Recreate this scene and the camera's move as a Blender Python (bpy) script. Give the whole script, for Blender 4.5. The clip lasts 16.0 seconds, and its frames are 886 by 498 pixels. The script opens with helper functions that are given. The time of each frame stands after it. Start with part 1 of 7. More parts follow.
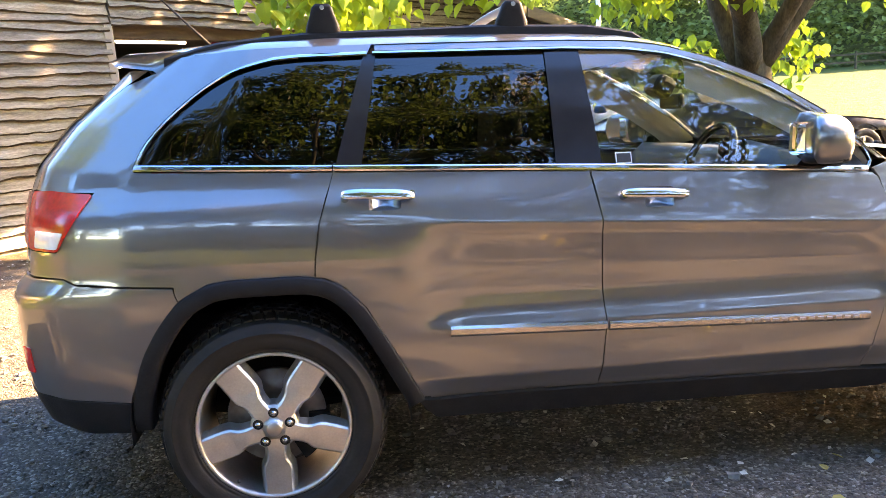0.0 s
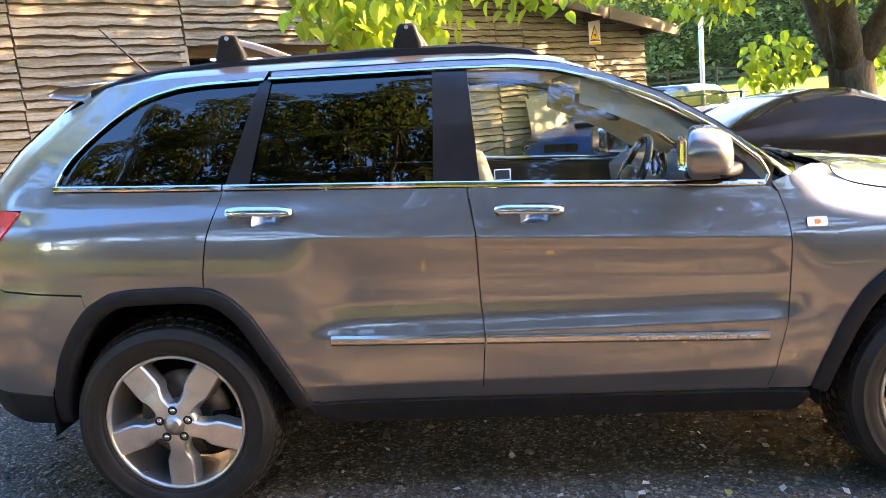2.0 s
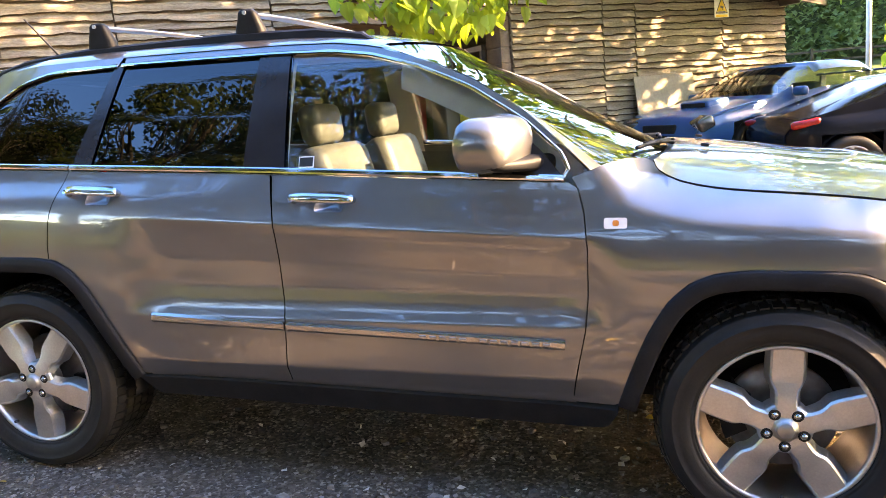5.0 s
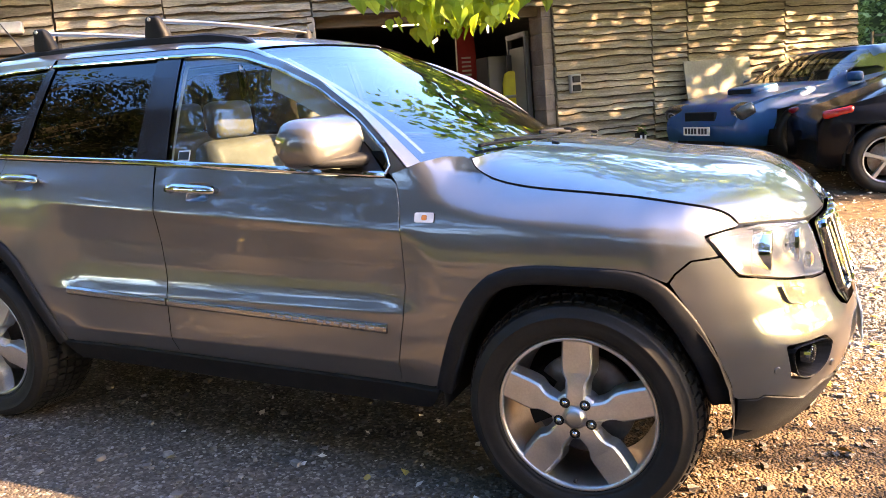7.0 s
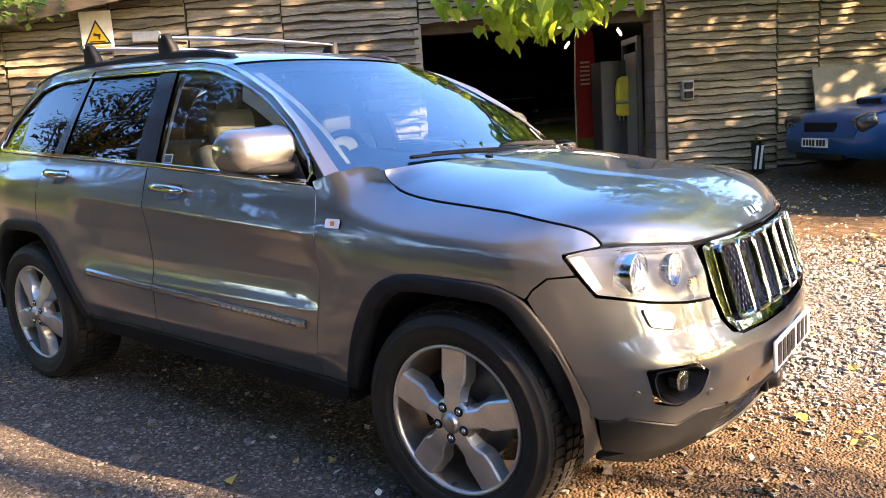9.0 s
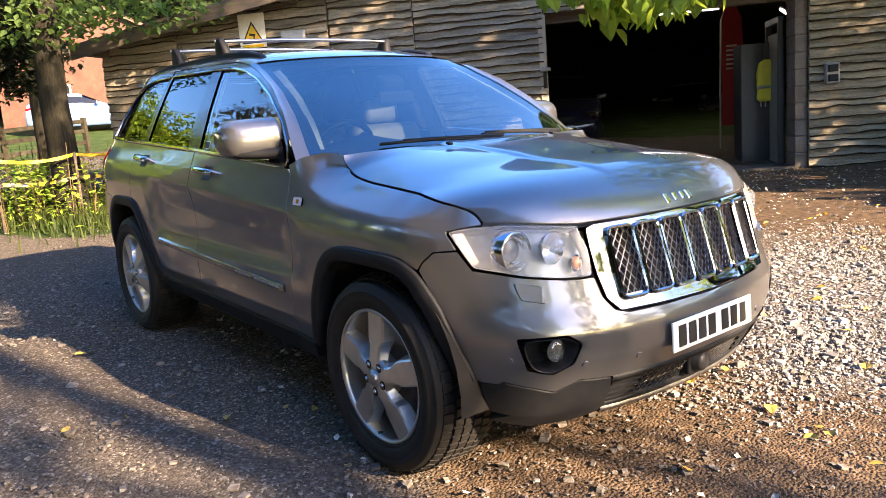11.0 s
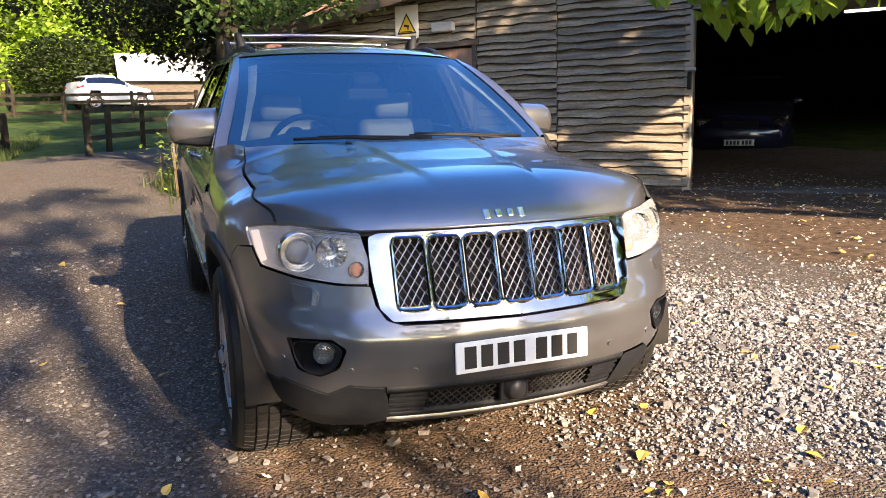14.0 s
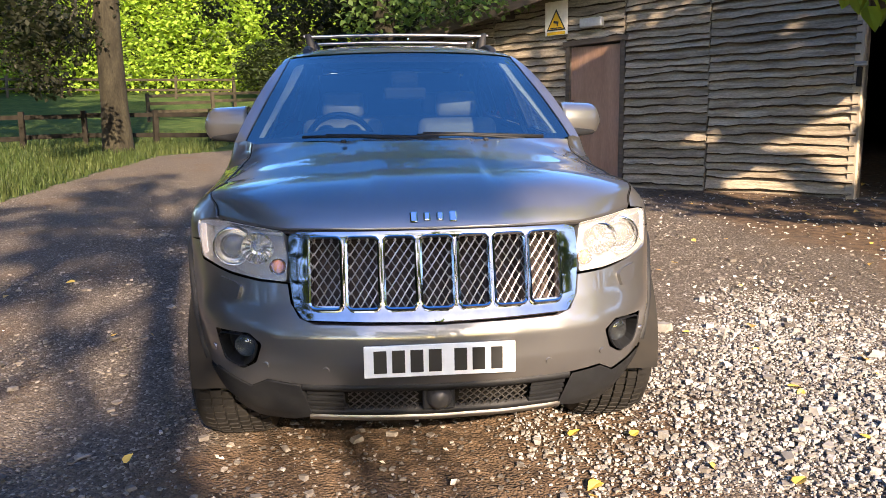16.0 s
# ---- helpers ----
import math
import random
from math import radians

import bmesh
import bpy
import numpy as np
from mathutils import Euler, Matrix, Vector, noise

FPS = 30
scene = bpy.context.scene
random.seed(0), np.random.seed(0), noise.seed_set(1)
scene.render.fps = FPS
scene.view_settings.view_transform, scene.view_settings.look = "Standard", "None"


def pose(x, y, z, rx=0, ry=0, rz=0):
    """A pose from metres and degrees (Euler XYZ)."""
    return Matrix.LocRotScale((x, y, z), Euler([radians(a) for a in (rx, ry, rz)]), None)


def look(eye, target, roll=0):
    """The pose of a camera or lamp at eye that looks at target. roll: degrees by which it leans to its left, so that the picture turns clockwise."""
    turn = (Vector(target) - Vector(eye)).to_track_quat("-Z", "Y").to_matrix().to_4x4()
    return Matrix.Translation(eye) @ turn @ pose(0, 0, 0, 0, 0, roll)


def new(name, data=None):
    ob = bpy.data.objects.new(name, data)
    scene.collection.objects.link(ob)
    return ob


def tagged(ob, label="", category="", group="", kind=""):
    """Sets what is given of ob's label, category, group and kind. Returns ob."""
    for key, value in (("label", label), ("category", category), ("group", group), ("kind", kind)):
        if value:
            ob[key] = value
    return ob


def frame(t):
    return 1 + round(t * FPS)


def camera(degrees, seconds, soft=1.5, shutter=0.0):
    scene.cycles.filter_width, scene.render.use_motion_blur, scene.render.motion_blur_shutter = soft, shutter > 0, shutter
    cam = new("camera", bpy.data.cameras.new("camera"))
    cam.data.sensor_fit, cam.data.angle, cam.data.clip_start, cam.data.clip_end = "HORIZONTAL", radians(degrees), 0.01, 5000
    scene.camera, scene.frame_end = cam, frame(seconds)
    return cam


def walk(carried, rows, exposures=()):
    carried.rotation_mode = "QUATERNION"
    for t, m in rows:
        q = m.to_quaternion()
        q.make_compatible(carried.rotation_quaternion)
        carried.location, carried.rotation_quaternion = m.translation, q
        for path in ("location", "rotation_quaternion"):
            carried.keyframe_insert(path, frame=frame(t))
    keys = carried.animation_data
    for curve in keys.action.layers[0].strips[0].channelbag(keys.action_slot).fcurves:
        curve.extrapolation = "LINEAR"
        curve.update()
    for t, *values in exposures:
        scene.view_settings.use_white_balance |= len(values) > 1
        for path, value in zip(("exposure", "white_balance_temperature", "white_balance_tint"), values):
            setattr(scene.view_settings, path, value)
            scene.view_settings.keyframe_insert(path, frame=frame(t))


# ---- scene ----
cam = camera(60.0, 16.0, soft=0.85)
PATH = [
    (0, (-1.169, -3.54, 1.455), (-0.922, -1.588, 1.098), -2.1),
    (0.5, (-0.945, -3.54, 1.452), (-0.775, -1.579, 1.099), -2.2),
    (1, (-0.727, -3.549, 1.483), (-0.63, -1.583, 1.131), -2.4),
    (1.5, (-0.463, -3.648, 1.485), (-0.49, -1.678, 1.137), -3.2),
    (2, (-0.257, -3.692, 1.477), (-0.353, -1.723, 1.142), -3.4),
    (2.5, (-0.032, -3.63, 1.466), (-0.184, -1.664, 1.128), -3.4),
    (3, (0.179, -3.586, 1.468), (-0.01, -1.622, 1.138), -3.4),
    (3.2, (0.273, -3.582, 1.464), (0.046, -1.623, 1.129), -3.5),
    (5.3, (1.278, -3.403, 1.442), (0.678, -1.533, 1.065), -2.7),
    (5.5, (1.4, -3.412, 1.446), (0.779, -1.55, 1.061), -2.5),
    (6, (1.659, -3.412, 1.449), (0.95, -1.583, 1.059), -2.8),
    (6.5, (1.878, -3.334, 1.431), (1.113, -1.529, 1.037), -2.9),
    (7, (2.079, -3.276, 1.457), (1.26, -1.496, 1.057), -3.1),
    (7.5, (2.359, -3.243, 1.457), (1.433, -1.515, 1.059), -3.6),
    (8, (2.568, -3.203, 1.464), (1.561, -1.519, 1.078), -3.6),
    (8.5, (2.76, -3.053, 1.455), (1.629, -1.448, 1.075), -2.8),
    (8.7, (2.829, -3.0, 1.463), (1.678, -1.409, 1.084), -2.6),
    (10.8, (3.79, -2.558, 1.439), (2.284, -1.298, 1.057), -3.2),
    (11, (3.869, -2.499, 1.435), (2.334, -1.276, 1.051), -3.3),
    (11.5, (4.109, -2.3, 1.441), (2.545, -1.116, 1.054), -2.8),
    (12, (4.223, -2.122, 1.432), (2.603, -1.013, 1.047), -2.1),
    (12.5, (4.284, -1.877, 1.445), (2.61, -0.853, 1.061), -1.4),
    (13, (4.399, -1.674, 1.443), (2.656, -0.775, 1.054), -1.8),
    (13.5, (4.594, -1.428, 1.459), (2.789, -0.657, 1.072), -1.5),
    (14, (4.654, -1.193, 1.438), (2.823, -0.489, 1.049), -0.7),
    (14.5, (4.689, -0.936, 1.453), (2.823, -0.332, 1.06), -0.8),
    (15, (4.767, -0.694, 1.445), (2.853, -0.26, 1.057), -1.2),
    (15.5, (4.843, -0.444, 1.457), (2.906, -0.132, 1.067), -0.8),
    (16, (4.819, -0.232, 1.437), (2.867, -0.039, 1.047), -0.7),
]
GRADE = pose(0, 0, 0, 0, 1.94, 0)  # the car's level frame, tipped to the slope of the yard
walk(cam, [(t, GRADE @ look(eye, target, roll)) for t, eye, target, roll in PATH],
     exposures=[(0, 4.66, 12300, 27), (3.2, 4.66, 12300, 27), (6, 4.3, 11800, 27), (8.5, 3.66, 10300, 25), (11, 2.95, 8300, 20), (16, 2.36, 7500, 18)])

# ---- world, sun, exposure ----
SUN_AZ, SUN_EL = radians(13), radians(24)
world = bpy.data.worlds.new("sky")
scene.world = world
world.use_nodes = True
wn = world.node_tree.nodes
sky = wn.new("ShaderNodeTexSky")
sky.sky_type, sky.sun_disc = "NISHITA", False
sky.sun_elevation, sky.sun_rotation = SUN_EL, radians(90) - SUN_AZ
sky.air_density, sky.dust_density, sky.ozone_density = 1.0, 0.7, 2.0
deep = wn.new("ShaderNodeHueSaturation")
deep.inputs["Hue"].default_value, deep.inputs["Saturation"].default_value = 0.513, 1.40
world.node_tree.links.new(sky.outputs[0], deep.inputs["Color"])
world.node_tree.links.new(deep.outputs[0], wn["Background"].inputs[0])
wn["Background"].inputs[1].default_value = 0.15
sun = new("sun", bpy.data.lights.new("sun", "SUN"))
sun.data.energy, sun.data.angle, sun.data.color = 4.7, radians(0.6), (1.0, 0.86, 0.68)
sun.matrix_world = look((0, 0, 0), (-math.cos(SUN_AZ) * math.cos(SUN_EL), -math.sin(SUN_AZ) * math.cos(SUN_EL), -math.sin(SUN_EL)))


# ---- materials ----
def shader(name, base, rough=0.6, metal=0.0, second=None, scale=8.0, fine=0.0, bump=0.0, bump_scale=60.0, coat=0.0,
           stretch=(1, 1, 1), vary=0.0, emit=None, emit_power=0.0, detail=6.0, spec=0.5, sharp=0.0, trans=0.0):
    """A principled material with two scales of colour noise, a bump and, with vary, a shift from piece to piece."""
    m = bpy.data.materials.new(name)
    m.use_nodes = True
    nt = m.node_tree
    b = nt.nodes["Principled BSDF"]
    link = nt.links.new
    b.inputs["Base Color"].default_value = (*base, 1)
    b.inputs["Roughness"].default_value = rough
    b.inputs["Metallic"].default_value = metal
    b.inputs["Coat Weight"].default_value = coat
    b.inputs["Coat Roughness"].default_value = 0.03
    b.inputs["Specular IOR Level"].default_value = spec
    if trans:
        b.inputs["Transmission Weight"].default_value = trans
    co = nt.nodes.new("ShaderNodeTexCoord")
    mp = nt.nodes.new("ShaderNodeMapping")
    mp.inputs["Scale"].default_value = stretch
    link(co.outputs["Object"], mp.inputs[0])
    vec = mp.outputs[0]
    out = None
    if second:
        n1 = nt.nodes.new("ShaderNodeTexNoise")
        n1.inputs["Scale"].default_value, n1.inputs["Detail"].default_value = scale, detail
        link(vec, n1.inputs["Vector"])
        ramp = nt.nodes.new("ShaderNodeValToRGB")
        ramp.color_ramp.elements[0].position, ramp.color_ramp.elements[1].position = 0.3 + sharp, 0.7 - sharp
        ramp.color_ramp.elements[0].color, ramp.color_ramp.elements[1].color = (*base, 1), (*second, 1)
        link(n1.outputs["Fac"], ramp.inputs[0])
        out = ramp.outputs[0]
    if fine and out:
        n2 = nt.nodes.new("ShaderNodeTexNoise")
        n2.inputs["Scale"].default_value, n2.inputs["Detail"].default_value = scale * 9, 4
        link(vec, n2.inputs["Vector"])
        mr = nt.nodes.new("ShaderNodeMapRange")
        mr.inputs["From Min"].default_value, mr.inputs["From Max"].default_value = 0.25, 0.75
        mr.inputs["To Min"].default_value, mr.inputs["To Max"].default_value = 1 - fine, 1 + fine
        link(n2.outputs["Fac"], mr.inputs["Value"])
        mul = nt.nodes.new("ShaderNodeVectorMath")
        mul.operation = "MULTIPLY"
        link(out, mul.inputs[0])
        link(mr.outputs[0], mul.inputs[1])
        out = mul.outputs[0]
    if vary and out:
        info = nt.nodes.new("ShaderNodeObjectInfo")
        geo = nt.nodes.new("ShaderNodeNewGeometry")
        add = nt.nodes.new("ShaderNodeMath")
        link(info.outputs["Random"], add.inputs[0])
        link(geo.outputs["Random Per Island"], add.inputs[1])
        fr = nt.nodes.new("ShaderNodeMath")
        fr.operation = "FRACT"
        link(add.outputs[0], fr.inputs[0])
        mr = nt.nodes.new("ShaderNodeMapRange")
        mr.inputs["To Min"].default_value, mr.inputs["To Max"].default_value = 1 - vary, 1 + vary
        link(fr.outputs[0], mr.inputs["Value"])
        mul = nt.nodes.new("ShaderNodeVectorMath")
        mul.operation = "MULTIPLY"
        link(out, mul.inputs[0])
        link(mr.outputs[0], mul.inputs[1])
        out = mul.outputs[0]
    if out:
        link(out, b.inputs["Base Color"])
    if bump:
        n3 = nt.nodes.new("ShaderNodeTexNoise")
        n3.inputs["Scale"].default_value, n3.inputs["Detail"].default_value = bump_scale, 5
        link(vec, n3.inputs["Vector"])
        bp = nt.nodes.new("ShaderNodeBump")
        bp.inputs["Strength"].default_value, bp.inputs["Distance"].default_value = bump, 0.01
        link(n3.outputs["Fac"], bp.inputs["Height"])
        link(bp.outputs[0], b.inputs["Normal"])
    if emit:
        b.inputs["Emission Color"].default_value = (*emit, 1)
        b.inputs["Emission Strength"].default_value = emit_power
    return m


def pane_glass(name, tint, gloss=0.05, rough=0.0):
    """Thin glass: clear or tinted; its gloss rises towards a grazing look, alike from both sides."""
    m = bpy.data.materials.new(name)
    m.use_nodes = True
    nt = m.node_tree
    nt.nodes.remove(nt.nodes["Principled BSDF"])
    tr, gl = nt.nodes.new("ShaderNodeBsdfTransparent"), nt.nodes.new("ShaderNodeBsdfGlossy")
    lw, mix = nt.nodes.new("ShaderNodeLayerWeight"), nt.nodes.new("ShaderNodeMixShader")
    tr.inputs[0].default_value = (*tint, 1)
    gl.inputs["Roughness"].default_value = rough
    lw.inputs["Blend"].default_value = 0.5
    power, fit = nt.nodes.new("ShaderNodeMath"), nt.nodes.new("ShaderNodeMath")
    power.operation, fit.operation = "POWER", "MULTIPLY_ADD"
    power.inputs[1].default_value = 5.0
    fit.inputs[1].default_value, fit.inputs[2].default_value = 1 - gloss, gloss
    for a, b in ((lw.outputs["Facing"], power.inputs[0]), (power.outputs[0], fit.inputs[0]), (fit.outputs[0], mix.inputs[0]), (tr.outputs[0], mix.inputs[1]), (gl.outputs[0], mix.inputs[2]),
                 (mix.outputs[0], nt.nodes["Material Output"].inputs[0])):
        nt.links.new(a, b)
    return m


def leaf_shader(name, a, b, glow):
    """Leaves: two greens from leaf to leaf, with light passing through."""
    m = shader(name, a, 0.55, second=b, scale=1.2, vary=0.4, spec=0.16)
    nt = m.node_tree
    p = nt.nodes["Principled BSDF"]
    tl, mix = nt.nodes.new("ShaderNodeBsdfTranslucent"), nt.nodes.new("ShaderNodeMixShader")
    tl.inputs[0].default_value = (*glow, 1)
    mix.inputs[0].default_value = 0.45
    nt.links.new(p.outputs[0], mix.inputs[1])
    nt.links.new(tl.outputs[0], mix.inputs[2])
    nt.links.new(mix.outputs[0], nt.nodes["Material Output"].inputs[0])
    return m


PAINT = shader("grey_metallic_paint", (0.122, 0.122, 0.123), 0.34, 0.74, second=(0.142, 0.142, 0.143), scale=3.0, coat=1.0)
PAINT.node_tree.nodes["Principled BSDF"].inputs["Coat IOR"].default_value = 1.72
PLASTIC = shader("black_plastic", (0.009, 0.0098, 0.0115), 0.5, second=(0.014, 0.015, 0.0165), scale=14, fine=0.15, bump=0.06, bump_scale=900, spec=0.10)
GLOSS_BLACK = shader("gloss_black", (0.010, 0.010, 0.012), 0.14, second=(0.014, 0.014, 0.016), scale=9, coat=0.0, spec=0.35)
DARK = shader("underbody_black", (0.008, 0.008, 0.008), 0.85, spec=0.2, second=(0.016, 0.014, 0.012), scale=9)
CHROME = shader("chrome", (0.54, 0.545, 0.55), 0.06, 1.0, second=(0.48, 0.485, 0.49), scale=30)
# chrome with the dark reflection of trees and ground put into its colour
CHROME_DARK = shader("dark_mirroring_chrome", (0.33, 0.333, 0.338), 0.05, 1.0, second=(0.27, 0.273, 0.278), scale=24)
SATIN = shader("satin_silver", (0.36, 0.355, 0.35), 0.38, 1.0, second=(0.29, 0.285, 0.28), scale=20)
MOULDING = shader("dull_bright_moulding", (0.42, 0.40, 0.385), 0.25, 1.0, second=(0.34, 0.325, 0.31), scale=14)
ALLOY = shader("alloy_rim", (0.48, 0.465, 0.44), 0.36, 0.85, second=(0.39, 0.375, 0.35), scale=16, fine=0.08, coat=0.3)
RUBBER = shader("tyre_rubber", (0.008, 0.008, 0.008), 0.58, second=(0.015, 0.014, 0.013), scale=12, fine=0.2, bump=0.08, bump_scale=300, spec=0.22)
DISC = shader("brake_disc", (0.16, 0.12, 0.10), 0.5, 0.7, second=(0.26, 0.23, 0.21), scale=22)
GUNMETAL = shader("gunmetal_wire", (.24, .235, .235), .3, .9, second=(.30, .295, .29), scale=40)
WIRE_DARK = shader("dark_wire", (.09, .088, .088), .35, .7, second=(.13, .127, .125), scale=40)
PRIVACY = pane_glass("privacy_glass", (0.040, 0.041, 0.045), 0.065)
CLEAR = pane_glass("clear_glass", (0.86, 0.91, 0.89), 0.11)
WINDSCREEN = pane_glass("windscreen_glass", (0.42, 0.50, 0.49), 0.24)
LENS = pane_glass("lamp_lens", (0.95, 0.955, 0.96), 0.06)
_nt = LENS.node_tree
_haze, _over = _nt.nodes.new("ShaderNodeBsdfDiffuse"), _nt.nodes.new("ShaderNodeMixShader")
_haze.inputs[0].default_value, _over.inputs[0].default_value = (.62, .62, .61, 1), .17  # polycarbonate dulled by age
_nt.links.new(_nt.nodes["Mix Shader"].outputs[0], _over.inputs[1])
_nt.links.new(_haze.outputs[0], _over.inputs[2])
_nt.links.new(_over.outputs[0], _nt.nodes["Material Output"].inputs[0])
LAMP_SILVER = shader("lamp_silver", (.36, .36, .37), .30, .45, second=(.28, .28, .29), scale=40)
LAMP_GLASS = shader("projector_glass", (.05, .055, .06), .04, coat=1.0)
MIRROR = shader("mirror", (0.9, 0.9, 0.9), 0.02, 1.0)
RED_LENS = shader("red_lamp_lens", (0.78, 0.016, 0.014), 0.2, second=(0.56, 0.010, 0.010), scale=60, coat=.35)
WHITE_LENS = shader("white_lamp_lens", (0.8, 0.74, 0.7), 0.15, second=(0.7, 0.62, 0.6), scale=50, coat=1.0)
AMBER = shader("amber_lens", (0.85, 0.25, 0.05), 0.2, second=(0.7, 0.17, 0.03), scale=60, coat=1.0)
LEATHER = shader("cream_leather", (0.115, 0.11, 0.10), 0.5, second=(0.09, 0.085, 0.078), scale=18, bump=0.1, bump_scale=250)
TRIM_GREY = shader("interior_grey", (0.055, 0.055, 0.057), 0.6, second=(0.08, 0.079, 0.078), scale=20, bump=0.08, bump_scale=400)
HEADLINER = shader("headliner", (0.45, 0.43, 0.39), 0.9, second=(0.38, 0.36, 0.33), scale=20)
PLATE_WHITE = shader("plate_white", (0.78, 0.78, 0.75), 0.35, second=(0.7, 0.7, 0.67), scale=25)
PLATE_YELLOW = shader("plate_yellow", (0.8, 0.6, 0.06), 0.35, second=(0.72, 0.52, 0.05), scale=25)
INK = shader("plate_black", (0.012, 0.012, 0.012), 0.4)


# ---- building helpers ----
def part(name, bm, mat, parent=None, label="", smooth=False):
    """Link a bmesh as one mesh object, under a thing or a part."""
    me = bpy.data.meshes.new(name)
    bm.normal_update()
    bm.to_mesh(me)
    bm.free()
    if smooth:
        me.polygons.foreach_set("use_smooth", [True] * len(me.polygons))
    me.materials.append(mat)
    ob = new(name, me)
    ob.parent = parent
    return tagged(ob, label)


def mesh_part(name, verts, faces, mat, parent=None, label="", smooth=True, normals=None):
    me = bpy.data.meshes.new(name)
    me.from_pydata([tuple(v) for v in verts], [], [tuple(f) for f in faces])
    if smooth:
        me.polygons.foreach_set("use_smooth", [True] * len(me.polygons))
    if normals is not None:
        me.normals_split_custom_set_from_vertices([tuple(n) for n in normals])
    me.materials.append(mat)
    ob = new(name, me)
    ob.parent = parent
    return tagged(ob, label)


def thing(name, m, label, category, group="", kind=""):
    ob = new(name)
    ob.empty_display_size = 0.2
    ob.matrix_world = m
    return tagged(ob, label, category, group, kind)


def add_box(bm, size, m=Matrix(), bevel=0.0, segments=1):
    r = bmesh.ops.create_cube(bm, size=1, matrix=m @ Matrix.Diagonal((*size, 1)))
    if bevel:
        edges = {e for v in r["verts"] for e in v.link_edges}
        bmesh.ops.bevel(bm, geom=list(edges), offset=bevel, segments=segments, affect="EDGES", profile=0.5)
    return bm


def box(size, m=Matrix(), bevel=0.0, segments=1):
    return add_box(bmesh.new(), size, m, bevel, segments)


def add_cyl(bm, r1, r2, depth, m=Matrix(), n=20, caps=True):
    bmesh.ops.create_cone(bm, cap_ends=caps, segments=n, radius1=r1, radius2=r2, depth=depth, matrix=m)
    return bm


def tube(points, radii, n=10, closed=False):
    """A round bar through the points, with a radius at each."""
    pts = [Vector(p) for p in points]
    if not hasattr(radii, "__len__"):
        radii = [radii] * len(pts)
    verts, faces = [], []
    ref = Vector((0, 0, 1))
    for i, p in enumerate(pts):
        a, b = pts[max(i - 1, 0)], pts[min(i + 1, len(pts) - 1)]
        if closed:
            a, b = pts[i - 1], pts[(i + 1) % len(pts)]
        d = (b - a).normalized()
        r = ref if abs(d.dot(ref)) < 0.95 else Vector((1, 0, 0))
        s = d.cross(r).normalized()
        q = s.cross(d)
        for k in range(n):
            w = 2 * math.pi * k / n
            verts.append(p + (s * math.cos(w) + q * math.sin(w)) * radii[i])
    rings = len(pts) if closed else len(pts) - 1
    for i in range(rings):
        j = (i + 1) % len(pts)
        for k in range(n):
            faces.append((i * n + k, i * n + (k + 1) % n, j * n + (k + 1) % n, j * n + k))
    if not closed:
        faces.append(tuple(range(n - 1, -1, -1)))
        faces.append(tuple((len(pts) - 1) * n + k for k in range(n)))
    return verts, faces


def lathe(profile, n=48, axis="y"):
    """A turned form from (radius, along) points, about the y axis."""
    verts, faces = [], []
    for k in range(n):
        w = 2 * math.pi * k / n
        for r, a in profile:
            verts.append((r * math.cos(w), a, r * math.sin(w)))
    m = len(profile)
    for k in range(n):
        for i in range(m - 1):
            a, b = k * m + i, ((k + 1) % n) * m + i
            faces.append((a, b, b + 1, a + 1))
    return verts, faces


def loft(rows, close=False):
    """Quads between equal rows of points."""
    verts = [p for r in rows for p in r]
    m = len(rows[0])
    faces = []
    for i in range(len(rows) - 1):
        for k in range(m if close else m - 1):
            a, b = i * m + k, i * m + (k + 1) % m
            faces.append((a, b, b + m, a + m))
    return verts, faces


def merge(*meshes):
    verts, faces = [], []
    for v, f in meshes:
        o = len(verts)
        verts += [tuple(p) for p in v]
        faces += [tuple(i + o for i in q) for q in f]
    return verts, faces


def smoothstep(a, b, x):
    t = np.clip((np.asarray(x, float) - a) / (b - a), 0, 1)
    return t * t * (3 - 2 * t)


def slab(outline, y0, y1):
    """A plate with an (x, z) outline between y0 and y1."""
    n = len(outline)
    verts = [(x, y0, z) for x, z in outline] + [(x, y1, z) for x, z in outline]
    faces = [tuple(range(n)), tuple(range(2 * n - 1, n - 1, -1))]
    faces += [(i, i + n, (i + 1) % n + n, (i + 1) % n) for i in range(n)]
    return verts, faces


# ---- the ground's height ----
def ground_z(x, y):
    x, y = np.asarray(x, float), np.asarray(y, float)
    gx = np.interp(x, [-140, -60, -43, -34, -24, -16, -11, -6, -3, 4, 10, 60], [14, 6.2, 3.6, 2.25, 1.0, 0.74, 0.52, 0.25, 0.102, -0.136, -0.2, -0.2])
    gy = np.interp(y, [-40, -12, 1.2, 5, 7.5, 9.5, 14, 26, 55, 140], [0.2, 0, 0, 0.2, 0.27, 0.42, 0.62, 1.15, 2.7, 9])
    far = np.interp(np.hypot(x, y), [0, 40, 150, 600], [0, 0, 0.5, 3])
    return gx + gy + far


def on_ground(x, y, dz=0.0):
    return (x, y, float(ground_z(x, y)) + dz)


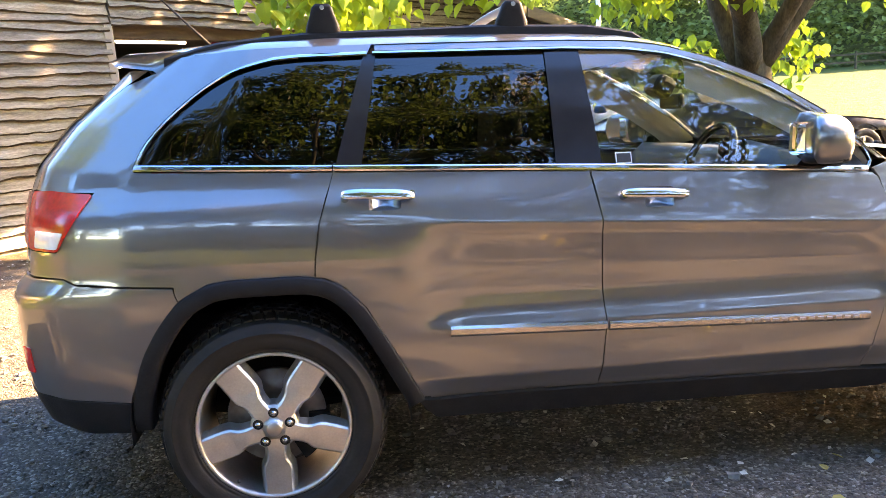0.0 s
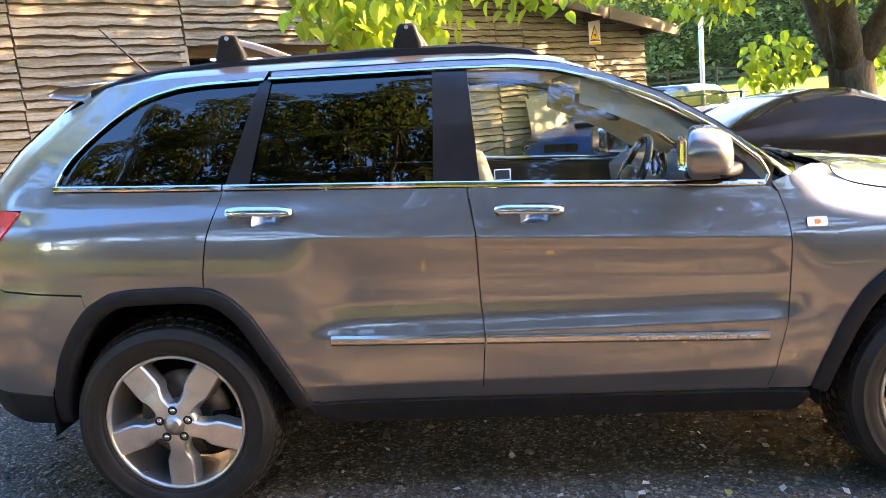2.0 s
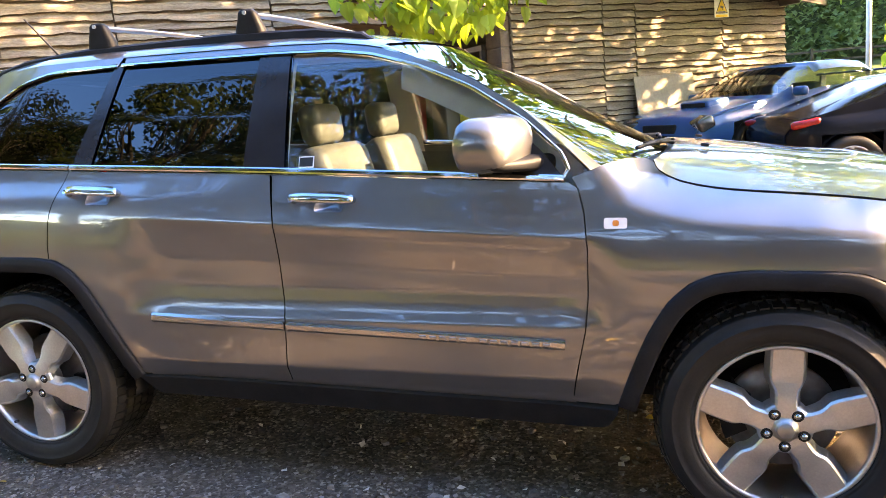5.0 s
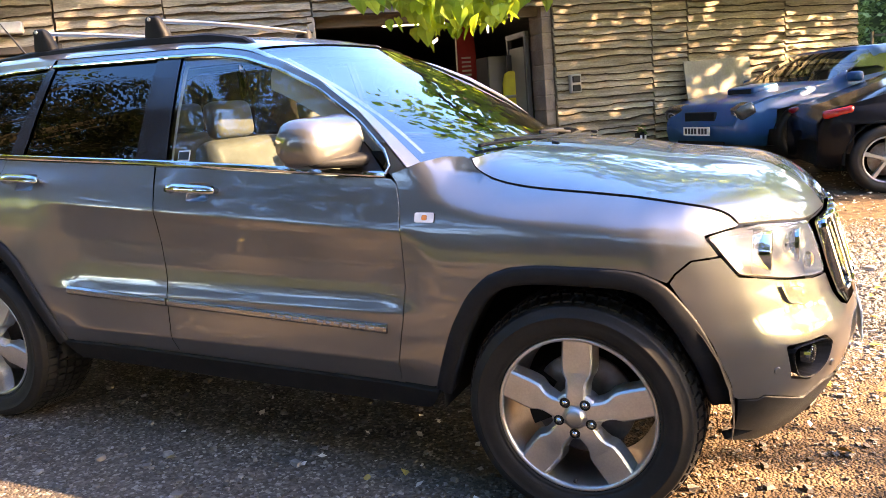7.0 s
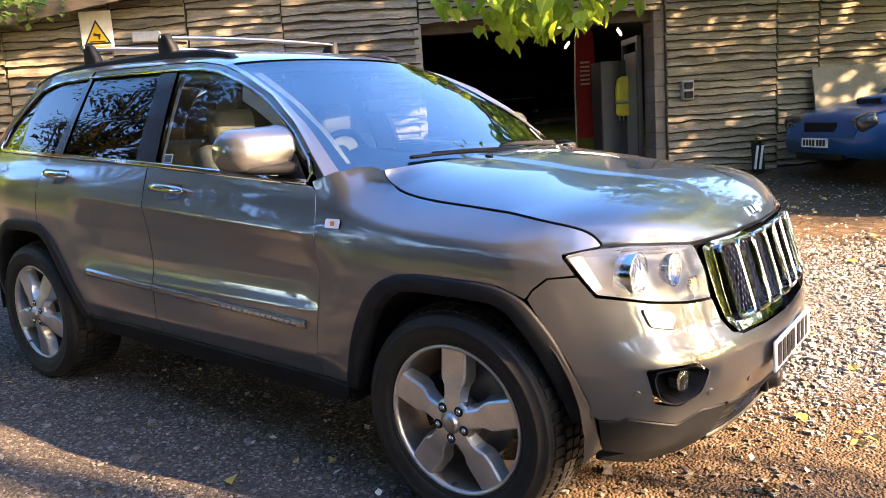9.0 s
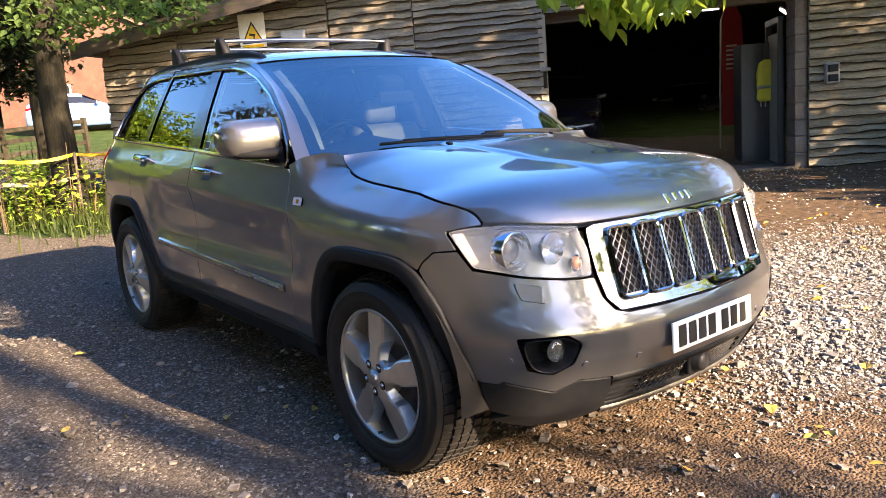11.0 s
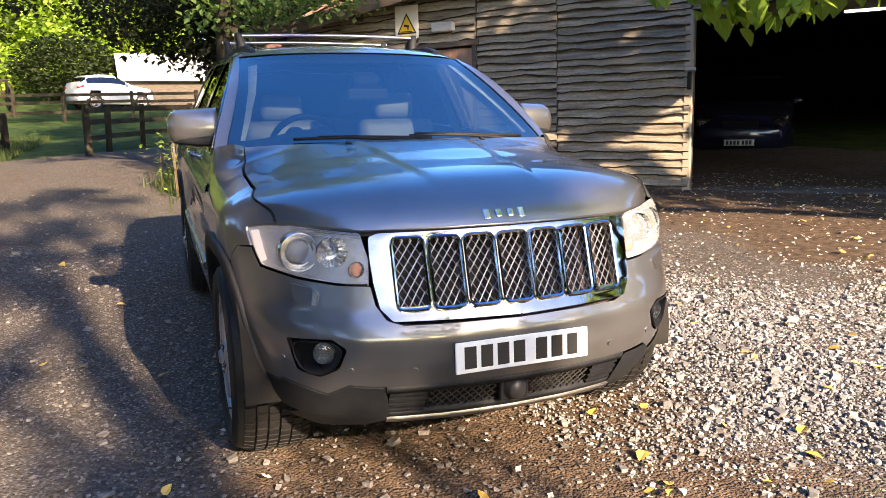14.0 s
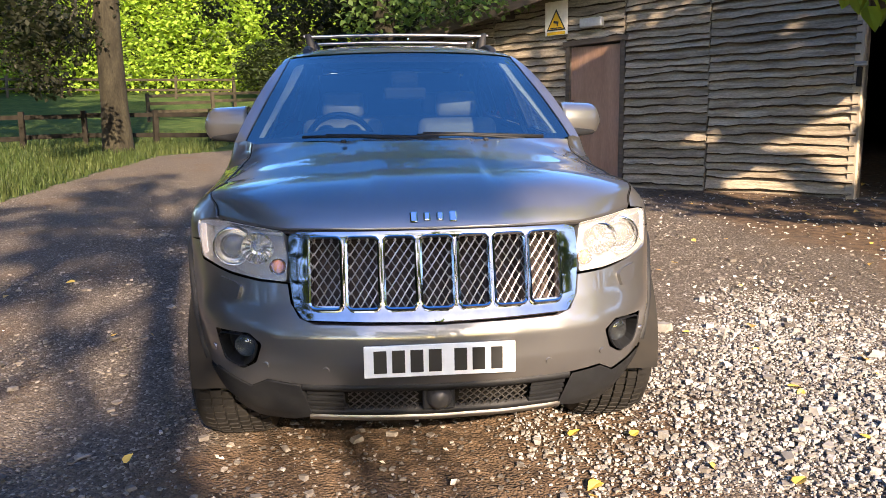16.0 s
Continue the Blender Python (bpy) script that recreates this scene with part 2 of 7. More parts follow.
# ---- the parked car in the middle: its surface ----
REAR = [(-2.45, 0), (-2.445, .25), (-2.43, .45), (-2.385, .64), (-2.31, .79), (-2.18, .885), (-1.95, .943), (-1.65, .963)]
FRONT = [(1.55, .96), (1.73, .943), (1.87, .905), (1.985, .85), (2.08, .775), (2.14, .70), (2.2, .59), (2.24, .45), (2.272, .26), (2.285, 0)]
_pts = np.array(REAR + [(x, .965) for x in np.arange(-1.3, 1.31, 0.2)] + FRONT)
_t = np.r_[0, np.cumsum(np.hypot(*np.diff(_pts, axis=0).T))]
_tt = np.linspace(0, _t[-1], 1201)
_c = np.stack([np.interp(_tt, _t, _pts[:, k]) for k in (0, 1)], 1)
_pad = 60
_ext = np.concatenate([2 * np.array([_c[0, 0], 0]) * [1, 0] - _c[_pad:0:-1] * [1, 1] + 0, _c, 2 * np.array([_c[-1, 0], 0]) * [1, 0] - _c[-2:-_pad - 2:-1]])
_ext[:_pad, 0], _ext[-_pad:, 0] = _c[_pad:0:-1, 0], _c[-2:-_pad - 2:-1, 0]
_ext[:_pad, 1], _ext[-_pad:, 1] = -_c[_pad:0:-1, 1], -_c[-2:-_pad - 2:-1, 1]
_k = np.exp(-np.linspace(-2.2, 2.2, 41) ** 2)
_k /= _k.sum()
_c = np.stack([np.convolve(_ext[:, k], _k, "same")[_pad:-_pad] for k in (0, 1)], 1)
_uu = np.r_[0, np.cumsum(np.hypot(*np.diff(_c, axis=0).T))]
_uu -= np.interp(0, _c[:, 0], _uu)
U_END, U_START = _uu[-1], _uu[0]
ZG = np.arange(0.1, 1.9, 0.004)


def table(points, soft=0.012):
    zs, ds = zip(*points)
    d = np.interp(ZG, zs, ds)
    w = int(soft / 0.004 * 3)
    k = np.exp(-0.5 * (np.arange(-w, w + 1) * 0.004 / soft) ** 2)
    return np.convolve(np.r_[[d[0]] * w, d, [d[-1]] * w], k / k.sum(), "valid")


UPPER = [(1.24, .085), (1.30, .108), (1.45, .172), (1.60, .245), (1.66, .278), (1.70, .305), (1.80, .37)]
DOOR = table([(.10, .16), (.30, .11), (.44, .058), (.503, .020), (.512, .017), (.60, .012), (.688, .007), (.696, .0085), (.728, .022), (.752, .028), (.80, .032), (.90, .028),
              (1.00, .014), (1.032, .006), (1.038, .006), (1.06, .013), (1.12, .036), (1.20, .068)] + UPPER, 0.0035)
WING = table([(.10, .14), (.30, .09), (.42, .045), (.60, .016), (.75, .006), (.92, .003), (1.0, .006), (1.04, .012), (1.08, .023), (1.12, .038), (1.20, .070)] + UPPER, 0.02)
NOSE = table([(.10, .20), (.27, .11), (.33, .06), (.40, .03), (.47, .012), (.53, .0), (.615, .0), (.65, .014), (.70, .043), (.78, .072), (.86, .095), (.94, .12), (.98, .146), (1.02, .165), (1.06, .175), (1.2, .2)], 0.008)
TAIL = table([(.10, .16), (.38, .06), (.50, .02), (.62, 0), (.85, 0), (.885, .012), (.93, .06), (1.05, .07), (1.2, .085), (1.3, .115), (1.44, .225), (1.63, .44), (1.75, .56)], 0.008)
WING_TOP = ([.86, 1.0, 1.13, 1.25, 1.4, 1.55, 1.667, 1.765, 1.838, 1.879, 1.902, 2.0, 2.2], [1.25, 1.185, 1.150, 1.13, 1.117, 1.107, 1.09, 1.065, 1.039, 1.011, .98, .965, .955])


def roll_in(x):
    return .10 * (1 - .85 * smoothstep(1.60, 1.85, x))


def body(u, z):
    """A point of the right-hand body side: u along the outline from tail to nose, z up. Gives x, half width."""
    u, z = np.asarray(u, float), np.asarray(z, float)
    cx, cy = np.interp(u, _uu, _c[:, 0]), np.interp(u, _uu, _c[:, 1])
    doors = smoothstep(-1.02, -.72, cx) * (1 - smoothstep(.72, 1.0, cx))
    zc = z + .05 * np.clip(cx + .05, -1.6, 1.0) * smoothstep(.74, .93, z) * (1 - smoothstep(1.12, 1.24, z))
    d = doors * np.interp(zc, ZG, DOOR) + (1 - doors) * np.interp(zc, ZG, WING)
    x = cx - np.interp(z, ZG, NOSE) * smoothstep(1.55, 2.12, cx) + np.interp(z, ZG, TAIL) * smoothstep(-1.25, -2.25, cx)
    # the wing's top rolls inwards to the bonnet's edge
    wing = smoothstep(.84, 1.08, cx)
    top = np.interp(x, *WING_TOP)
    q = np.clip((z - (top - .12)) / .12, 0, 1.08)
    d = d + wing * roll_in(x) * q ** 2.1
    return x, cy * (1 - d / .965)


def u_at(x, z):
    us = _uu[::3]
    return float(np.interp(x, body(us, np.full_like(us, z))[0], us))


def u_front(y, z):
    us = np.linspace(1.6, U_END, 200)
    w = body(us, np.full_like(us, z))[1]
    return float(np.interp(-y, -w, us))


def u_rear(y, z):
    us = np.linspace(U_START, -1.7, 200)
    return float(np.interp(y, body(us, np.full_like(us, z))[1], us))


def uz(p):
    """(x, z), or ("f", y, z) on the nose, or ("r", y, z) on the tail, as u, z."""
    if p[0] == "f":
        return u_front(p[1], p[2]), p[2]
    if p[0] == "r":
        return u_rear(p[1], p[2]), p[2]
    return u_at(*p), p[1]


def nosed(p):
    """The nose carried a little forward and up, more so at lamp height."""
    p = np.array(p, float)
    x, z = p[..., 0].copy(), p[..., 2].copy()
    p[..., 0] += .042 * smoothstep(1.6, 2.0, x) * smoothstep(.30, .55, z)
    p[..., 2] += .038 * smoothstep(1.55, 2.0, x) * smoothstep(.45, .78, z) - .012 * smoothstep(1.75, 2.0, x) * (1 - smoothstep(.35, .5, z))
    return p


def skin(u, z, out=0.0, side=-1):
    """Points and normals of the body, pushed out by out metres. side -1 is the car's right."""
    u, z = np.atleast_1d(np.asarray(u, float)), np.atleast_1d(np.asarray(z, float))
    e = 0.004
    x, y = body(u, z)
    xa, ya = body(u - e, z)
    xb, yb = body(u + e, z)
    xc, yc = body(u, z - e)
    xd, yd = body(u, z + e)
    # beyond the middle the outline goes on, mirrored
    over = u + e > U_END
    xb, yb = np.where(over, x, xb), np.where(over, y - (ya - y), yb)
    under = u - e < U_START
    xa, ya = np.where(under, x, xa), np.where(under, -yb, ya)
    du = np.stack([xb - xa, ya - yb, np.zeros_like(x)], -1)
    dz = np.stack([xd - xc, yc - yd, np.full_like(x, 2 * e)], -1)
    n = np.cross(du, dz)
    n /= np.linalg.norm(n, axis=-1, keepdims=True)
    p = np.stack([x, -y, z], -1) + n * np.asarray(out, float).reshape(-1, 1)
    p = nosed(p)
    if side > 0:
        p, n = p * [1, -1, 1], n * [1, -1, 1]
    return p, n


def inside(poly, pts):
    """Which points lie in a polygon."""
    x, y = pts[:, 0], pts[:, 1]
    r = np.zeros(len(pts), bool)
    for (x0, y0), (x1, y1) in zip(poly, np.roll(poly, -1, 0)):
        c = (y0 > y) != (y1 > y)
        r ^= c & (x < (x1 - x0) * (y - y0) / (y1 - y0 + 1e-12) + x0)
    return r


def dense(poly, step):
    out = []
    for a, b in zip(poly, np.roll(poly, -1, 0)):
        n = max(1, int(np.hypot(*(b - a)) / step + .5))
        out += [a + (b - a) * k / n for k in range(n)]
    return np.array(out)


def rounded(poly, r):
    """Round the corners of a polygon."""
    poly = np.array(poly, float)
    out = []
    for a, p, b in zip(np.roll(poly, 1, 0), poly, np.roll(poly, -1, 0)):
        da, db = a - p, b - p
        la, lb = np.hypot(*da), np.hypot(*db)
        k = min(r, la * .45, lb * .45)
        q0, q1 = p + da / la * k, p + db / lb * k
        out += [q0 * (1 - t) ** 2 + p * 2 * t * (1 - t) + q1 * t * t for t in (0, .33, .67, 1)]
    return np.array(out)


LEVELS = np.unique(np.round(np.r_[np.arange(.26, 1.76, .028), [.495, .503, .508, .512, .52], np.arange(.676, .748, .006), np.arange(1.014, 1.064, .006), [1.032, 1.038]], 4))
LEVELS = LEVELS[np.r_[True, np.diff(LEVELS) > .0025]]


def crease_height(u, level):
    """The height, at u along the flank, of a line that runs with the door's crease."""
    z = level + 0 * u
    for _ in range(12):
        z = level - .05 * np.clip(u + .05, -1.6, 1.0) * smoothstep(.74, .93, z) * (1 - smoothstep(1.12, 1.24, z))
    return z


def fill(poly, holes=(), grid=0.035, step=0.02):
    """Triangles over a flat outline with holes, in rows that follow the creases: points, faces, and the outline loops."""
    from mathutils.geometry import delaunay_2d_cdt
    loops = [dense(np.array(p, float), step) for p in (poly, *holes)]
    lo, hi = loops[0].min(0), loops[0].max(0)
    cols = np.arange(lo[0] + .3 * grid, hi[0], grid)
    if hi[0] < 1.9 and lo[0] > -2.3:
        gx = np.repeat(cols[None], len(LEVELS), 0)
        gy = np.stack([crease_height(cols, l) for l in LEVELS])
        clear = .004
    else:
        gx, gy = np.meshgrid(cols, np.arange(lo[1], hi[1], grid))
        clear = grid * .45
    g = np.stack([gx.ravel(), gy.ravel()], 1)
    ok = inside(loops[0], g)
    for h in loops[1:]:
        ok &= ~inside(h, g)
    allp = np.concatenate(loops)
    g = g[ok]
    if len(g):
        g = g[np.array([np.min(np.hypot(*(allp - q).T)) for q in g]) > clear]
    pts = np.concatenate([allp, g]) if len(g) else allp
    edges, o = [], 0
    for l in loops:
        edges += [(o + i, o + (i + 1) % len(l)) for i in range(len(l))]
        o += len(l)
    v, _, f, _, _, _ = delaunay_2d_cdt([Vector(p) for p in pts], edges, [], 0, 1e-6)
    v = np.array([tuple(p) for p in v])
    f = [t for t in f]
    cen = np.array([v[list(t)].mean(0) for t in f])
    ok = inside(loops[0], cen)
    for h in loops[1:]:
        ok &= ~inside(h, cen)
    return v, [t for t, k in zip(f, ok) if k], loops


def panel(name, outline, mat, parent, label="", side=-1, out=0.0, depth=0.018, gap=0.0, holes=(), grid=0.035, both=False, rnd=0.0, smooth_depth=False):
    """A body panel with its outline in side view, bent to the body's skin, with turned-in edges. both: its mirror image is joined to it."""
    poly = np.array([uz(p) for p in outline])
    if rnd:
        poly = rounded(poly, rnd)
    hs = [rounded(np.array([uz(p) for p in h]), rnd or .01) for h in holes]
    v, f, loops = fill(poly, hs, grid)
    sides = (-1, 1) if both else (side,)
    verts, faces, norms = [], [], []
    for s in sides:
        p, n = skin(v[:, 0], v[:, 1], out, s)
        o = len(verts)
        # make the winding agree with the normal
        fa = np.array([t[:3] for t in f])
        flip = np.einsum("ij,ij->i", np.cross(p[fa[:, 1]] - p[fa[:, 0]], p[fa[:, 2]] - p[fa[:, 0]]), n[fa[:, 0]]).sum() < 0
        verts += list(p)
        norms += list(n)
        faces += [tuple(i + o for i in (t[::-1] if flip else t)) for t in f]
        if depth:
            for l in loops:
                q, m = skin(l[:, 0], l[:, 1], out, s)
                mid = l.mean(0)
                o = len(verts)
                k = len(l)
                tang = np.roll(q, -1, 0) - np.roll(q, 1, 0)
                e = np.cross(tang, m)
                e /= np.linalg.norm(e, axis=1, keepdims=True) + 1e-9
                if np.sum(e * (q - q.mean(0))) < 0:
                    e = -e
                skip = [both and abs(q[i][1]) < 1e-3 and abs(q[(i + 1) % k][1]) < 1e-3 for i in range(k)]
                verts += list(q) + list(q - m * depth)
                norms += list((e + m) / np.linalg.norm(e + m, axis=1, keepdims=True)) + list(e)
                for i in range(k):
                    if not skip[i]:
                        j = (i + 1) % k
                        quad = (o + i, o + j, o + j + k, o + i + k)
                        faces.append(quad)
    return mesh_part(name, verts, faces, mat, parent, label, normals=norms)


def strip(name, line, width, mat, parent, label="", side=-1, proud=0.006, closed=False, out=0.0):
    """A raised trim strip along a line on the body."""
    l = np.array([uz(p) for p in line])
    seg = np.hypot(*np.diff(l, axis=0).T)
    t = np.r_[0, np.cumsum(seg)]
    k = max(4, int(t[-1] / .03))
    tt = np.linspace(0, t[-1], k)
    l = np.stack([np.interp(tt, t, l[:, i]) for i in (0, 1)], 1)
    d = np.gradient(l, axis=0)
    d /= np.linalg.norm(d, axis=1, keepdims=True)
    nrm = np.stack([-d[:, 1], d[:, 0]], 1)
    rows = []
    for o, h in ((-.5, -.006), (-.5, proud * .6), (-.25, proud), (.25, proud), (.5, proud * .6), (.5, -.006)):
        q = l + nrm * width * o
        rows.append(skin(q[:, 0], q[:, 1], out + h, side)[0])
    v, f = loft([list(r) for r in rows])
    n = len(rows)
    f.append(tuple(i * k for i in range(n)))
    f.append(tuple(i * k + k - 1 for i in range(n - 1, -1, -1)))
    if side < 0:
        f = [q[::-1] for q in f]
    ob = mesh_part(name, v, f, mat, parent, label)
    ob.data.polygons.foreach_set("use_smooth", [False] * len(ob.data.polygons))
    return ob


# ---- the grey car: panels ----
suv = thing("suv", GRADE, "grey metallic off-road estate car with chrome trim, parked on gravel", "car")
REAR_ARCH = [(-1.93, .40), (-1.93, .47), (-1.918, .535), (-1.875, .663), (-1.815, .765), (-1.74, .855), (-1.64, .908), (-1.57, .917), (-1.34, .917), (-1.25, .905), (-1.185, .868), (-1.115, .792), (-1.016, .615), (-.926, .437)]
FRONT_ARCH = [(.946, .421), (.985, .54), (1.035, .67), (1.10, .785), (1.165, .848), (1.24, .880), (1.34, .892), (1.58, .890), (1.66, .876), (1.73, .83), (1.81, .705), (1.865, .59), (1.91, .47)]
BELT = [(-1.86, 1.296), (-1.738, 1.291), (-1.199, 1.27), (-.304, 1.236), (.5, 1.197), (.775, 1.183)]
GAP_B = [(-.297, 1.232), (-.27, 1.06), (-.263, .8), (-.254, .68), (-.268, .5), (-.272, .435)]
GAP_C = [(-1.2, 1.268), (-1.232, 1.17), (-1.258, 1.09), (-1.278, .973), (-1.283, .914)]
GAP_A = [(.79, .415), (.815, .55), (.842, .68), (.852, .80), (.853, .96), (.842, 1.07), (.82, 1.15), (.798, 1.186)]
TOPLINE = ([-1.95, -1.8, -1.5, -1.06, -.34, -.1, .06, .24, .44, .64, .78, .86], [1.635, 1.668, 1.69, 1.699, 1.698, 1.690, 1.668, 1.616, 1.532, 1.408, 1.285, 1.205])


def top_z(x):
    return float(np.interp(x, *TOPLINE))


def top_run(a, b, drop, n=24):
    return [(x, top_z(x) - drop) for x in np.linspace(a, b, n)]


def shift(line, dx=0.0, dz=0.0):
    return [(x + dx, z + dz) for x, z in line]


def belt_run(a, b, dz=0.0):
    xs, zs = zip(*BELT)
    return [(x, float(np.interp(x, xs, zs)) + dz) for x in np.linspace(a, b, 8)]


# the bonnet's side edge, on the skin of the wing
BON_E = [(1.055, 1.223), (1.068, 1.190), (1.13, 1.155), (1.25, 1.130), (1.4, 1.117), (1.55, 1.107), (1.667, 1.090), (1.765, 1.065), (1.838, 1.039), (1.879, 1.011), (1.902, .980)]
fine_e = np.array([[np.interp(t, range(11), [e[k] for e in BON_E]) for k in range(2)] for t in np.linspace(0, 10, 41)])
for _ in range(3):
    fine_e[1:-1] = (fine_e[:-2] + 2 * fine_e[1:-1] + fine_e[2:]) / 4
fine_e = np.array([(x, float(body([u_at(x, z)], [z])[1][0]) - .005, z) for x, z in fine_e])


G = 0.0022
def cup_hole(hx, hz):
    return [(hx - .035, hz - .040), (hx + .075, hz - .040), (hx + .082, hz + .028), (hx - .028, hz + .032)]


for s in (-1, 1):
    fd = panel("front_door", shift(GAP_B[::-1], G)[:-1] + belt_run(-.29, .79, -.014) + shift(GAP_A[::-1], -G)[1:], PAINT, suv, side=s, holes=[cup_hole(-.075, 1.127)])
    rd = panel("rear_door", shift(GAP_C, G) + shift(REAR_ARCH[9:], .002, .002) + shift(GAP_B[::-1], -G)[:-1] + belt_run(-.30, -1.195, -.014), PAINT, suv, side=s, holes=[cup_hole(-1.055, 1.166)])
    QW = [(-1.872, 1.292), (-1.845, 1.37), (-1.755, 1.468), (-1.625, 1.572), (-1.53, 1.626), (-1.40, 1.654)]
    qt = np.linspace(0, 5, 26)
    QW = np.stack([np.interp(qt, range(6), [q[k] for q in QW]) for k in (0, 1)], 1)
    for _ in range(12):
        QW[1:-1] = (QW[:-2] + 2 * QW[1:-1] + QW[2:]) / 4
    QW = [tuple(q) for q in QW]
    panel("quarter_panel", shift(GAP_C[::-1], -G)[:-1] + belt_run(-1.203, -1.86, -.014) + QW + top_run(-1.30, -1.06, .04, 6) + top_run(-1.04, -1.86, .001, 20)
          + [("r", .62, 1.62), ("r", .60, 1.58), ("r", .62, 1.45), ("r", .66, 1.30), ("r", .69, 1.23), (-2.0, 1.222), (-2.02, 1.195), (-2.135, 1.028), ("r", .80, 1.028), ("r", .665, 1.03), ("r", .66, .94), (-2.12, .943), (-2.08, .925), (-1.75, .905)]
          + shift(REAR_ARCH[5:10], 0, .002), PAINT, suv, side=s, rnd=.004)
    panel("front_wing", shift(GAP_A, G) + [(.835, 1.197), (.90, 1.222), (.97, 1.236), (1.03, 1.232)] + [(e[0], e[2] - .004) for e in fine_e[::2]] + [
          ("f", .795, .974), ("f", .83, .971), (1.822, .964), (1.826, .95), (1.858, .897), (1.79, .896), (1.752, .862), (1.735, .835)] + shift(FRONT_ARCH[:9][::-1], 0, .002) + [(.93, .415)], PAINT, suv, side=s, rnd=.004, grid=.03)
    # door frames over the windows, pillars and panes
    panel("door_frame", top_run(-1.03, .765, .004, 40) + top_run(.735, -1.03, .030, 40), PAINT, suv, side=s, out=-.002, grid=.03, depth=.012)
    panel("pillar_b", [(-.415, 1.245), (-.245, 1.238), (-.275, 1.662), (-.405, 1.664)], GLOSS_BLACK, suv, "gloss black window pillar", side=s, out=-.003, depth=.03)
    panel("pillar_c", [(-1.195, 1.274), (-1.105, 1.27), (-1.075, 1.42), (-1.028, 1.662), (-1.07, 1.664)], GLOSS_BLACK, suv, "gloss black window pillar", side=s, out=-.003, depth=.03)
    panel("mirror_base", [(.60, 1.197), (.77, 1.19), (.70, 1.272), (.62, 1.345)], GLOSS_BLACK, suv, side=s, out=-.003, depth=.03)
    panel("rear_door_window", belt_run(-1.13, -.40) + top_run(-.38, -1.05, .035, 8), PRIVACY, suv, "dark privacy glass", side=s, out=-.010, depth=0)
    panel("front_door_window", belt_run(-.27, .72) + top_run(.72, -.29, .035, 20), CLEAR, suv, "clear side window", side=s, out=-.010, depth=0)
    panel("quarter_window", belt_run(-1.87, -1.19) + [(-1.06, 1.665)] + top_run(-1.30, -1.40, .04, 3)[1:] + QW[::-1][1:], PRIVACY, suv, "dark privacy glass", side=s, out=-.010, depth=0)
    if s < 0:
        st = panel("window_sticker", [(-0.191, 1.244), (-0.130, 1.244), (-0.130, 1.284), (-0.191, 1.284)], PLATE_WHITE, suv, "small square window sticker", side=s, out=-.009, depth=0, grid=.02)
        panel("sticker_face", [(-0.187, 1.248), (-0.134, 1.248), (-0.134, 1.280), (-0.187, 1.280)], INK, st, side=s, out=-.0075, depth=0, grid=.02)
    # bright trim
    strip("belt_trim", belt_run(-1.20, .775), .020, CHROME, suv, "chrome strip", s, .007)
    strip("belt_trim", belt_run(-1.865, -1.206), .020, CHROME, suv, "chrome strip", s, .007)
    strip("window_trim", shift(QW, .008, -.004) + top_run(-1.30, -1.06, .036, 5), .014, CHROME, suv, "chrome strip", s, .006)
    strip("window_trim", top_run(-1.04, .74, .034, 40) + [(.768, 1.262), (.79, 1.21), (.775, 1.186)], .013, CHROME, suv, "chrome strip", s, .006)
    m1 = strip("door_moulding", [(-.825, .686), (-.257, .668)], .034, MOULDING, rd, "dull chrome strip moulding", s, .014)
    m2 = strip("door_moulding", [(-.247, .668), (.775, .634)], .034, MOULDING, fd, "dull chrome moulding with worn raised lettering bars", s, .014)
    for i in range(13):
        x = .27 + i * .036
        if i != 5:
            strip("lettering_bar", [(x, .6505 - (x - .27) * .034), (x + .024, .6505 - (x + .024 - .27) * .034)], .014, SATIN, m2, side=s, proud=.0165)
    # door handles: a cup, a painted recess and a chrome pull
    for door, hx, hz in ((fd, -.075, 1.127), (rd, -1.055, 1.166)):
        cup = rounded([uz(q) for q in cup_hole(hx, hz)], .012)
        p, n = skin(cup[:, 0], cup[:, 1], .0, s)
        k = len(p)
        c = p.mean(0) - n.mean(0) * .034
        v = list(p) + list(p * .6 + c * .4 - n * .014) + [c]
        f = [(i, (i + 1) % k, k + (i + 1) % k, k + i) for i in range(k)] + [(k + i, k + (i + 1) % k, 2 * k) for i in range(k)]
        mesh_part("handle_cup", v, f, DARK if door is None else PAINT, door)
        rows = []
        for t in np.linspace(-1, 1, 15):
            u, z = uz((hx + t * .122, hz - t * .006))
            arch = .034 - .012 * t ** 4
            h = .017 * (1 - .35 * t ** 6)
            ring = []
            for w in np.linspace(0, 2 * math.pi, 10, endpoint=False):
                ring.append(skin(u, z + math.sin(w) * h, arch + math.cos(w) * .009, s)[0][0])
            rows.append(ring)
        v, f = loft(rows, True)
        f += [tuple(range(10)), tuple(range(len(v) - 10, len(v)))]
        hd = mesh_part("door_handle", v, f, CHROME, door, "chrome pull handle")
        for t in (-.93, .93):
            u, z = uz((hx + t * .122, hz))
            p, n = skin([u], [z], .012, s)
            m = Matrix.Translation(p[0]) @ Vector(n[0]).to_track_quat("Z", "Y").to_matrix().to_4x4()
            part("handle_foot", add_cyl(bmesh.new(), .012, .012, .035, m, 12), CHROME, hd)
    # side repeater
    panel("side_indicator", [(.905, 1.022), (.978, 1.022), (.978, 1.055), (.905, 1.055)], WHITE_LENS, suv, "small white side indicator lamp", side=s, out=.007, depth=.012, rnd=.008)
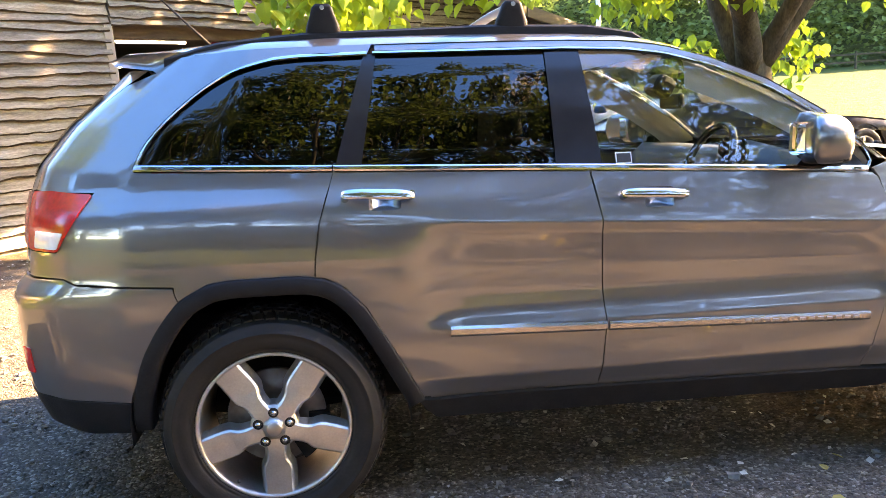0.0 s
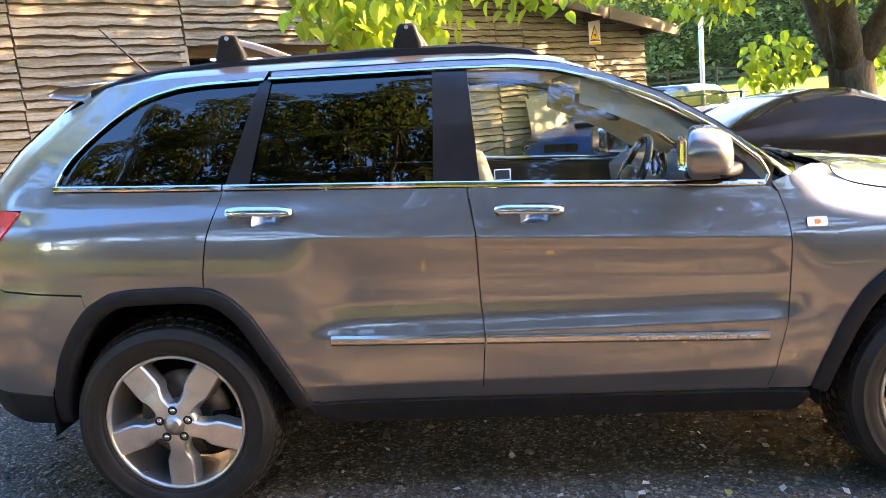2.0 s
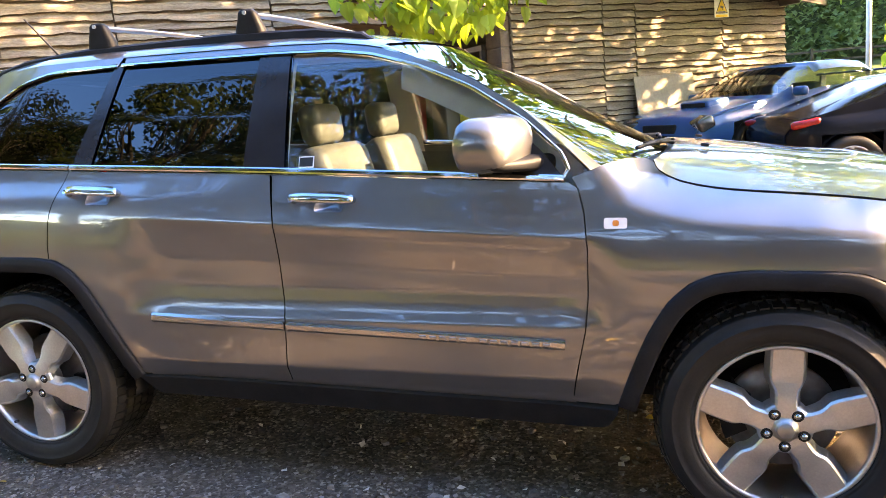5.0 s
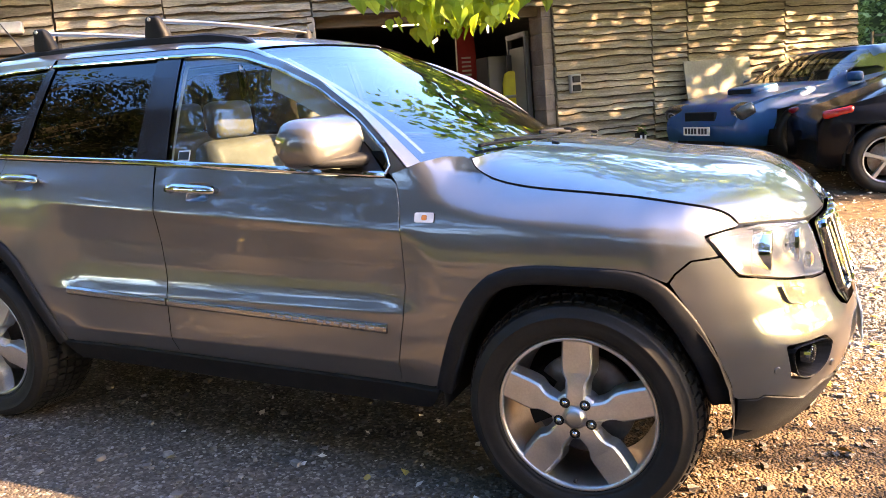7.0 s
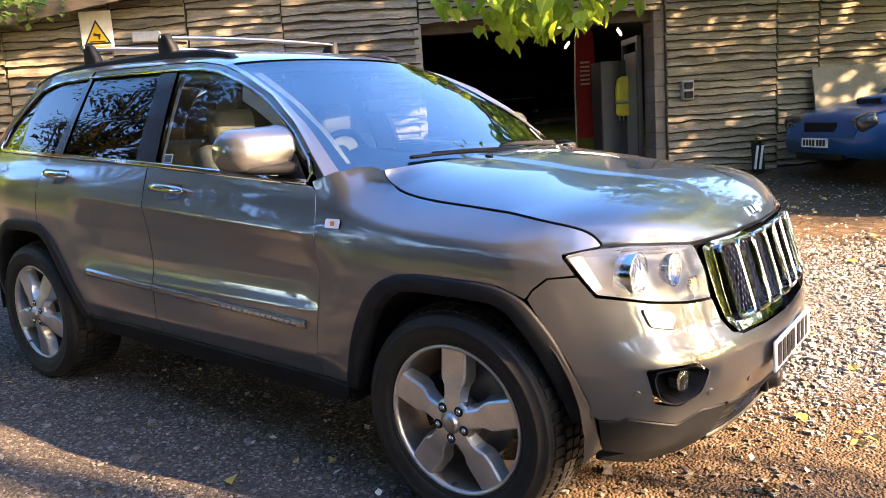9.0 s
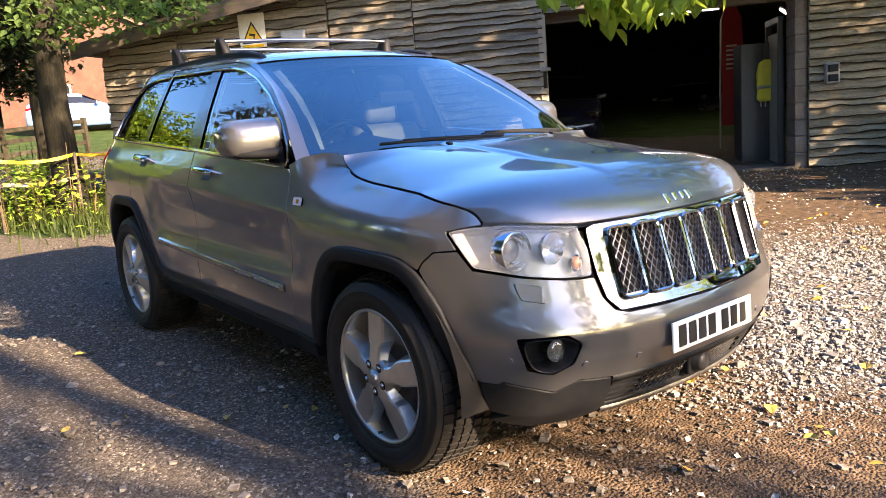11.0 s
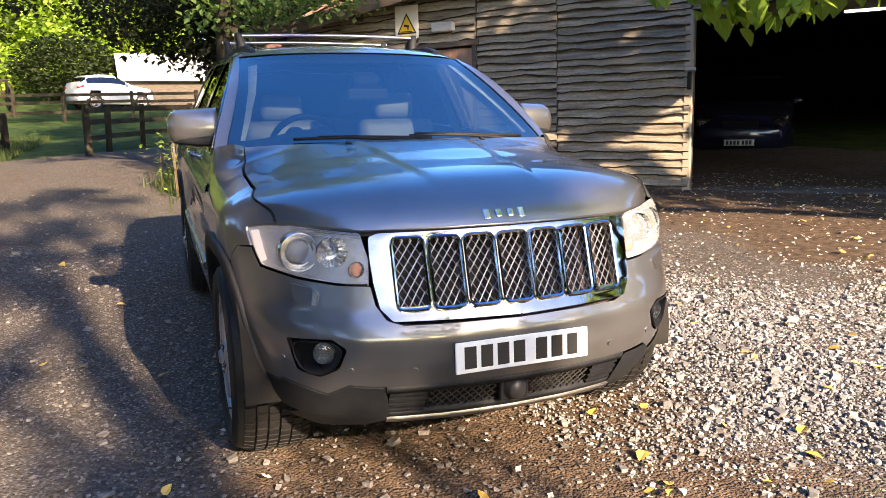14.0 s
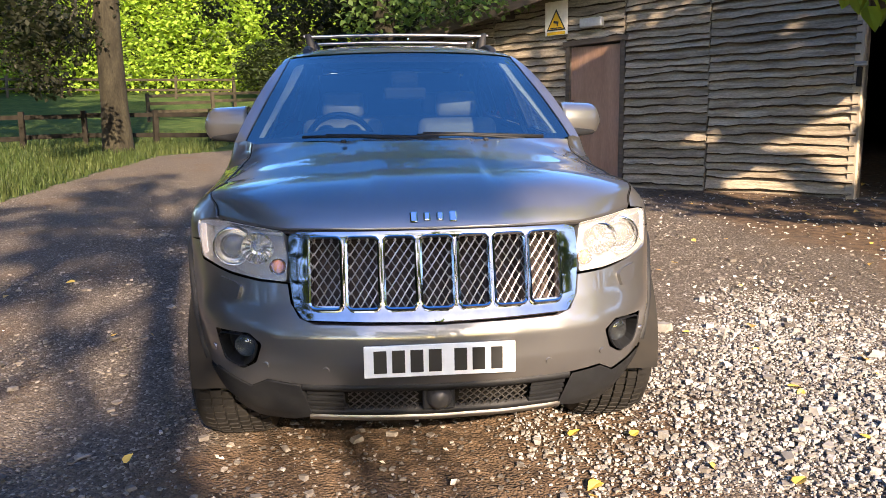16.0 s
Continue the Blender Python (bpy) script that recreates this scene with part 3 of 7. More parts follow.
    panel("indicator_bulb", [(.932, 1.03), (.952, 1.03), (.952, 1.047), (.932, 1.047)], AMBER, suv, "orange bulb", side=s, out=.0085, depth=.004, rnd=.006)
    # wheel arch flares
    for arch in (REAR_ARCH, FRONT_ARCH):
        a = np.array(arch)
        t = np.r_[0, np.cumsum(np.hypot(*np.diff(a, axis=0).T))]
        tt = np.linspace(0, t[-1], 60)
        a = np.stack([np.interp(tt, t, a[:, i]) for i in (0, 1)], 1)
        for _ in range(2):
            a[1:-1] = (a[:-2] + 2 * a[1:-1] + a[2:]) / 4
        d = np.gradient(a, axis=0)
        d /= np.linalg.norm(d, axis=1, keepdims=True)
        inn = np.stack([d[:, 1], -d[:, 0]], 1)
        rows = []
        for w, o in ((-.003, -.004), (-.002, .011), (.004, .016), (.050, .017), (.058, .011), (.060, -.01), (.061, -.045)):
            q = a + inn * w
            us = np.array([u_at(x, z) for x, z in q])
            rows.append(list(skin(us, q[:, 1], o, s)[0]))
        v, f = loft(rows)
        if s < 0:
            f = [q[::-1] for q in f]
        mesh_part("arch_flare", v, f, PLASTIC, suv, "black plastic wheel arch flare")
    # sill
    sill = [(x, z) for x, z in ((-.955, .44), (-.90, .428), (-.5, .427), (.3, .412), (.80, .404), (.95, .40), (.905, .325), (.80, .318), (0, .33), (-.75, .345), (-.88, .35))]
    panel("sill", sill, PLASTIC, suv, "black plastic sill", side=s, out=.012, depth=.10, rnd=.02)
    panel("door_base", [(-.90, .50), (-.29, .468), (.79, .452), (.80, .405), (-.90, .425)], PAINT, suv, side=s, out=-.006, depth=.0)
    # tail lamp and rear bumper
    tl = panel("tail_lamp", [(-2.005, 1.215), (-2.022, 1.19), (-2.131, 1.031), ("r", .80, 1.033), ("r", .60, 1.05), ("r", .56, 1.215), ("r", .765, 1.228)], RED_LENS, suv, "red tail lamp", side=s, out=.006, depth=.03, rnd=.01)
    panel("reverse_lamp", [(-2.10, 1.095), (-2.128, 1.04), ("r", .80, 1.042), ("r", .80, 1.10)], WHITE_LENS, tl, "white reversing lamp", side=s, out=.009, depth=.004, rnd=.008)
    panel("rear_reflector", [("r", .80, .60), ("r", .76, .60), ("r", .76, .69), ("r", .80, .69)], RED_LENS, suv, "red reflector", side=s, out=.004, depth=.006, rnd=.006)
    # fog lamp recess, washer cover, parking sensors
    fog = [("f", .775, .603), ("f", .66, .608), ("f", .625, .585), ("f", .645, .535), ("f", .69, .502), ("f", .75, .520)]
    poly = rounded(np.array([uz(p) for p in fog]), .034)
    p, n = skin(poly[:, 0], poly[:, 1], .004, s)
    k = len(p)
    c = p.mean(0)
    q = (p - c) * .72 + c - [.075, 0, 0]
    v = list((p - c) * 1.07 + c - n * .006) + list((p - c) * 1.04 + c + n * .002) + list(p) + list(q)
    f = [(r * k + i, r * k + (i + 1) % k, (r + 1) * k + (i + 1) % k, (r + 1) * k + i) for r in range(3) for i in range(k)] + [tuple(range(3 * k, 4 * k))]
    if s > 0:
        f = [t[::-1] for t in f]
    fg = mesh_part("fog_recess", v, f, PLASTIC, suv, "black fog lamp recess", smooth=False)
    pf, nf = skin([u_front(.69, .568)], [.568], -.032, s)
    m = Matrix.Translation(pf[0]) @ pose(0, 0, 0, 0, 0, -12 * s * -1) @ pose(0, 0, 0, 0, 90, 0)
    bm = bmesh.new()
    add_cyl(bm, .040, .040, .03, m, 24)
    lamp = part("fog_lamp", bm, CHROME, fg, "round fog lamp", smooth=False)
    bm = bmesh.new()
    bmesh.ops.create_uvsphere(bm, u_segments=20, v_segments=10, radius=.039, matrix=m @ pose(0, 0, .014) @ Matrix.Diagonal((1, 1, .35, 1)))
    part("fog_lens", bm, CLEAR, lamp, smooth=True)
    wash = rounded(np.array([uz(p) for p in (("f", .765, .778), ("f", .70, .765), ("f", .675, .752), ("f", .69, .706), ("f", .755, .722))]), .012)
    p, n = skin(wash[:, 0], wash[:, 1], .012, s)
    p0 = skin(wash[:, 0], wash[:, 1], -.003, s)[0]
    k = len(p)
    v = list(p0) + list((p - p.mean(0)) * .93 + p.mean(0))
    f = [(i, (i + 1) % k, k + (i + 1) % k, k + i) for i in range(k)] + [tuple(range(k, 2 * k))]
    mesh_part("washer_cover", v, f, PAINT, suv, "headlamp washer cover", smooth=False)
    for y, z in ((.80, .545), (.60, .522), (.39, .515)):
        p, n = skin([u_front(y, z)], [z], .001, s)
        m = Matrix.Translation(p[0]) @ Vector(n[0]).to_track_quat("Z", "Y").to_matrix().to_4x4()
        bm = bmesh.new()
        add_cyl(bm, .013, .011, .008, m, 16)
        part("parking_sensor", bm, PAINT, suv)

# bumpers, each one piece across
lower = [(1.925, .462), (1.98, .46), ("f", .80, .47), ("f", .74, .452), ("f", .665, .43), ("f", .60, .468), ("f", .485, .458)]
panel("front_bumper", [("f", .0, .648), ("f", .42, .652), ("f", .475, .668), ("f", .505, .71), ("f", .515, .768), ("f", .62, .773), ("f", .735, .790), (1.909, .822), (1.864, .890), (1.795, .891),
      (1.757, .858), (1.742, .832)] + [(x + .002, z) for x, z in FRONT_ARCH[10:]] + lower + [("f", 0, .458)], PAINT, suv, both=True, grid=.016,
      holes=[[("f", .79, .613), ("f", .655, .618), ("f", .61, .588), ("f", .635, .526), ("f", .69, .492), ("f", .76, .512)]])
panel("bumper_skirt", [(x, z - .004) if x != "f" else 0 for x, z in lower[:2]] + [(a, b, c - .004) for a, b, c in lower[2:]] + [("f", .468, .40), ("f", .452, .315), ("f", .52, .292), ("f", .66, .272), ("f", .77, .30), (1.99, .33), (1.935, .35)],
      PLASTIC, suv, "black plastic bumper skirt", out=.006, depth=.03)
panel("bumper_skirt", [(x, z - .004) for x, z in lower[:2]] + [(a, b, c - .004) for a, b, c in lower[2:]] + [("f", .468, .40), ("f", .452, .315), ("f", .52, .292), ("f", .66, .272), ("f", .77, .30), (1.99, .33), (1.935, .35)],
      PLASTIC, suv, "black plastic bumper skirt", side=1, out=.006, depth=.03)
panel("rear_bumper", [("r", 0, .93), ("r", .70, .93), (-2.125, .938), (-2.08, .918), (-1.755, .898)] + [(x - .002, z) for x, z in REAR_ARCH[2:6][::-1]] + [(-1.932, .50), ("r", .80, .515), ("r", 0, .50)], PAINT, suv, both=True, grid=.022)
panel("rear_skirt", [("r", 0, .496), ("r", .80, .511), (-1.93, .496), (-1.92, .38), (-2.10, .372), ("r", .75, .40), ("r", 0, .40)], PLASTIC, suv, "black plastic bumper skirt", out=.004, both=True)
panel("tailgate", [("r", 0, .935), ("r", .60, .935), ("r", .66, 1.03), ("r", .58, 1.04), ("r", .55, 1.21), ("r", .685, 1.232), ("r", .657, 1.30), ("r", .617, 1.45), ("r", .597, 1.58), ("r", .59, 1.63), ("r", 0, 1.66)], PAINT, suv, both=True)
panel("rear_window", [("r", 0, 1.26), ("r", .60, 1.27), ("r", .55, 1.54), ("r", 0, 1.56)], PRIVACY, suv, "dark rear window", both=True, out=.004, depth=.0)


# ---- roof and windscreen: rows from edge to edge ----
def bow(xe, xc, zc, n=33, power=2.5):
    """A row across the car: edges on the top line at xe, the middle at xc, zc."""
    ze = top_z(xe)
    w = float(body([u_at(xe, ze)], [ze])[1][0])
    row = []
    for s in np.linspace(-1, 1, n):
        a = abs(s)
        k = (1 - a ** power) ** (1 / power)
        k = .35 * (1 - a * a) + .65 * k
        row.append((xe + (xc - xe) * (1 - a ** 2.2), s * w, ze + (zc - ze) * k))
    return row


def thick(rows, t):
    v, f = loft(rows)
    v2, f2 = loft([[(x, y, z - t) for x, y, z in r] for r in rows])
    return merge((v, f), (v2, [q[::-1] for q in f2]))


EDGE_TOP = .085
roof_rows = [bow(xe, xc, zc) for xe, xc, zc in ((-1.86, -1.99, 1.702), (-1.80, -1.91, 1.72), (-1.67, -1.74, 1.742), (-1.45, -1.46, 1.762), (-1.2, -1.2, 1.773), (-.9, -.9, 1.778), (-.6, -.6, 1.775),
                                                (-.3, -.27, 1.764), (-.1, -.03, 1.742), (.02, .10, 1.718), (.085, .175, 1.697))]
v, f = thick(roof_rows, .012)
mesh_part("roof", v, f, PAINT, suv)
screen = [(EDGE_TOP + (.862 - EDGE_TOP) * k, .175 + (1.10 - .175) * k, 1.697 + (1.226 - 1.697) * k ** .93) for k in np.linspace(0, 1, 14)]
rows = [bow(*r, n=97) for r in screen]


def cut_row(row, t):
    """The row split at the pillar's inner edge, which widens towards the cowl: left pillar, glass, right pillar."""
    y = np.array([p[1] for p in row])
    w = y[-1] - (.030 + .026 * t)
    def at(v):
        return [tuple(float(np.interp(k, y, [p[c] for p in row])) for c in range(3)) for k in v]
    return at(np.linspace(y[0], -w, 7)), at(np.linspace(-w, w, 61)), at(np.linspace(w, y[-1], 7))


split = [cut_row(r, k) for r, k in zip(rows, np.linspace(0, 1, len(rows)))]
for side in (0, 2):
    mesh_part("pillar_a", *thick([r[side] for r in split], .010), PAINT, suv)
for sd in (-1, 1):
    inner = []
    for r in rows[1:-1]:
        ys = [q[1] for q in r]
        inner.append([tuple(float(np.interp(sd * (ys[-1] - d), ys, [q[c] for q in r])) - (drop if c == 2 else 0) for c in range(3)) for d, drop in ((.125, .02), (.08, .03), (.05, .05), (.035, .085), (.03, .13))])
    mesh_part("pillar_trim", *thick(inner, .012), HEADLINER, suv, "pale inner pillar trim")
g = [[(x, y, z - .006) for x, y, z in r[1]] for r in split]
v, f = loft(g)
ws = mesh_part("windscreen", v, [q[::-1] for q in f], WINDSCREEN, suv, "windscreen reflecting the sky")
# black border of the screen and its top seam
g = [[(x, y, z - .012) for x, y, z in r] for r in g]
v, f = loft([[r[0], r[1], r[2]] for r in g])
v2, f2 = loft([[r[-3], r[-2], r[-1]] for r in g])
v3, f3 = loft(g[:2])
v4, f4 = loft(g[-2:])
mesh_part("screen_border", *merge((v, f), (v2, f2), (v3, f3), (v4, f4)), GLOSS_BLACK, ws)

# ---- bonnet ----
BON_C = [(1.13, 1.234), (1.22, 1.229), (1.32, 1.221), (1.47, 1.204), (1.62, 1.180), (1.77, 1.141), (1.91, 1.090), (2.02, 1.038), (2.10, .991), (2.145, .948)]
rows = []
fine_c = np.array([[np.interp(t, range(10), [c[k] for c in BON_C]) for k in range(2)] for t in np.linspace(0, 9, 41)])
for _ in range(6):
    fine_c[1:-1] = (fine_c[:-2] + 2 * fine_c[1:-1] + fine_c[2:]) / 4
for i, (e, c) in enumerate(zip(fine_e, fine_c)):
    row = []
    t = i / 40
    for s in np.linspace(-1, 1, 105):
        a = abs(s)
        k = .40 * (1 - a ** 2.4) + .60 * (1 - a ** 6)
        x = e[0] + (c[0] - e[0]) * (1 - a ** (2.0 + 1.0 * t))
        z = e[2] + (c[1] - e[2]) * k
        # raised middle, falling away to the sides
        bulge = .007 * (1 - float(smoothstep(.345 - .16 * t, .385 - .16 * t, a))) * float(smoothstep(.70, .62, t))
        y = abs(s * e[1])
        zf = float(np.interp(y, [0, .45, .53, .63, .74, .78], [.956, .955, .954, .964, .975, .978]))
        k2 = float(smoothstep(.45, 1.0, t)) * (1 - a ** 8)
        xf = float(body([u_front(max(y, 1e-3), zf)], [zf])[0][0]) + .004
        row.append((x + (xf - x) * k2, s * e[1], (z + bulge) * (1 - k2 ** 3) + zf * k2 ** 3))
    rows.append(row)
front = rows[-1]
rows.append([(x - .012, y, z - .022) for x, y, z in front])
rows.append([(x - .05, y, z - .03) for x, y, z in front])
rows = [[tuple(q) for q in nosed(r)] for r in rows]
v, f = loft(rows)
bonnet = mesh_part("bonnet", v, f, PAINT, suv, "grey bonnet with a raised middle and worn bright patches")
v, f = loft([[(x, y, z - .015) for x, y, z in r[1:-1:1]] for r in rows[:-2]])
mesh_part("bonnet_lining", v, [q[::-1] for q in f], DARK, bonnet)
# thin dark tube that draws the shade in the bonnet's shut line
for sd in (-1, 1):
    edge = [tuple(q) for q in nosed([(x, sd * (y + .003), z + .0005) for x, y, z in fine_e])]
    mesh_part("bonnet_gap_shade", *tube(edge, .0025, 6), DARK, bonnet)
# plain bars where the maker's badge stands
for i, (w, h) in enumerate(((.034, .046), (.03, .036), (.03, .036), (.034, .046))):
    y = -.072 + i * .046
    z0 = .982 if i in (0, 3) else .984
    part("badge_bar", add_box(bmesh.new(), (.012, w * .86, h), Matrix.Translation((2.178 - abs(y) * .06, y, z0 + .042)) @ pose(0, 0, 0, 0, -38, 0), .006, 2), CHROME, bonnet, "small chrome badge bar")
for y in (-.33, .33):
    part("washer_jet", box((.03, .022, .012), Matrix.Translation((1.235, y, 1.240)) @ pose(0, 0, 0, 0, 8, 0), .004, 2), PLASTIC, bonnet)

# cowl, wipers
rows = []
for dx, dz in ((-.06, -.03), (.0, -.012), (.05, -.02), (.12, -.05)):
    rows.append([(x + dx, y, z + dz) for x, y, z in bow(.862, 1.10, 1.226, 33)[3:-3]])
v, f = loft(rows)
mesh_part("cowl", v, f, PLASTIC, suv, "black plastic cowl panel")
def screen_point(k, y, lift):
    r = bow(EDGE_TOP + (.862 - EDGE_TOP) * k, .175 + .925 * k, 1.697 - .471 * k ** .93, 65)
    i = np.interp(y, [p[1] for p in r], range(65))
    return Vector([float(np.interp(i, range(65), [p[c] for p in r])) for c in range(3)]) + Vector((.4, 0, .9)) * lift
for path in ([(1.0, .12, .016), (.99, -.06, .02), (.968, -.25, .018), (.952, -.42, .014), (.948, -.50, .012)], [(1.0, .66, .016), (.99, .45, .02), (.965, .24, .018), (.945, .05, .014)]):
    wp = [screen_point(k, y, l) for k, y, l in path]
    arm = mesh_part("wiper_arm", *tube(wp[:4], [.011, .010, .008, .006], 8), PLASTIC, suv, "black wiper arm")
    a, b = wp[1], wp[-1]
    blade = [a.lerp(b, t) + Vector((.012, 0, -.008 + .006 * math.sin(math.pi * t))) for t in np.linspace(-.25, 1.08, 12)]
    mesh_part("wiper_blade", *tube(blade, .008, 6), PLASTIC, arm)

# ---- grille ----
GR = [("f", 0, .945), ("f", .46, .945), ("f", .505, .93), ("f", .512, .86), ("f", .508, .78), ("f", .49, .70), ("f", .455, .663), ("f", 0, .655)]
grille = new("grille")
grille.parent = suv
tagged(grille, "chrome grille with seven upright slots")
slots = []
for i in range(-3, 4):
    y0 = i * .126
    slots.append((y0 - .054, y0 + .054))
def grille_point(y, z, out):
    p, n = skin([u_front(max(abs(y), 1e-4), z)], [z], out, -1 if y < 0 else 1)
    return p[0]
holes = []
for y0, y1 in slots[4:]:
    zt, zb = .922 - .0, .690 + .012 * (y0 > .3)
    holes.append([("f", y1, zt), ("f", y0, zt), ("f", y0, zb), ("f", y1, zb)])
mid_top, mid_bot = .922, .690
# the middle slot is cut in halves
outer_mid = [("f", .0, .942), ("f", .47, .940), ("f", .503, .930), ("f", .508, .86), ("f", .503, .775), ("f", .49, .698), ("f", .455, .662), ("f", .0, .654), ("f", .0, mid_bot), ("f", .054, mid_bot), ("f", .054, mid_top), ("f", .0, mid_top)]
panel("grille_surround", outer_mid, CHROME_DARK, grille, "chrome grille surround", both=True, out=.010, depth=.022, holes=holes, grid=.022, rnd=.006)
for y0, y1 in slots:
    zt, zb = .922, .690
    # a bright raised ring round each slot
    rows = []
    ring = rounded([(y0, zb), (y1, zb), (y1, zt), (y0, zt)], .02)
    ring = np.array(ring)
    c = ring.mean(0)
    prof = ((.0, -.004), (.0, .014), (-.004, .018), (-.010, .014), (-.012, -.02))
    dn = np.gradient(np.r_[ring[-1:], ring, ring[:1]], axis=0)[1:-1]
    nn = np.stack([dn[:, 1], -dn[:, 0]], 1)
    nn /= np.linalg.norm(nn, axis=1, keepdims=True)
    for o, h in prof:
        q = ring + nn * (o + .006)
        rows.append([grille_point(y, z, h + .008) for y, z in q])
    v, f = loft(rows, True)
    ringo = mesh_part("slot_ring", v, f, CHROME, grille, smooth=False)
    # wire mesh behind
    wires = []
    pitch = .030
    for sgn in (-1, 1):
        for k in range(-8, 12):
            pts = []
            for z in np.linspace(zb + .002, zt - .002, 26):
                y = y0 + (k * pitch + (z - zb) * .72) if sgn > 0 else y1 - (k * pitch + (z - zb) * .72)
                if y0 + .001 < y < y1 - .001:
                    pts.append(grille_point(y, z, -.016 + .002 * sgn))
            if len(pts) > 1:
                wires.append(tube([pts[0], pts[-1]], .0025, 5))
    mesh_part("wire_mesh", *merge(*wires), GUNMETAL, ringo, smooth=False)
back = [[grille_point(y, z, -.07) for y in np.linspace(-.5, .5, 21)] for z in np.linspace(.64, .95, 5)]
v, f = loft(back)
mesh_part("radiator", v, f, shader("radiator_brown", (0.022, 0.016, 0.015), .8, second=(.05, .032, .028), scale=60, bump=.3, bump_scale=80), grille, "dull brown radiator")

# lower grille: dark bay, frame, two mesh fields, louvres, sensor
low = new("lower_grille")
low.parent = suv
tagged(low, "lower bumper grille with bright lower edge")
bay = [[grille_point(y, z, -.06) for y in np.linspace(-.47, .47, 21)] for z in (.30, .45)]
mesh_part("bay_back", *loft(bay), DARK, low)
def ribbon(y0, y1, z, h, d, out, n=22):
    rows = []
    for dz, o in ((-h / 2, out - d), (-h / 2, out), (h / 2, out), (h / 2, out - d)):
        rows.append([grille_point(y, z + dz + zz, o) for y, zz in zip(np.linspace(y0, y1, n), np.zeros(n))])
    return loft(rows, False)
mesh_part("top_rail", *ribbon(-.478, .478, .446, .022, .05, .006), PLASTIC, low)
mesh_part("chin_strip", *ribbon(-.46, .46, .318, .018, .05, .012), SATIN, low, "bright chin strip")
mesh_part("bottom_rail", *ribbon(-.455, .455, .337, .02, .04, .003), PLASTIC, low)
for y0, y1 in ((-.325, -.07), (.07, .325)):
    wires = []
    for sgn in (-1, 1):
        for k in range(-12, 20):
            pts = []
            for z in np.linspace(.348, .436, 14):
                y = y0 + k * .030 + (z - .348) * 1.05 if sgn > 0 else y1 - k * .030 - (z - .348) * 1.05
                if y0 < y < y1:
                    pts.append(grille_point(y, z, -.012 + .003 * sgn))
            if len(pts) > 1:
                wires.append(tube([pts[0], pts[-1]], .0026, 4))
    mesh_part("wire_mesh", *merge(*wires), WIRE_DARK, low, smooth=False)
for y0, y1 in ((-.465, -.335), (.335, .465)):
    for k in range(4):
        mesh_part("louvre", *ribbon(y0, y1, .352 + k * .024, .013, .03, .0, 6), PLASTIC, low, smooth=False)
part("sensor_plate", box((.03, .115, .095), Matrix.Translation((2.250, 0, .392)), .008, 2), PLASTIC, low)
v, f = lathe([(.0, -.022), (.028, -.020), (.036, -.010), (.038, .0), (.044, .006), (.046, .02)], 28)
ob = mesh_part("sensor_disc", v, f, shader("sensor_grey", (.02, .02, .021), .4, spec=.2), low, "round grey cruise sensor")
ob.matrix_local = Matrix.Translation((2.278, 0, .392)) @ pose(0, 0, 0, 0, 0, 90)

# number plate with plain bars
pl = part("number_plate", box((.008, .52, .111), Matrix.Translation((2.332, 0, .556)) @ pose(0, 0, 0, 0, -3, 0), .003, 2), PLATE_WHITE, suv, "white number plate with dark bars")
for i in range(7):
    y = -.205 + i * .0625 + (.025 if i > 3 else 0)
    part("plate_bar", box((.004, .044 if i != 6 else .04, .078), Matrix.Translation((2.337, y, .556)) @ pose(0, 0, 0, 0, -3, 0)), INK, pl)

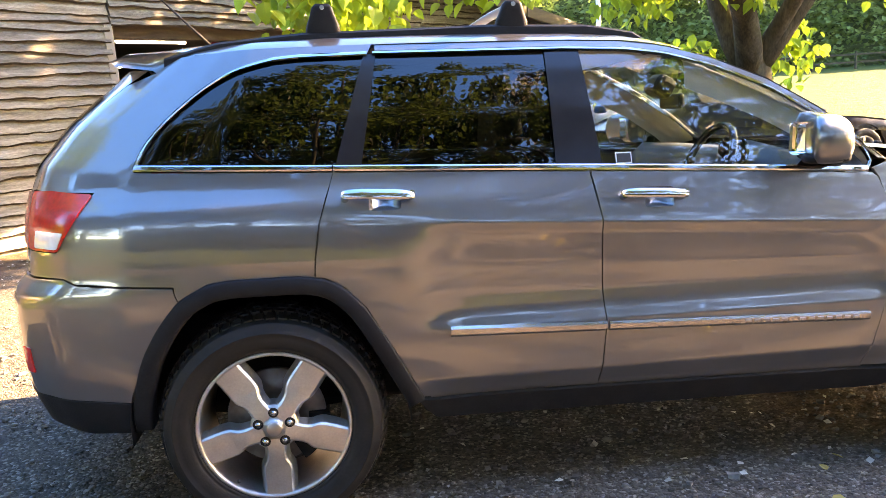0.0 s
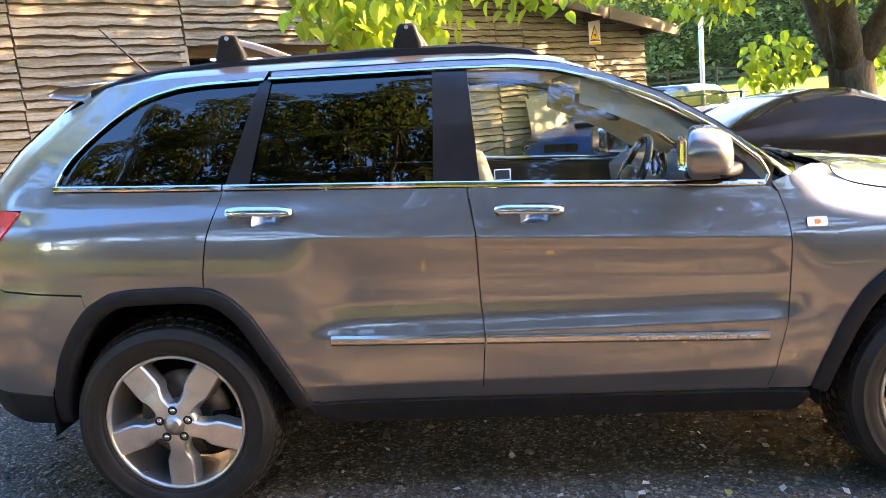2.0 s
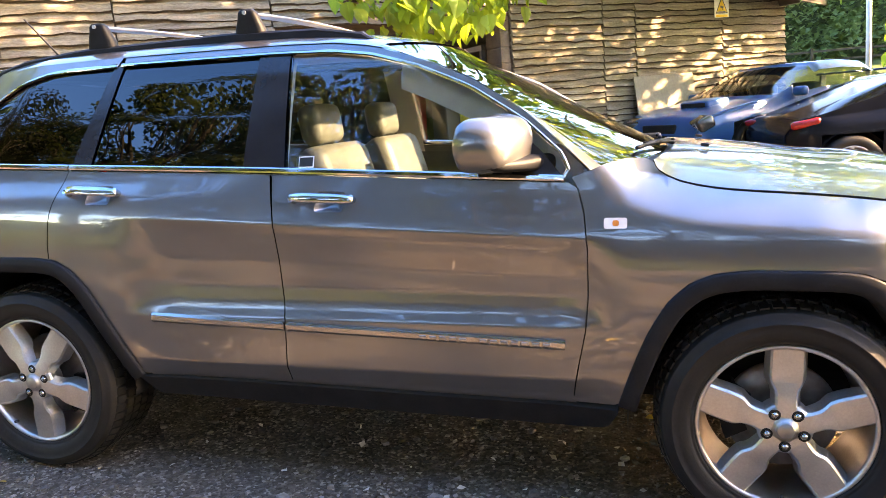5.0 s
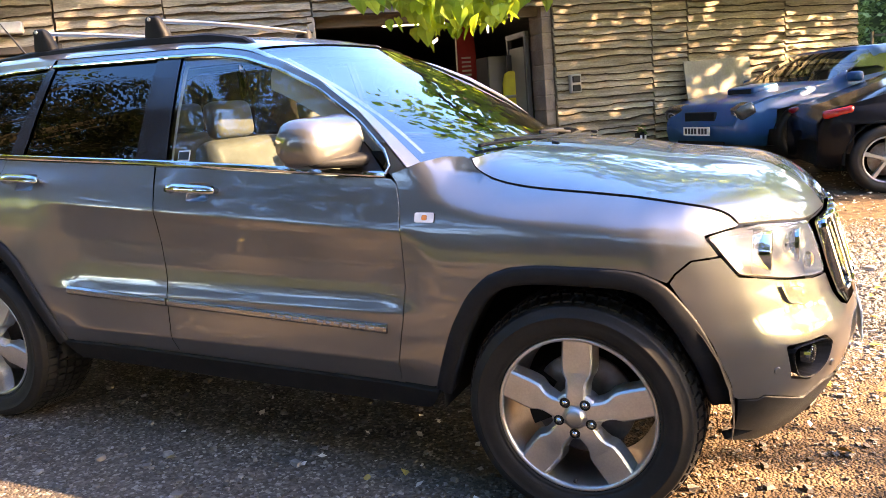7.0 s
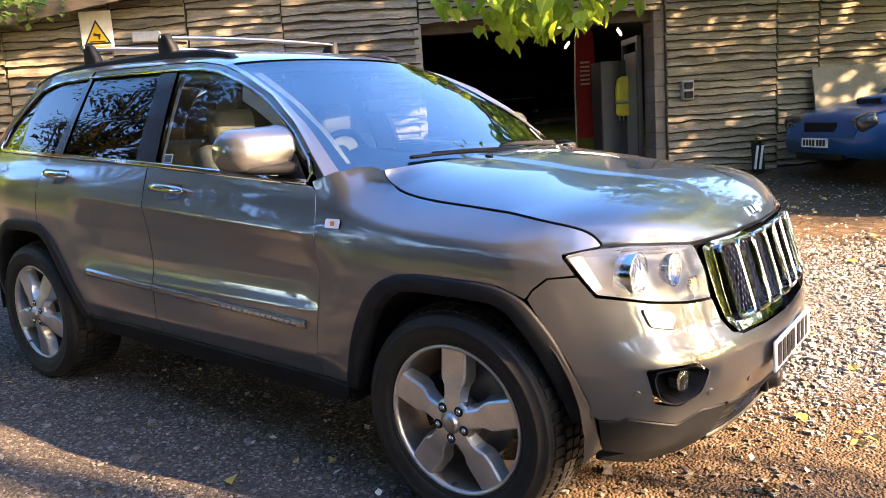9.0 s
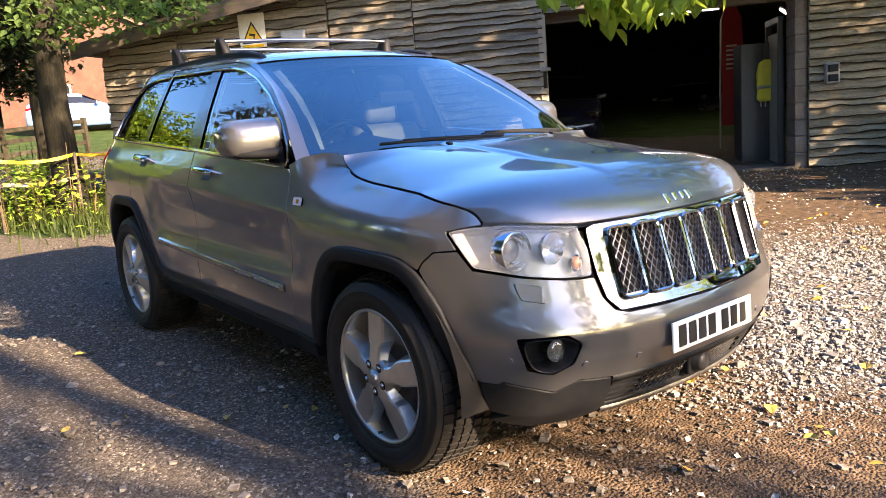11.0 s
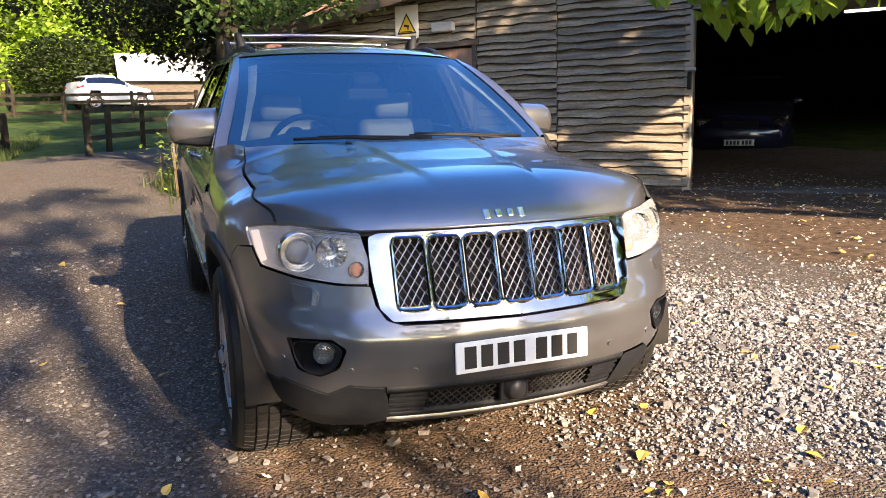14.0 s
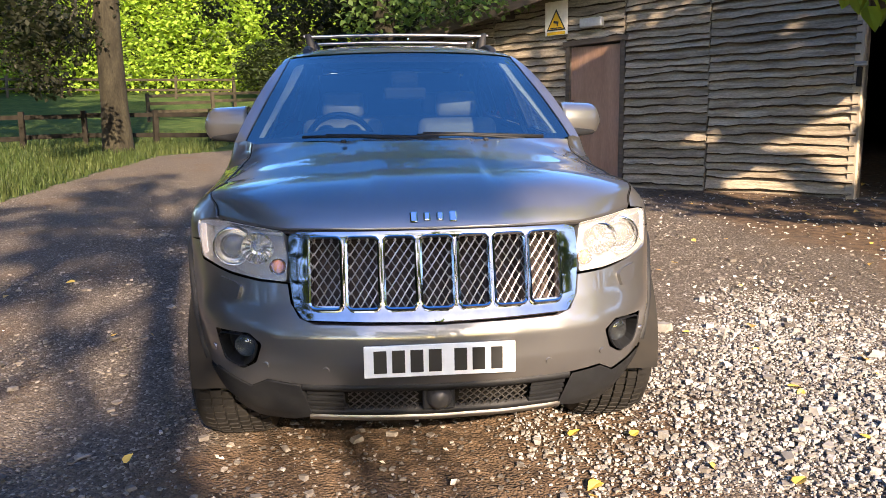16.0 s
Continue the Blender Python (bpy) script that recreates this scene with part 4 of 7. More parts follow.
# ---- headlamps ----
HL = [(1.830, .958), ("f", .83, .966), ("f", .74, .966), ("f", .63, .955), ("f", .53, .944), ("f", .512, .86), ("f", .520, .777), ("f", .62, .782), ("f", .735, .799), (1.912, .832)]
for s in (-1, 1):
    hl = panel("headlamp", HL, PLASTIC, suv, "clear headlamp with projector, faceted bowl and orange bulb", side=s, out=-.085, depth=0, grid=.03)
    panel("headlamp_glass", HL, LENS, hl, side=s, out=.003, depth=0, grid=.025, rnd=.01)
    # bright housing walls
    poly = rounded(np.array([uz(p) for p in HL]), .01)
    poly = dense(poly, .02)
    rows = [list(skin(poly[:, 0], poly[:, 1], o, s)[0]) for o in (-.002, -.085)]
    mesh_part("housing", *loft(rows, True), LAMP_SILVER, hl, "bright lamp housing")
    panel("housing_back", HL, LAMP_SILVER, hl, side=s, out=-.06, depth=0, grid=.03)
    m_lens = [(1.840, .952), (1.868, .955), (1.925, .850), (1.908, .840), (1.872, .898)]
    panel("side_marker", m_lens, WHITE_LENS, hl, "pale marker strip", side=s, out=-.006, depth=.004, rnd=.006, grid=.02)
    def turned(y, z, sink):
        p, n = skin([u_front(y, z)], [z], sink, s)
        return Matrix.Translation(p[0]) @ Vector((-1, 0, 0)).to_track_quat("Y", "Z").to_matrix().to_4x4()
    # outer projector: stepped bright collar round a dark glass lens
    m = turned(.745, .886, -.040)
    o = mesh_part("projector_collar", *lathe([(.072, .03), (.071, -.022), (.067, -.027), (.062, -.022), (.060, -.004), (.056, .0), (.053, -.010), (.049, -.012), (.046, -.004), (.042, .012)], 40), CHROME, hl, "bright stepped collar")
    o.matrix_local = m
    bm = bmesh.new()
    bmesh.ops.create_uvsphere(bm, u_segments=24, v_segments=12, radius=.043, matrix=Matrix.Diagonal((1, .55, 1, 1)) @ pose(0, 0, 0, 90, 0, 0))
    o = part("projector_lens", bm, LAMP_GLASS, hl, "dark round projector lens", smooth=True)
    o.matrix_local = m @ pose(0, .010, 0)
    # inner faceted bowl
    m = turned(.628, .884, -.012)
    v, f = lathe([(.058, -.004), (.056, -.006), (.052, .008), (.044, .024), (.032, .036), (.016, .043), (.0, .044)], 18)
    o = mesh_part("reflector_bowl", v, f, CHROME, hl, "faceted bright reflector", smooth=False)
    o.matrix_local = m
    o = mesh_part("bulb", *lathe([(0, .012), (.006, .014), (.009, .02), (.009, .042)], 12), SATIN, hl)
    o.matrix_local = m
    # small indicator bowl and orange bulb
    m = turned(.556, .826, -.020)
    o = mesh_part("indicator_bowl", *lathe([(.030, -.002), (.028, -.002), (.024, .014), (.0, .022)], 16), CHROME, hl, smooth=False)
    o.matrix_local = m
    p, n = skin([u_front(.556, .826)], [.826], -.022, s)
    bm = bmesh.new()
    bmesh.ops.create_uvsphere(bm, u_segments=18, v_segments=10, radius=.021, matrix=Matrix.Translation(p[0]) @ Matrix.Diagonal((.7, .9, 1.15, 1)))
    part("indicator_bulb", bm, AMBER, hl, "orange indicator", smooth=True)

# ---- mirrors ----
for s in (-1, 1):
    mir = new("door_mirror")
    mir.parent = suv
    tagged(mir, "large grey door mirror with a black foot")
    rows = []
    # sections from the inner end to the outer tip
    for t in np.linspace(0, 1, 12):
        y = .845 + .235 * t
        k = math.sqrt(max(0, 1 - max(0, (t - .70) / .30) ** 2.6)) if t < 1 else .12
        k = max(k, .12)
        xc, zc = .535 + .03 * (1 - t), 1.312 - .010 * t
        ring = []
        for w in np.linspace(0, 2 * math.pi, 26, endpoint=False):
            cx, sz = math.cos(w), math.sin(w)
            e = .55
            px = abs(cx) ** e * (1 if cx > 0 else -1) * (.105 if cx > 0 else .055)
            pz = abs(sz) ** e * (1 if sz > 0 else -1) * .088
            px *= (.72 + .28 * k)
            pz *= (.35 + .65 * k)
            px -= .04 * (t ** 2)
            px -= .03 * max(0, sz) * (1 if cx > 0 else 0)
            ring.append((xc + px, s * y, zc + pz))
        rows.append(ring)
    v, f = loft(rows, True)
    f += [tuple(range(26)), tuple(range(len(v) - 26, len(v)))]
    if s > 0:
        f = [q[::-1] for q in f]
    mesh_part("mirror_shell", v, f, PAINT, mir)
    rows = []
    for y, xc, zc, a, b in ((.82, .70, 1.232, .04, .03), (.85, .67, 1.232, .055, .032), (.89, .62, 1.236, .08, .028), (.95, .57, 1.236, .095, .024), (1.03, .535, 1.238, .08, .02), (1.06, .525, 1.242, .05, .012)):
        ring = []
        for w in np.linspace(0, 2 * math.pi, 18, endpoint=False):
            ring.append((xc + a * math.copysign(abs(math.cos(w)) ** .6, math.cos(w)), s * y, zc + b * math.copysign(abs(math.sin(w)) ** .7, math.sin(w))))
        rows.append(ring)
    v, f = loft(rows, True)
    f += [tuple(range(18)), tuple(range(len(v) - 18, len(v)))]
    mesh_part("mirror_foot", v, f, PLASTIC, mir, "black plastic mirror foot")
    part("mirror_glass", box((.004, .16, .12), Matrix.Translation((.496, s * .955, 1.306)) @ pose(0, 0, 0, 0, 0, -6 * s), .02, 3), MIRROR, mir)

# ---- roof rails, bars ----
for s in (-1, 1):
    pts, rad = [], []
    for x in np.linspace(-1.78, .04, 30):
        z = float(np.interp(x, [-1.78, -1.6, -1.3, -.6, -.2, -.02, .04], [1.672, 1.722, 1.750, 1.765, 1.757, 1.728, 1.69]))
        pts.append((x, s * float(np.interp(x, [-1.78, -1.2, -.4, .04], [.59, .575, .575, .565])), z))
        rad.append((.020, .022))
    rows = []
    for (x, y, z) in pts:
        base = z - .05
        rows.append([(x, y - .026, base), (x, y - .022, z - .008), (x, y - .012, z), (x, y + .012, z), (x, y + .022, z - .008), (x, y + .026, base)])
    v, f = loft(rows, True)
    mesh_part("roof_rail", v, f, PLASTIC, suv, "dark roof rail", smooth=False)
rack = new("roof_rack")
rack.parent = suv
tagged(rack, "roof rack of two silver cross bars")
for x in (-.50, -1.21):
    rows = []
    for y in np.linspace(-.60, .60, 21):
        zc = 1.842 - .012 * (y / .6) ** 2
        rows.append([(x + .034 * math.cos(w), y, zc + .010 * math.sin(w)) for w in np.linspace(0, 2 * math.pi, 14, endpoint=False)])
    v, f = loft(rows, True)
    mesh_part("cross_bar", v, f, SATIN, rack, "flat silver cross bar")
    for s in (-1, 1):
        rows = []
        for z, a, b, y in ((1.748, .066, .03, .565), (1.778, .060, .03, .568), (1.812, .046, .026, .575), (1.838, .038, .022, .583), (1.850, .026, .014, .587)):
            rows.append([(x + a * math.copysign(abs(math.cos(w)) ** .5, math.cos(w)), s * y + b * math.copysign(abs(math.sin(w)) ** .5, math.sin(w)), z) for w in np.linspace(0, 2 * math.pi, 16, endpoint=False)])
        v, f = loft(rows, True)
        f.append(tuple(range(len(v) - 16, len(v))))
        ft = mesh_part("rack_foot", v, f, PLASTIC, rack, "black rack foot")
        bm = bmesh.new()
        add_cyl(bm, .008, .008, .006, Matrix.Translation((x, s * .612, 1.836)) @ pose(0, 0, 0, 90, 0, 0), 12)
        part("lock", bm, SATIN, ft)
# spoiler and aerial
rows = []
for s in np.linspace(-1, 1, 25):
    y = s * .60
    b = .05 + .06 * s * s
    rows.append([(-1.80 + b, y, 1.738 - .045 * s * s), (-2.02 + b, y, 1.722 - .035 * s * s), (-2.075 + b, y, 1.70 - .035 * s * s), (-2.06 + b, y, 1.682 - .035 * s * s), (-1.9 + b, y, 1.66 - .035 * s * s)])
v, f = loft(rows, True)
f += [tuple(range(5)), tuple(range(len(v) - 5, len(v)))]
mesh_part("spoiler", v, f, PAINT, suv, "roof-end spoiler")
mesh_part("aerial", *tube([(-1.66, -.30, 1.74), (-1.72, -.30, 1.80), (-1.86, -.30, 1.945)], [.006, .005, .003], 6), PLASTIC, suv, "short whip aerial")


# ---- wheels ----
def wheel(parent, x, s, turn):
    """A 20-inch wheel with five broad spokes; the outer face looks along -y before it is turned."""
    w = new("wheel")
    w.parent = parent
    tagged(w, "five-spoke grey alloy wheel with road tyre")
    w.matrix_local = Matrix.Translation((x, s * .925, .383)) @ (Matrix() if s < 0 else pose(0, 0, 0, 0, 0, 180)) @ pose(0, 0, 0, 0, turn, 0)
    R = .398
    prof = [(.268, -.005), (.274, -.020), (.279, -.024), (.283, -.022), (.287, -.026), (.297, -.033), (.322, -.0365), (.338, -.036), (.341, -.0385), (.345, -.0385), (.347, -.035), (.358, -.031), (.370, -.023), (.374, -.0225), (.377, -.015), (.383, .004), (.387, .03), (R - .009, .07), (R - .009, .135), (R - .009, .20), (.387, .238), (.383, .262), (.35, .276), (.30, .27), (.268, .25)]
    v, f = lathe(prof, 72)
    ty = mesh_part("tyre", v, f, RUBBER, w, "black road tyre")
    # tread blocks
    blocks = []
    n = 62
    for k in range(n):
        for (a0, a1, r, lag) in ((.004, .042, .3965, 0), (.050, .088, .4015, .35), (.096, .134, .4025, .1), (.142, .180, .4025, .6), (.188, .224, .4015, .2), (.230, .262, .3965, .5)):
            t0 = 2 * math.pi * (k + lag) / n
            t1 = t0 + 2 * math.pi / n * .74
            rr = [r - .016, r + .002]
            vs = []
            for rad in rr:
                for (t, a) in ((t0, a0), (t1, a0), (t1, a1), (t0, a1)):
                    drop = 0
                    if a0 < .01 and a == a0 or a1 > .26 and a == a1:
                        drop = .010
                    vs.append(((rad - drop) * math.cos(t), a, (rad - drop) * math.sin(t)))
            blocks.append((vs, [(4, 5, 6, 7), (0, 1, 5, 4), (1, 2, 6, 5), (2, 3, 7, 6), (3, 0, 4, 7)]))
    mesh_part("tread", *merge(*blocks), RUBBER, ty, smooth=False)
    # rim barrel
    v, f = lathe([(.268, .0), (.272, -.014), (.268, -.020), (.258, -.016), (.256, .0), (.252, .05), (.244, .11), (.236, .20), (.25, .25)], 72)
    rim = mesh_part("rim", v, f, ALLOY, w, "grey alloy rim")
    # spokes: broad, with a waist and a raised edge
    for k in range(5):
        sp = []
        for (r, hw, y, deep) in ((.040, .036, -.031, .02), (.062, .031, -.031, .03), (.085, .0285, -.029, .04), (.108, .0285, -.026, .046), (.124, .032, -.023, .048), (.140, .041, -.020, .05), (.150, .0455, -.018, .05),
                                 (.17, .0475, -.016, .05), (.20, .0475, -.014, .05), (.23, .0465, -.013, .048), (.252, .0465, -.013, .042), (.266, .0475, -.015, .03)):
            sp.append([(-hw - .016, r, y + deep), (-hw - .004, r, y + .007), (-hw, r, y + .003), (-hw + .003, r, y), (-hw * .5, r, y - .001), (0, r, y - .0015), (hw * .5, r, y - .001), (hw - .003, r, y), (hw, r, y + .003), (hw + .004, r, y + .007), (hw + .016, r, y + deep)])
        v, f = loft(sp)
        o = mesh_part("spoke", [(a, c, b) for a, b, c in v], f, ALLOY, rim, smooth=False)
        o.matrix_local = pose(0, 0, 0, 0, 72 * k, 0)
    v, f = lathe([(0, -.046), (.026, -.045), (.031, -.040), (.033, -.032), (.062, -.029), (.080, -.026), (.085, -.012), (.085, .04)], 40)
    mesh_part("hub", v, f, ALLOY, rim)
    v, f = lathe([(0, -.049), (.024, -.0485), (.028, -.045), (.029, -.040)], 32)
    mesh_part("hub_cap", v, f, SATIN, rim, "silver centre cap")
    for k in range(5):
        t = 2 * math.pi * (k + .5) / 5 + math.pi / 2
        px, pz = .0575 * math.cos(t), .0575 * math.sin(t)
        v, f = lathe([(0, -.040), (.008, -.039), (.0105, -.034), (.0105, -.014)], 8)
        # second form: a proud dark ring that paints the nut recess's shade
        v2, f2 = lathe([(.0185, -.0318), (.0175, -.0336), (.0115, -.0336), (.011, -.010)], 16)
        o = mesh_part("wheel_nut", v, f, CHROME, rim)
        o.matrix_local = Matrix.Translation((px, 0, pz))
        o = mesh_part("nut_shade_ring", v2, f2, DARK, rim)
        o.matrix_local = Matrix.Translation((px, 0, pz))
    v, f = lathe([(.0, .095), (.10, .092), (.175, .090), (.177, .112), (.0, .115)], 48)
    mesh_part("brake_disc", v, f, DISC, w, "rust-tinged brake disc")
    cal = []
    for t in np.linspace(-.55, .55, 9):
        a = t + (math.pi * .98 if x > 0 else .12)
        cal.append([(r * math.cos(a), yy, r * math.sin(a)) for r, yy in ((.115, .07), (.19, .065), (.19, .13), (.115, .13))])
    v, f = loft(cal, True)
    f += [(0, 1, 2, 3), tuple(range(len(v) - 4, len(v)))]
    mesh_part("brake_caliper", v, f, DARK, w, smooth=False)
    vv, ff = tube([(0, -.012, -.236), (.0, -.03, -.232)], [.006, .006], 8)
    mesh_part("valve", vv, ff, INK, rim)
    return w


for x, s, turn in ((-1.4575, -1, 36), (1.4575, -1, 1), (-1.4575, 1, 50), (1.4575, 1, 12)):
    wheel(suv, x, s, turn)

# wheel wells and floor pan
for s in (-1, 1):
    for x in (-1.4575, 1.4575):
        rows = []
        for t in np.linspace(-.12, math.pi + .12, 19):
            rows.append([(x + .488 * math.cos(t), s * y, .40 + .488 * math.sin(t) * .98) for y in (.925, .70, .60)])
        v, f = loft(rows)
        k = len(v)
        v = v + [(x, s * .60, .3)]
        f = f + [(3 * i + 2, 3 * i + 5, k) for i in range(18)]
        mesh_part("wheel_well", v, f, DARK, suv)
part("floor_pan", box((3.9, 1.22, .16), Matrix.Translation((-.08, 0, .40)), .05, 2), DARK, suv)
part("floor_pan", box((1.85, 1.74, .12), Matrix.Translation((0, 0, .40)), .04, 2), DARK, suv)
part("axle", add_cyl(bmesh.new(), .05, .05, 1.5, Matrix.Translation((-1.4575, 0, .36)) @ pose(0, 0, 0, 90, 0, 0), 12), DARK, suv)
part("axle", add_cyl(bmesh.new(), .04, .04, 1.5, Matrix.Translation((1.4575, 0, .36)) @ pose(0, 0, 0, 90, 0, 0), 12), DARK, suv)
part("engine_bay", box((.95, 1.15, .35), Matrix.Translation((1.45, 0, .72)), .1, 2), DARK, suv)
part("boot_floor", box((1.0, 1.2, .1), Matrix.Translation((-1.75, 0, .75)), .02, 1), TRIM_GREY, suv)


# ---- cabin ----
def seat(y, x, wide, name):
    st = new(name)
    st.parent = suv
    tagged(st, "cream leather seat")
    part("cushion", box((.52, wide, .16), Matrix.Translation((x, y, .71)) @ pose(0, 0, 0, 0, -6, 0), .06, 3), LEATHER, st, smooth=True)
    part("backrest", box((.15, wide * .96, .62), Matrix.Translation((x - .30, y, 1.0)) @ pose(0, 0, 0, 0, -17, 0), .06, 3), LEATHER, st, smooth=True)
    n = 1 if wide < .7 else 2
    for k in range(n):
        yy = y + (0 if n == 1 else (-.34 + .68 * k))
        part("headrest", box((.10, .27, .17), Matrix.Translation((x - .42, yy, 1.385)) @ pose(0, 0, 0, 0, -8, 0), .04, 3), LEATHER, st, smooth=True)
        for d in (-.06, .06):
            mesh_part("headrest_post", *tube([(x - .38, yy + d, 1.24), (x - .41, yy + d, 1.36)], .006, 6), CHROME, st)
seat(-.37, .10, .54, "front_seat")
seat(.37, .10, .54, "front_seat")
seat(0, -.82, 1.30, "rear_bench")
rows = []
for y in np.linspace(-.80, .80, 17):
    b = .10 * (1 - (y / .8) ** 2)
    rows.append([(.92 + b, y, 1.16), (.74 + b * .5, y, 1.22), (.58, y, 1.225 + .055 * math.exp(-((y + .37) / .2) ** 2)), (.51, y, 1.16), (.54, y, .97), (.60, y, .72)])
mesh_part("dashboard", *loft(rows), TRIM_GREY, suv, "grey dashboard")
tilt = radians(24)
def on_wheel(r, t, fore=0.0):
    """A point of the steering wheel's plane: r from its hub, at the angle t."""
    return (.40 + r * math.sin(t) * math.sin(tilt) + fore, -.37 + r * math.cos(t), 1.175 + r * math.sin(t) * math.cos(tilt))
sw = mesh_part("steering_wheel", *tube([on_wheel(.185, t) for t in np.linspace(0, 2 * math.pi, 40, endpoint=False)], .017, 8, True), GLOSS_BLACK, suv, "black steering wheel")
part("wheel_boss", box((.06, .16, .12), Matrix.Translation(on_wheel(0, 0)) @ pose(0, 0, 0, 0, 24, 0), .03, 3), TRIM_GREY, sw, smooth=True)
for t in (0.12, math.pi - .12, math.pi * 1.38, math.pi * 1.62):
    mesh_part("wheel_spoke", *tube([on_wheel(.05, t), on_wheel(.18, t)], .013, 6), TRIM_GREY, sw)
for y in (-.44, -.30):
    v, f = lathe([(.058, -.012), (.054, -.020), (.050, -.006), (0, -.004)], 24)
    o = mesh_part("dial_cowl", v, f, GLOSS_BLACK, suv, "round black dial")
    o.matrix_local = Matrix.Translation((.535, y, 1.235)) @ pose(0, 0, 0, 0, 0, -90)
part("centre_console", box((.9, .28, .30), Matrix.Translation((.25, 0, .80)), .04, 2), TRIM_GREY, suv)
part("inner_mirror", box((.03, .24, .07), Matrix.Translation((.40, 0, 1.455)), .015, 2), PLASTIC, suv)
part("sensor_housing", box((.10, .16, .10), Matrix.Translation((.34, 0, 1.525)) @ pose(0, 0, 0, 0, 30, 0), .03, 2), PLASTIC, suv)
v, f = loft([[(x, y, z - .05) for x, y, z in r[3:-3]] for r in roof_rows])
mesh_part("headlining", v, [q[::-1] for q in f], HEADLINER, suv)
for s in (-1, 1):
    panel("door_card", [(-1.15, .95), (-.90, .60), (.78, .60), (.78, 1.165), (-.3, 1.215), (-1.15, 1.245)], TRIM_GREY, suv, side=s, out=-.07, depth=0, grid=.08)
    panel("pillar_trim", [(-.40, 1.2), (-.25, 1.2), (-.27, 1.66), (-.40, 1.66)], HEADLINER, suv, side=s, out=-.05, depth=0)
    panel("boot_lining", [(-2.0, .95), (-1.15, .95), (-1.15, 1.25), (-1.9, 1.28)], TRIM_GREY, suv, side=s, out=-.08, depth=0, grid=.08)
    panel("boot_lining", [(-1.95, 1.27), (-1.84, 1.27), (-1.72, 1.46), (-1.5, 1.62), (-1.55, 1.66), (-1.75, 1.58)], HEADLINER, suv, side=s, out=-.06, depth=0)


# ---- ground ----
def spread(a, b, near, far, mid=0.0, core=9.0):
    out, x = [mid], mid
    while x < b:
        x += near if abs(x - mid) < core else near * (1 + (abs(x - mid) - core) * .16)
        out.append(x)
    x = mid
    while x > a:
        x -= near if abs(x - mid) < core else near * (1 + (abs(x - mid) - core) * .16)
        out.insert(0, x)
    return np.array(out)


xs, ys = spread(-900, 900, .16, 0), spread(-900, 900, .16, 0)
gx, gy = np.meshgrid(xs, ys)
gz = ground_z(gx, gy)
near = np.exp(-(np.hypot(gx, gy) / 16) ** 2)
rough = np.array([noise.noise((a * .9, b * .9, 0)) * .022 + noise.noise((a * 3.1, b * 3.1, 5)) * .009 for a, b in zip(gx.ravel(), gy.ravel())]).reshape(gx.shape)
under = smoothstep(2.9, 1.9, np.abs(gx)) * smoothstep(1.5, .9, np.abs(gy))
gz = gz + rough * near * (1 - .8 * under) - .004
nx, ny = len(xs), len(ys)
v = np.stack([gx.ravel(), gy.ravel(), gz.ravel()], 1)
f = [(j * nx + i, j * nx + i + 1, (j + 1) * nx + i + 1, (j + 1) * nx + i) for j in range(ny - 1) for i in range(nx - 1)]


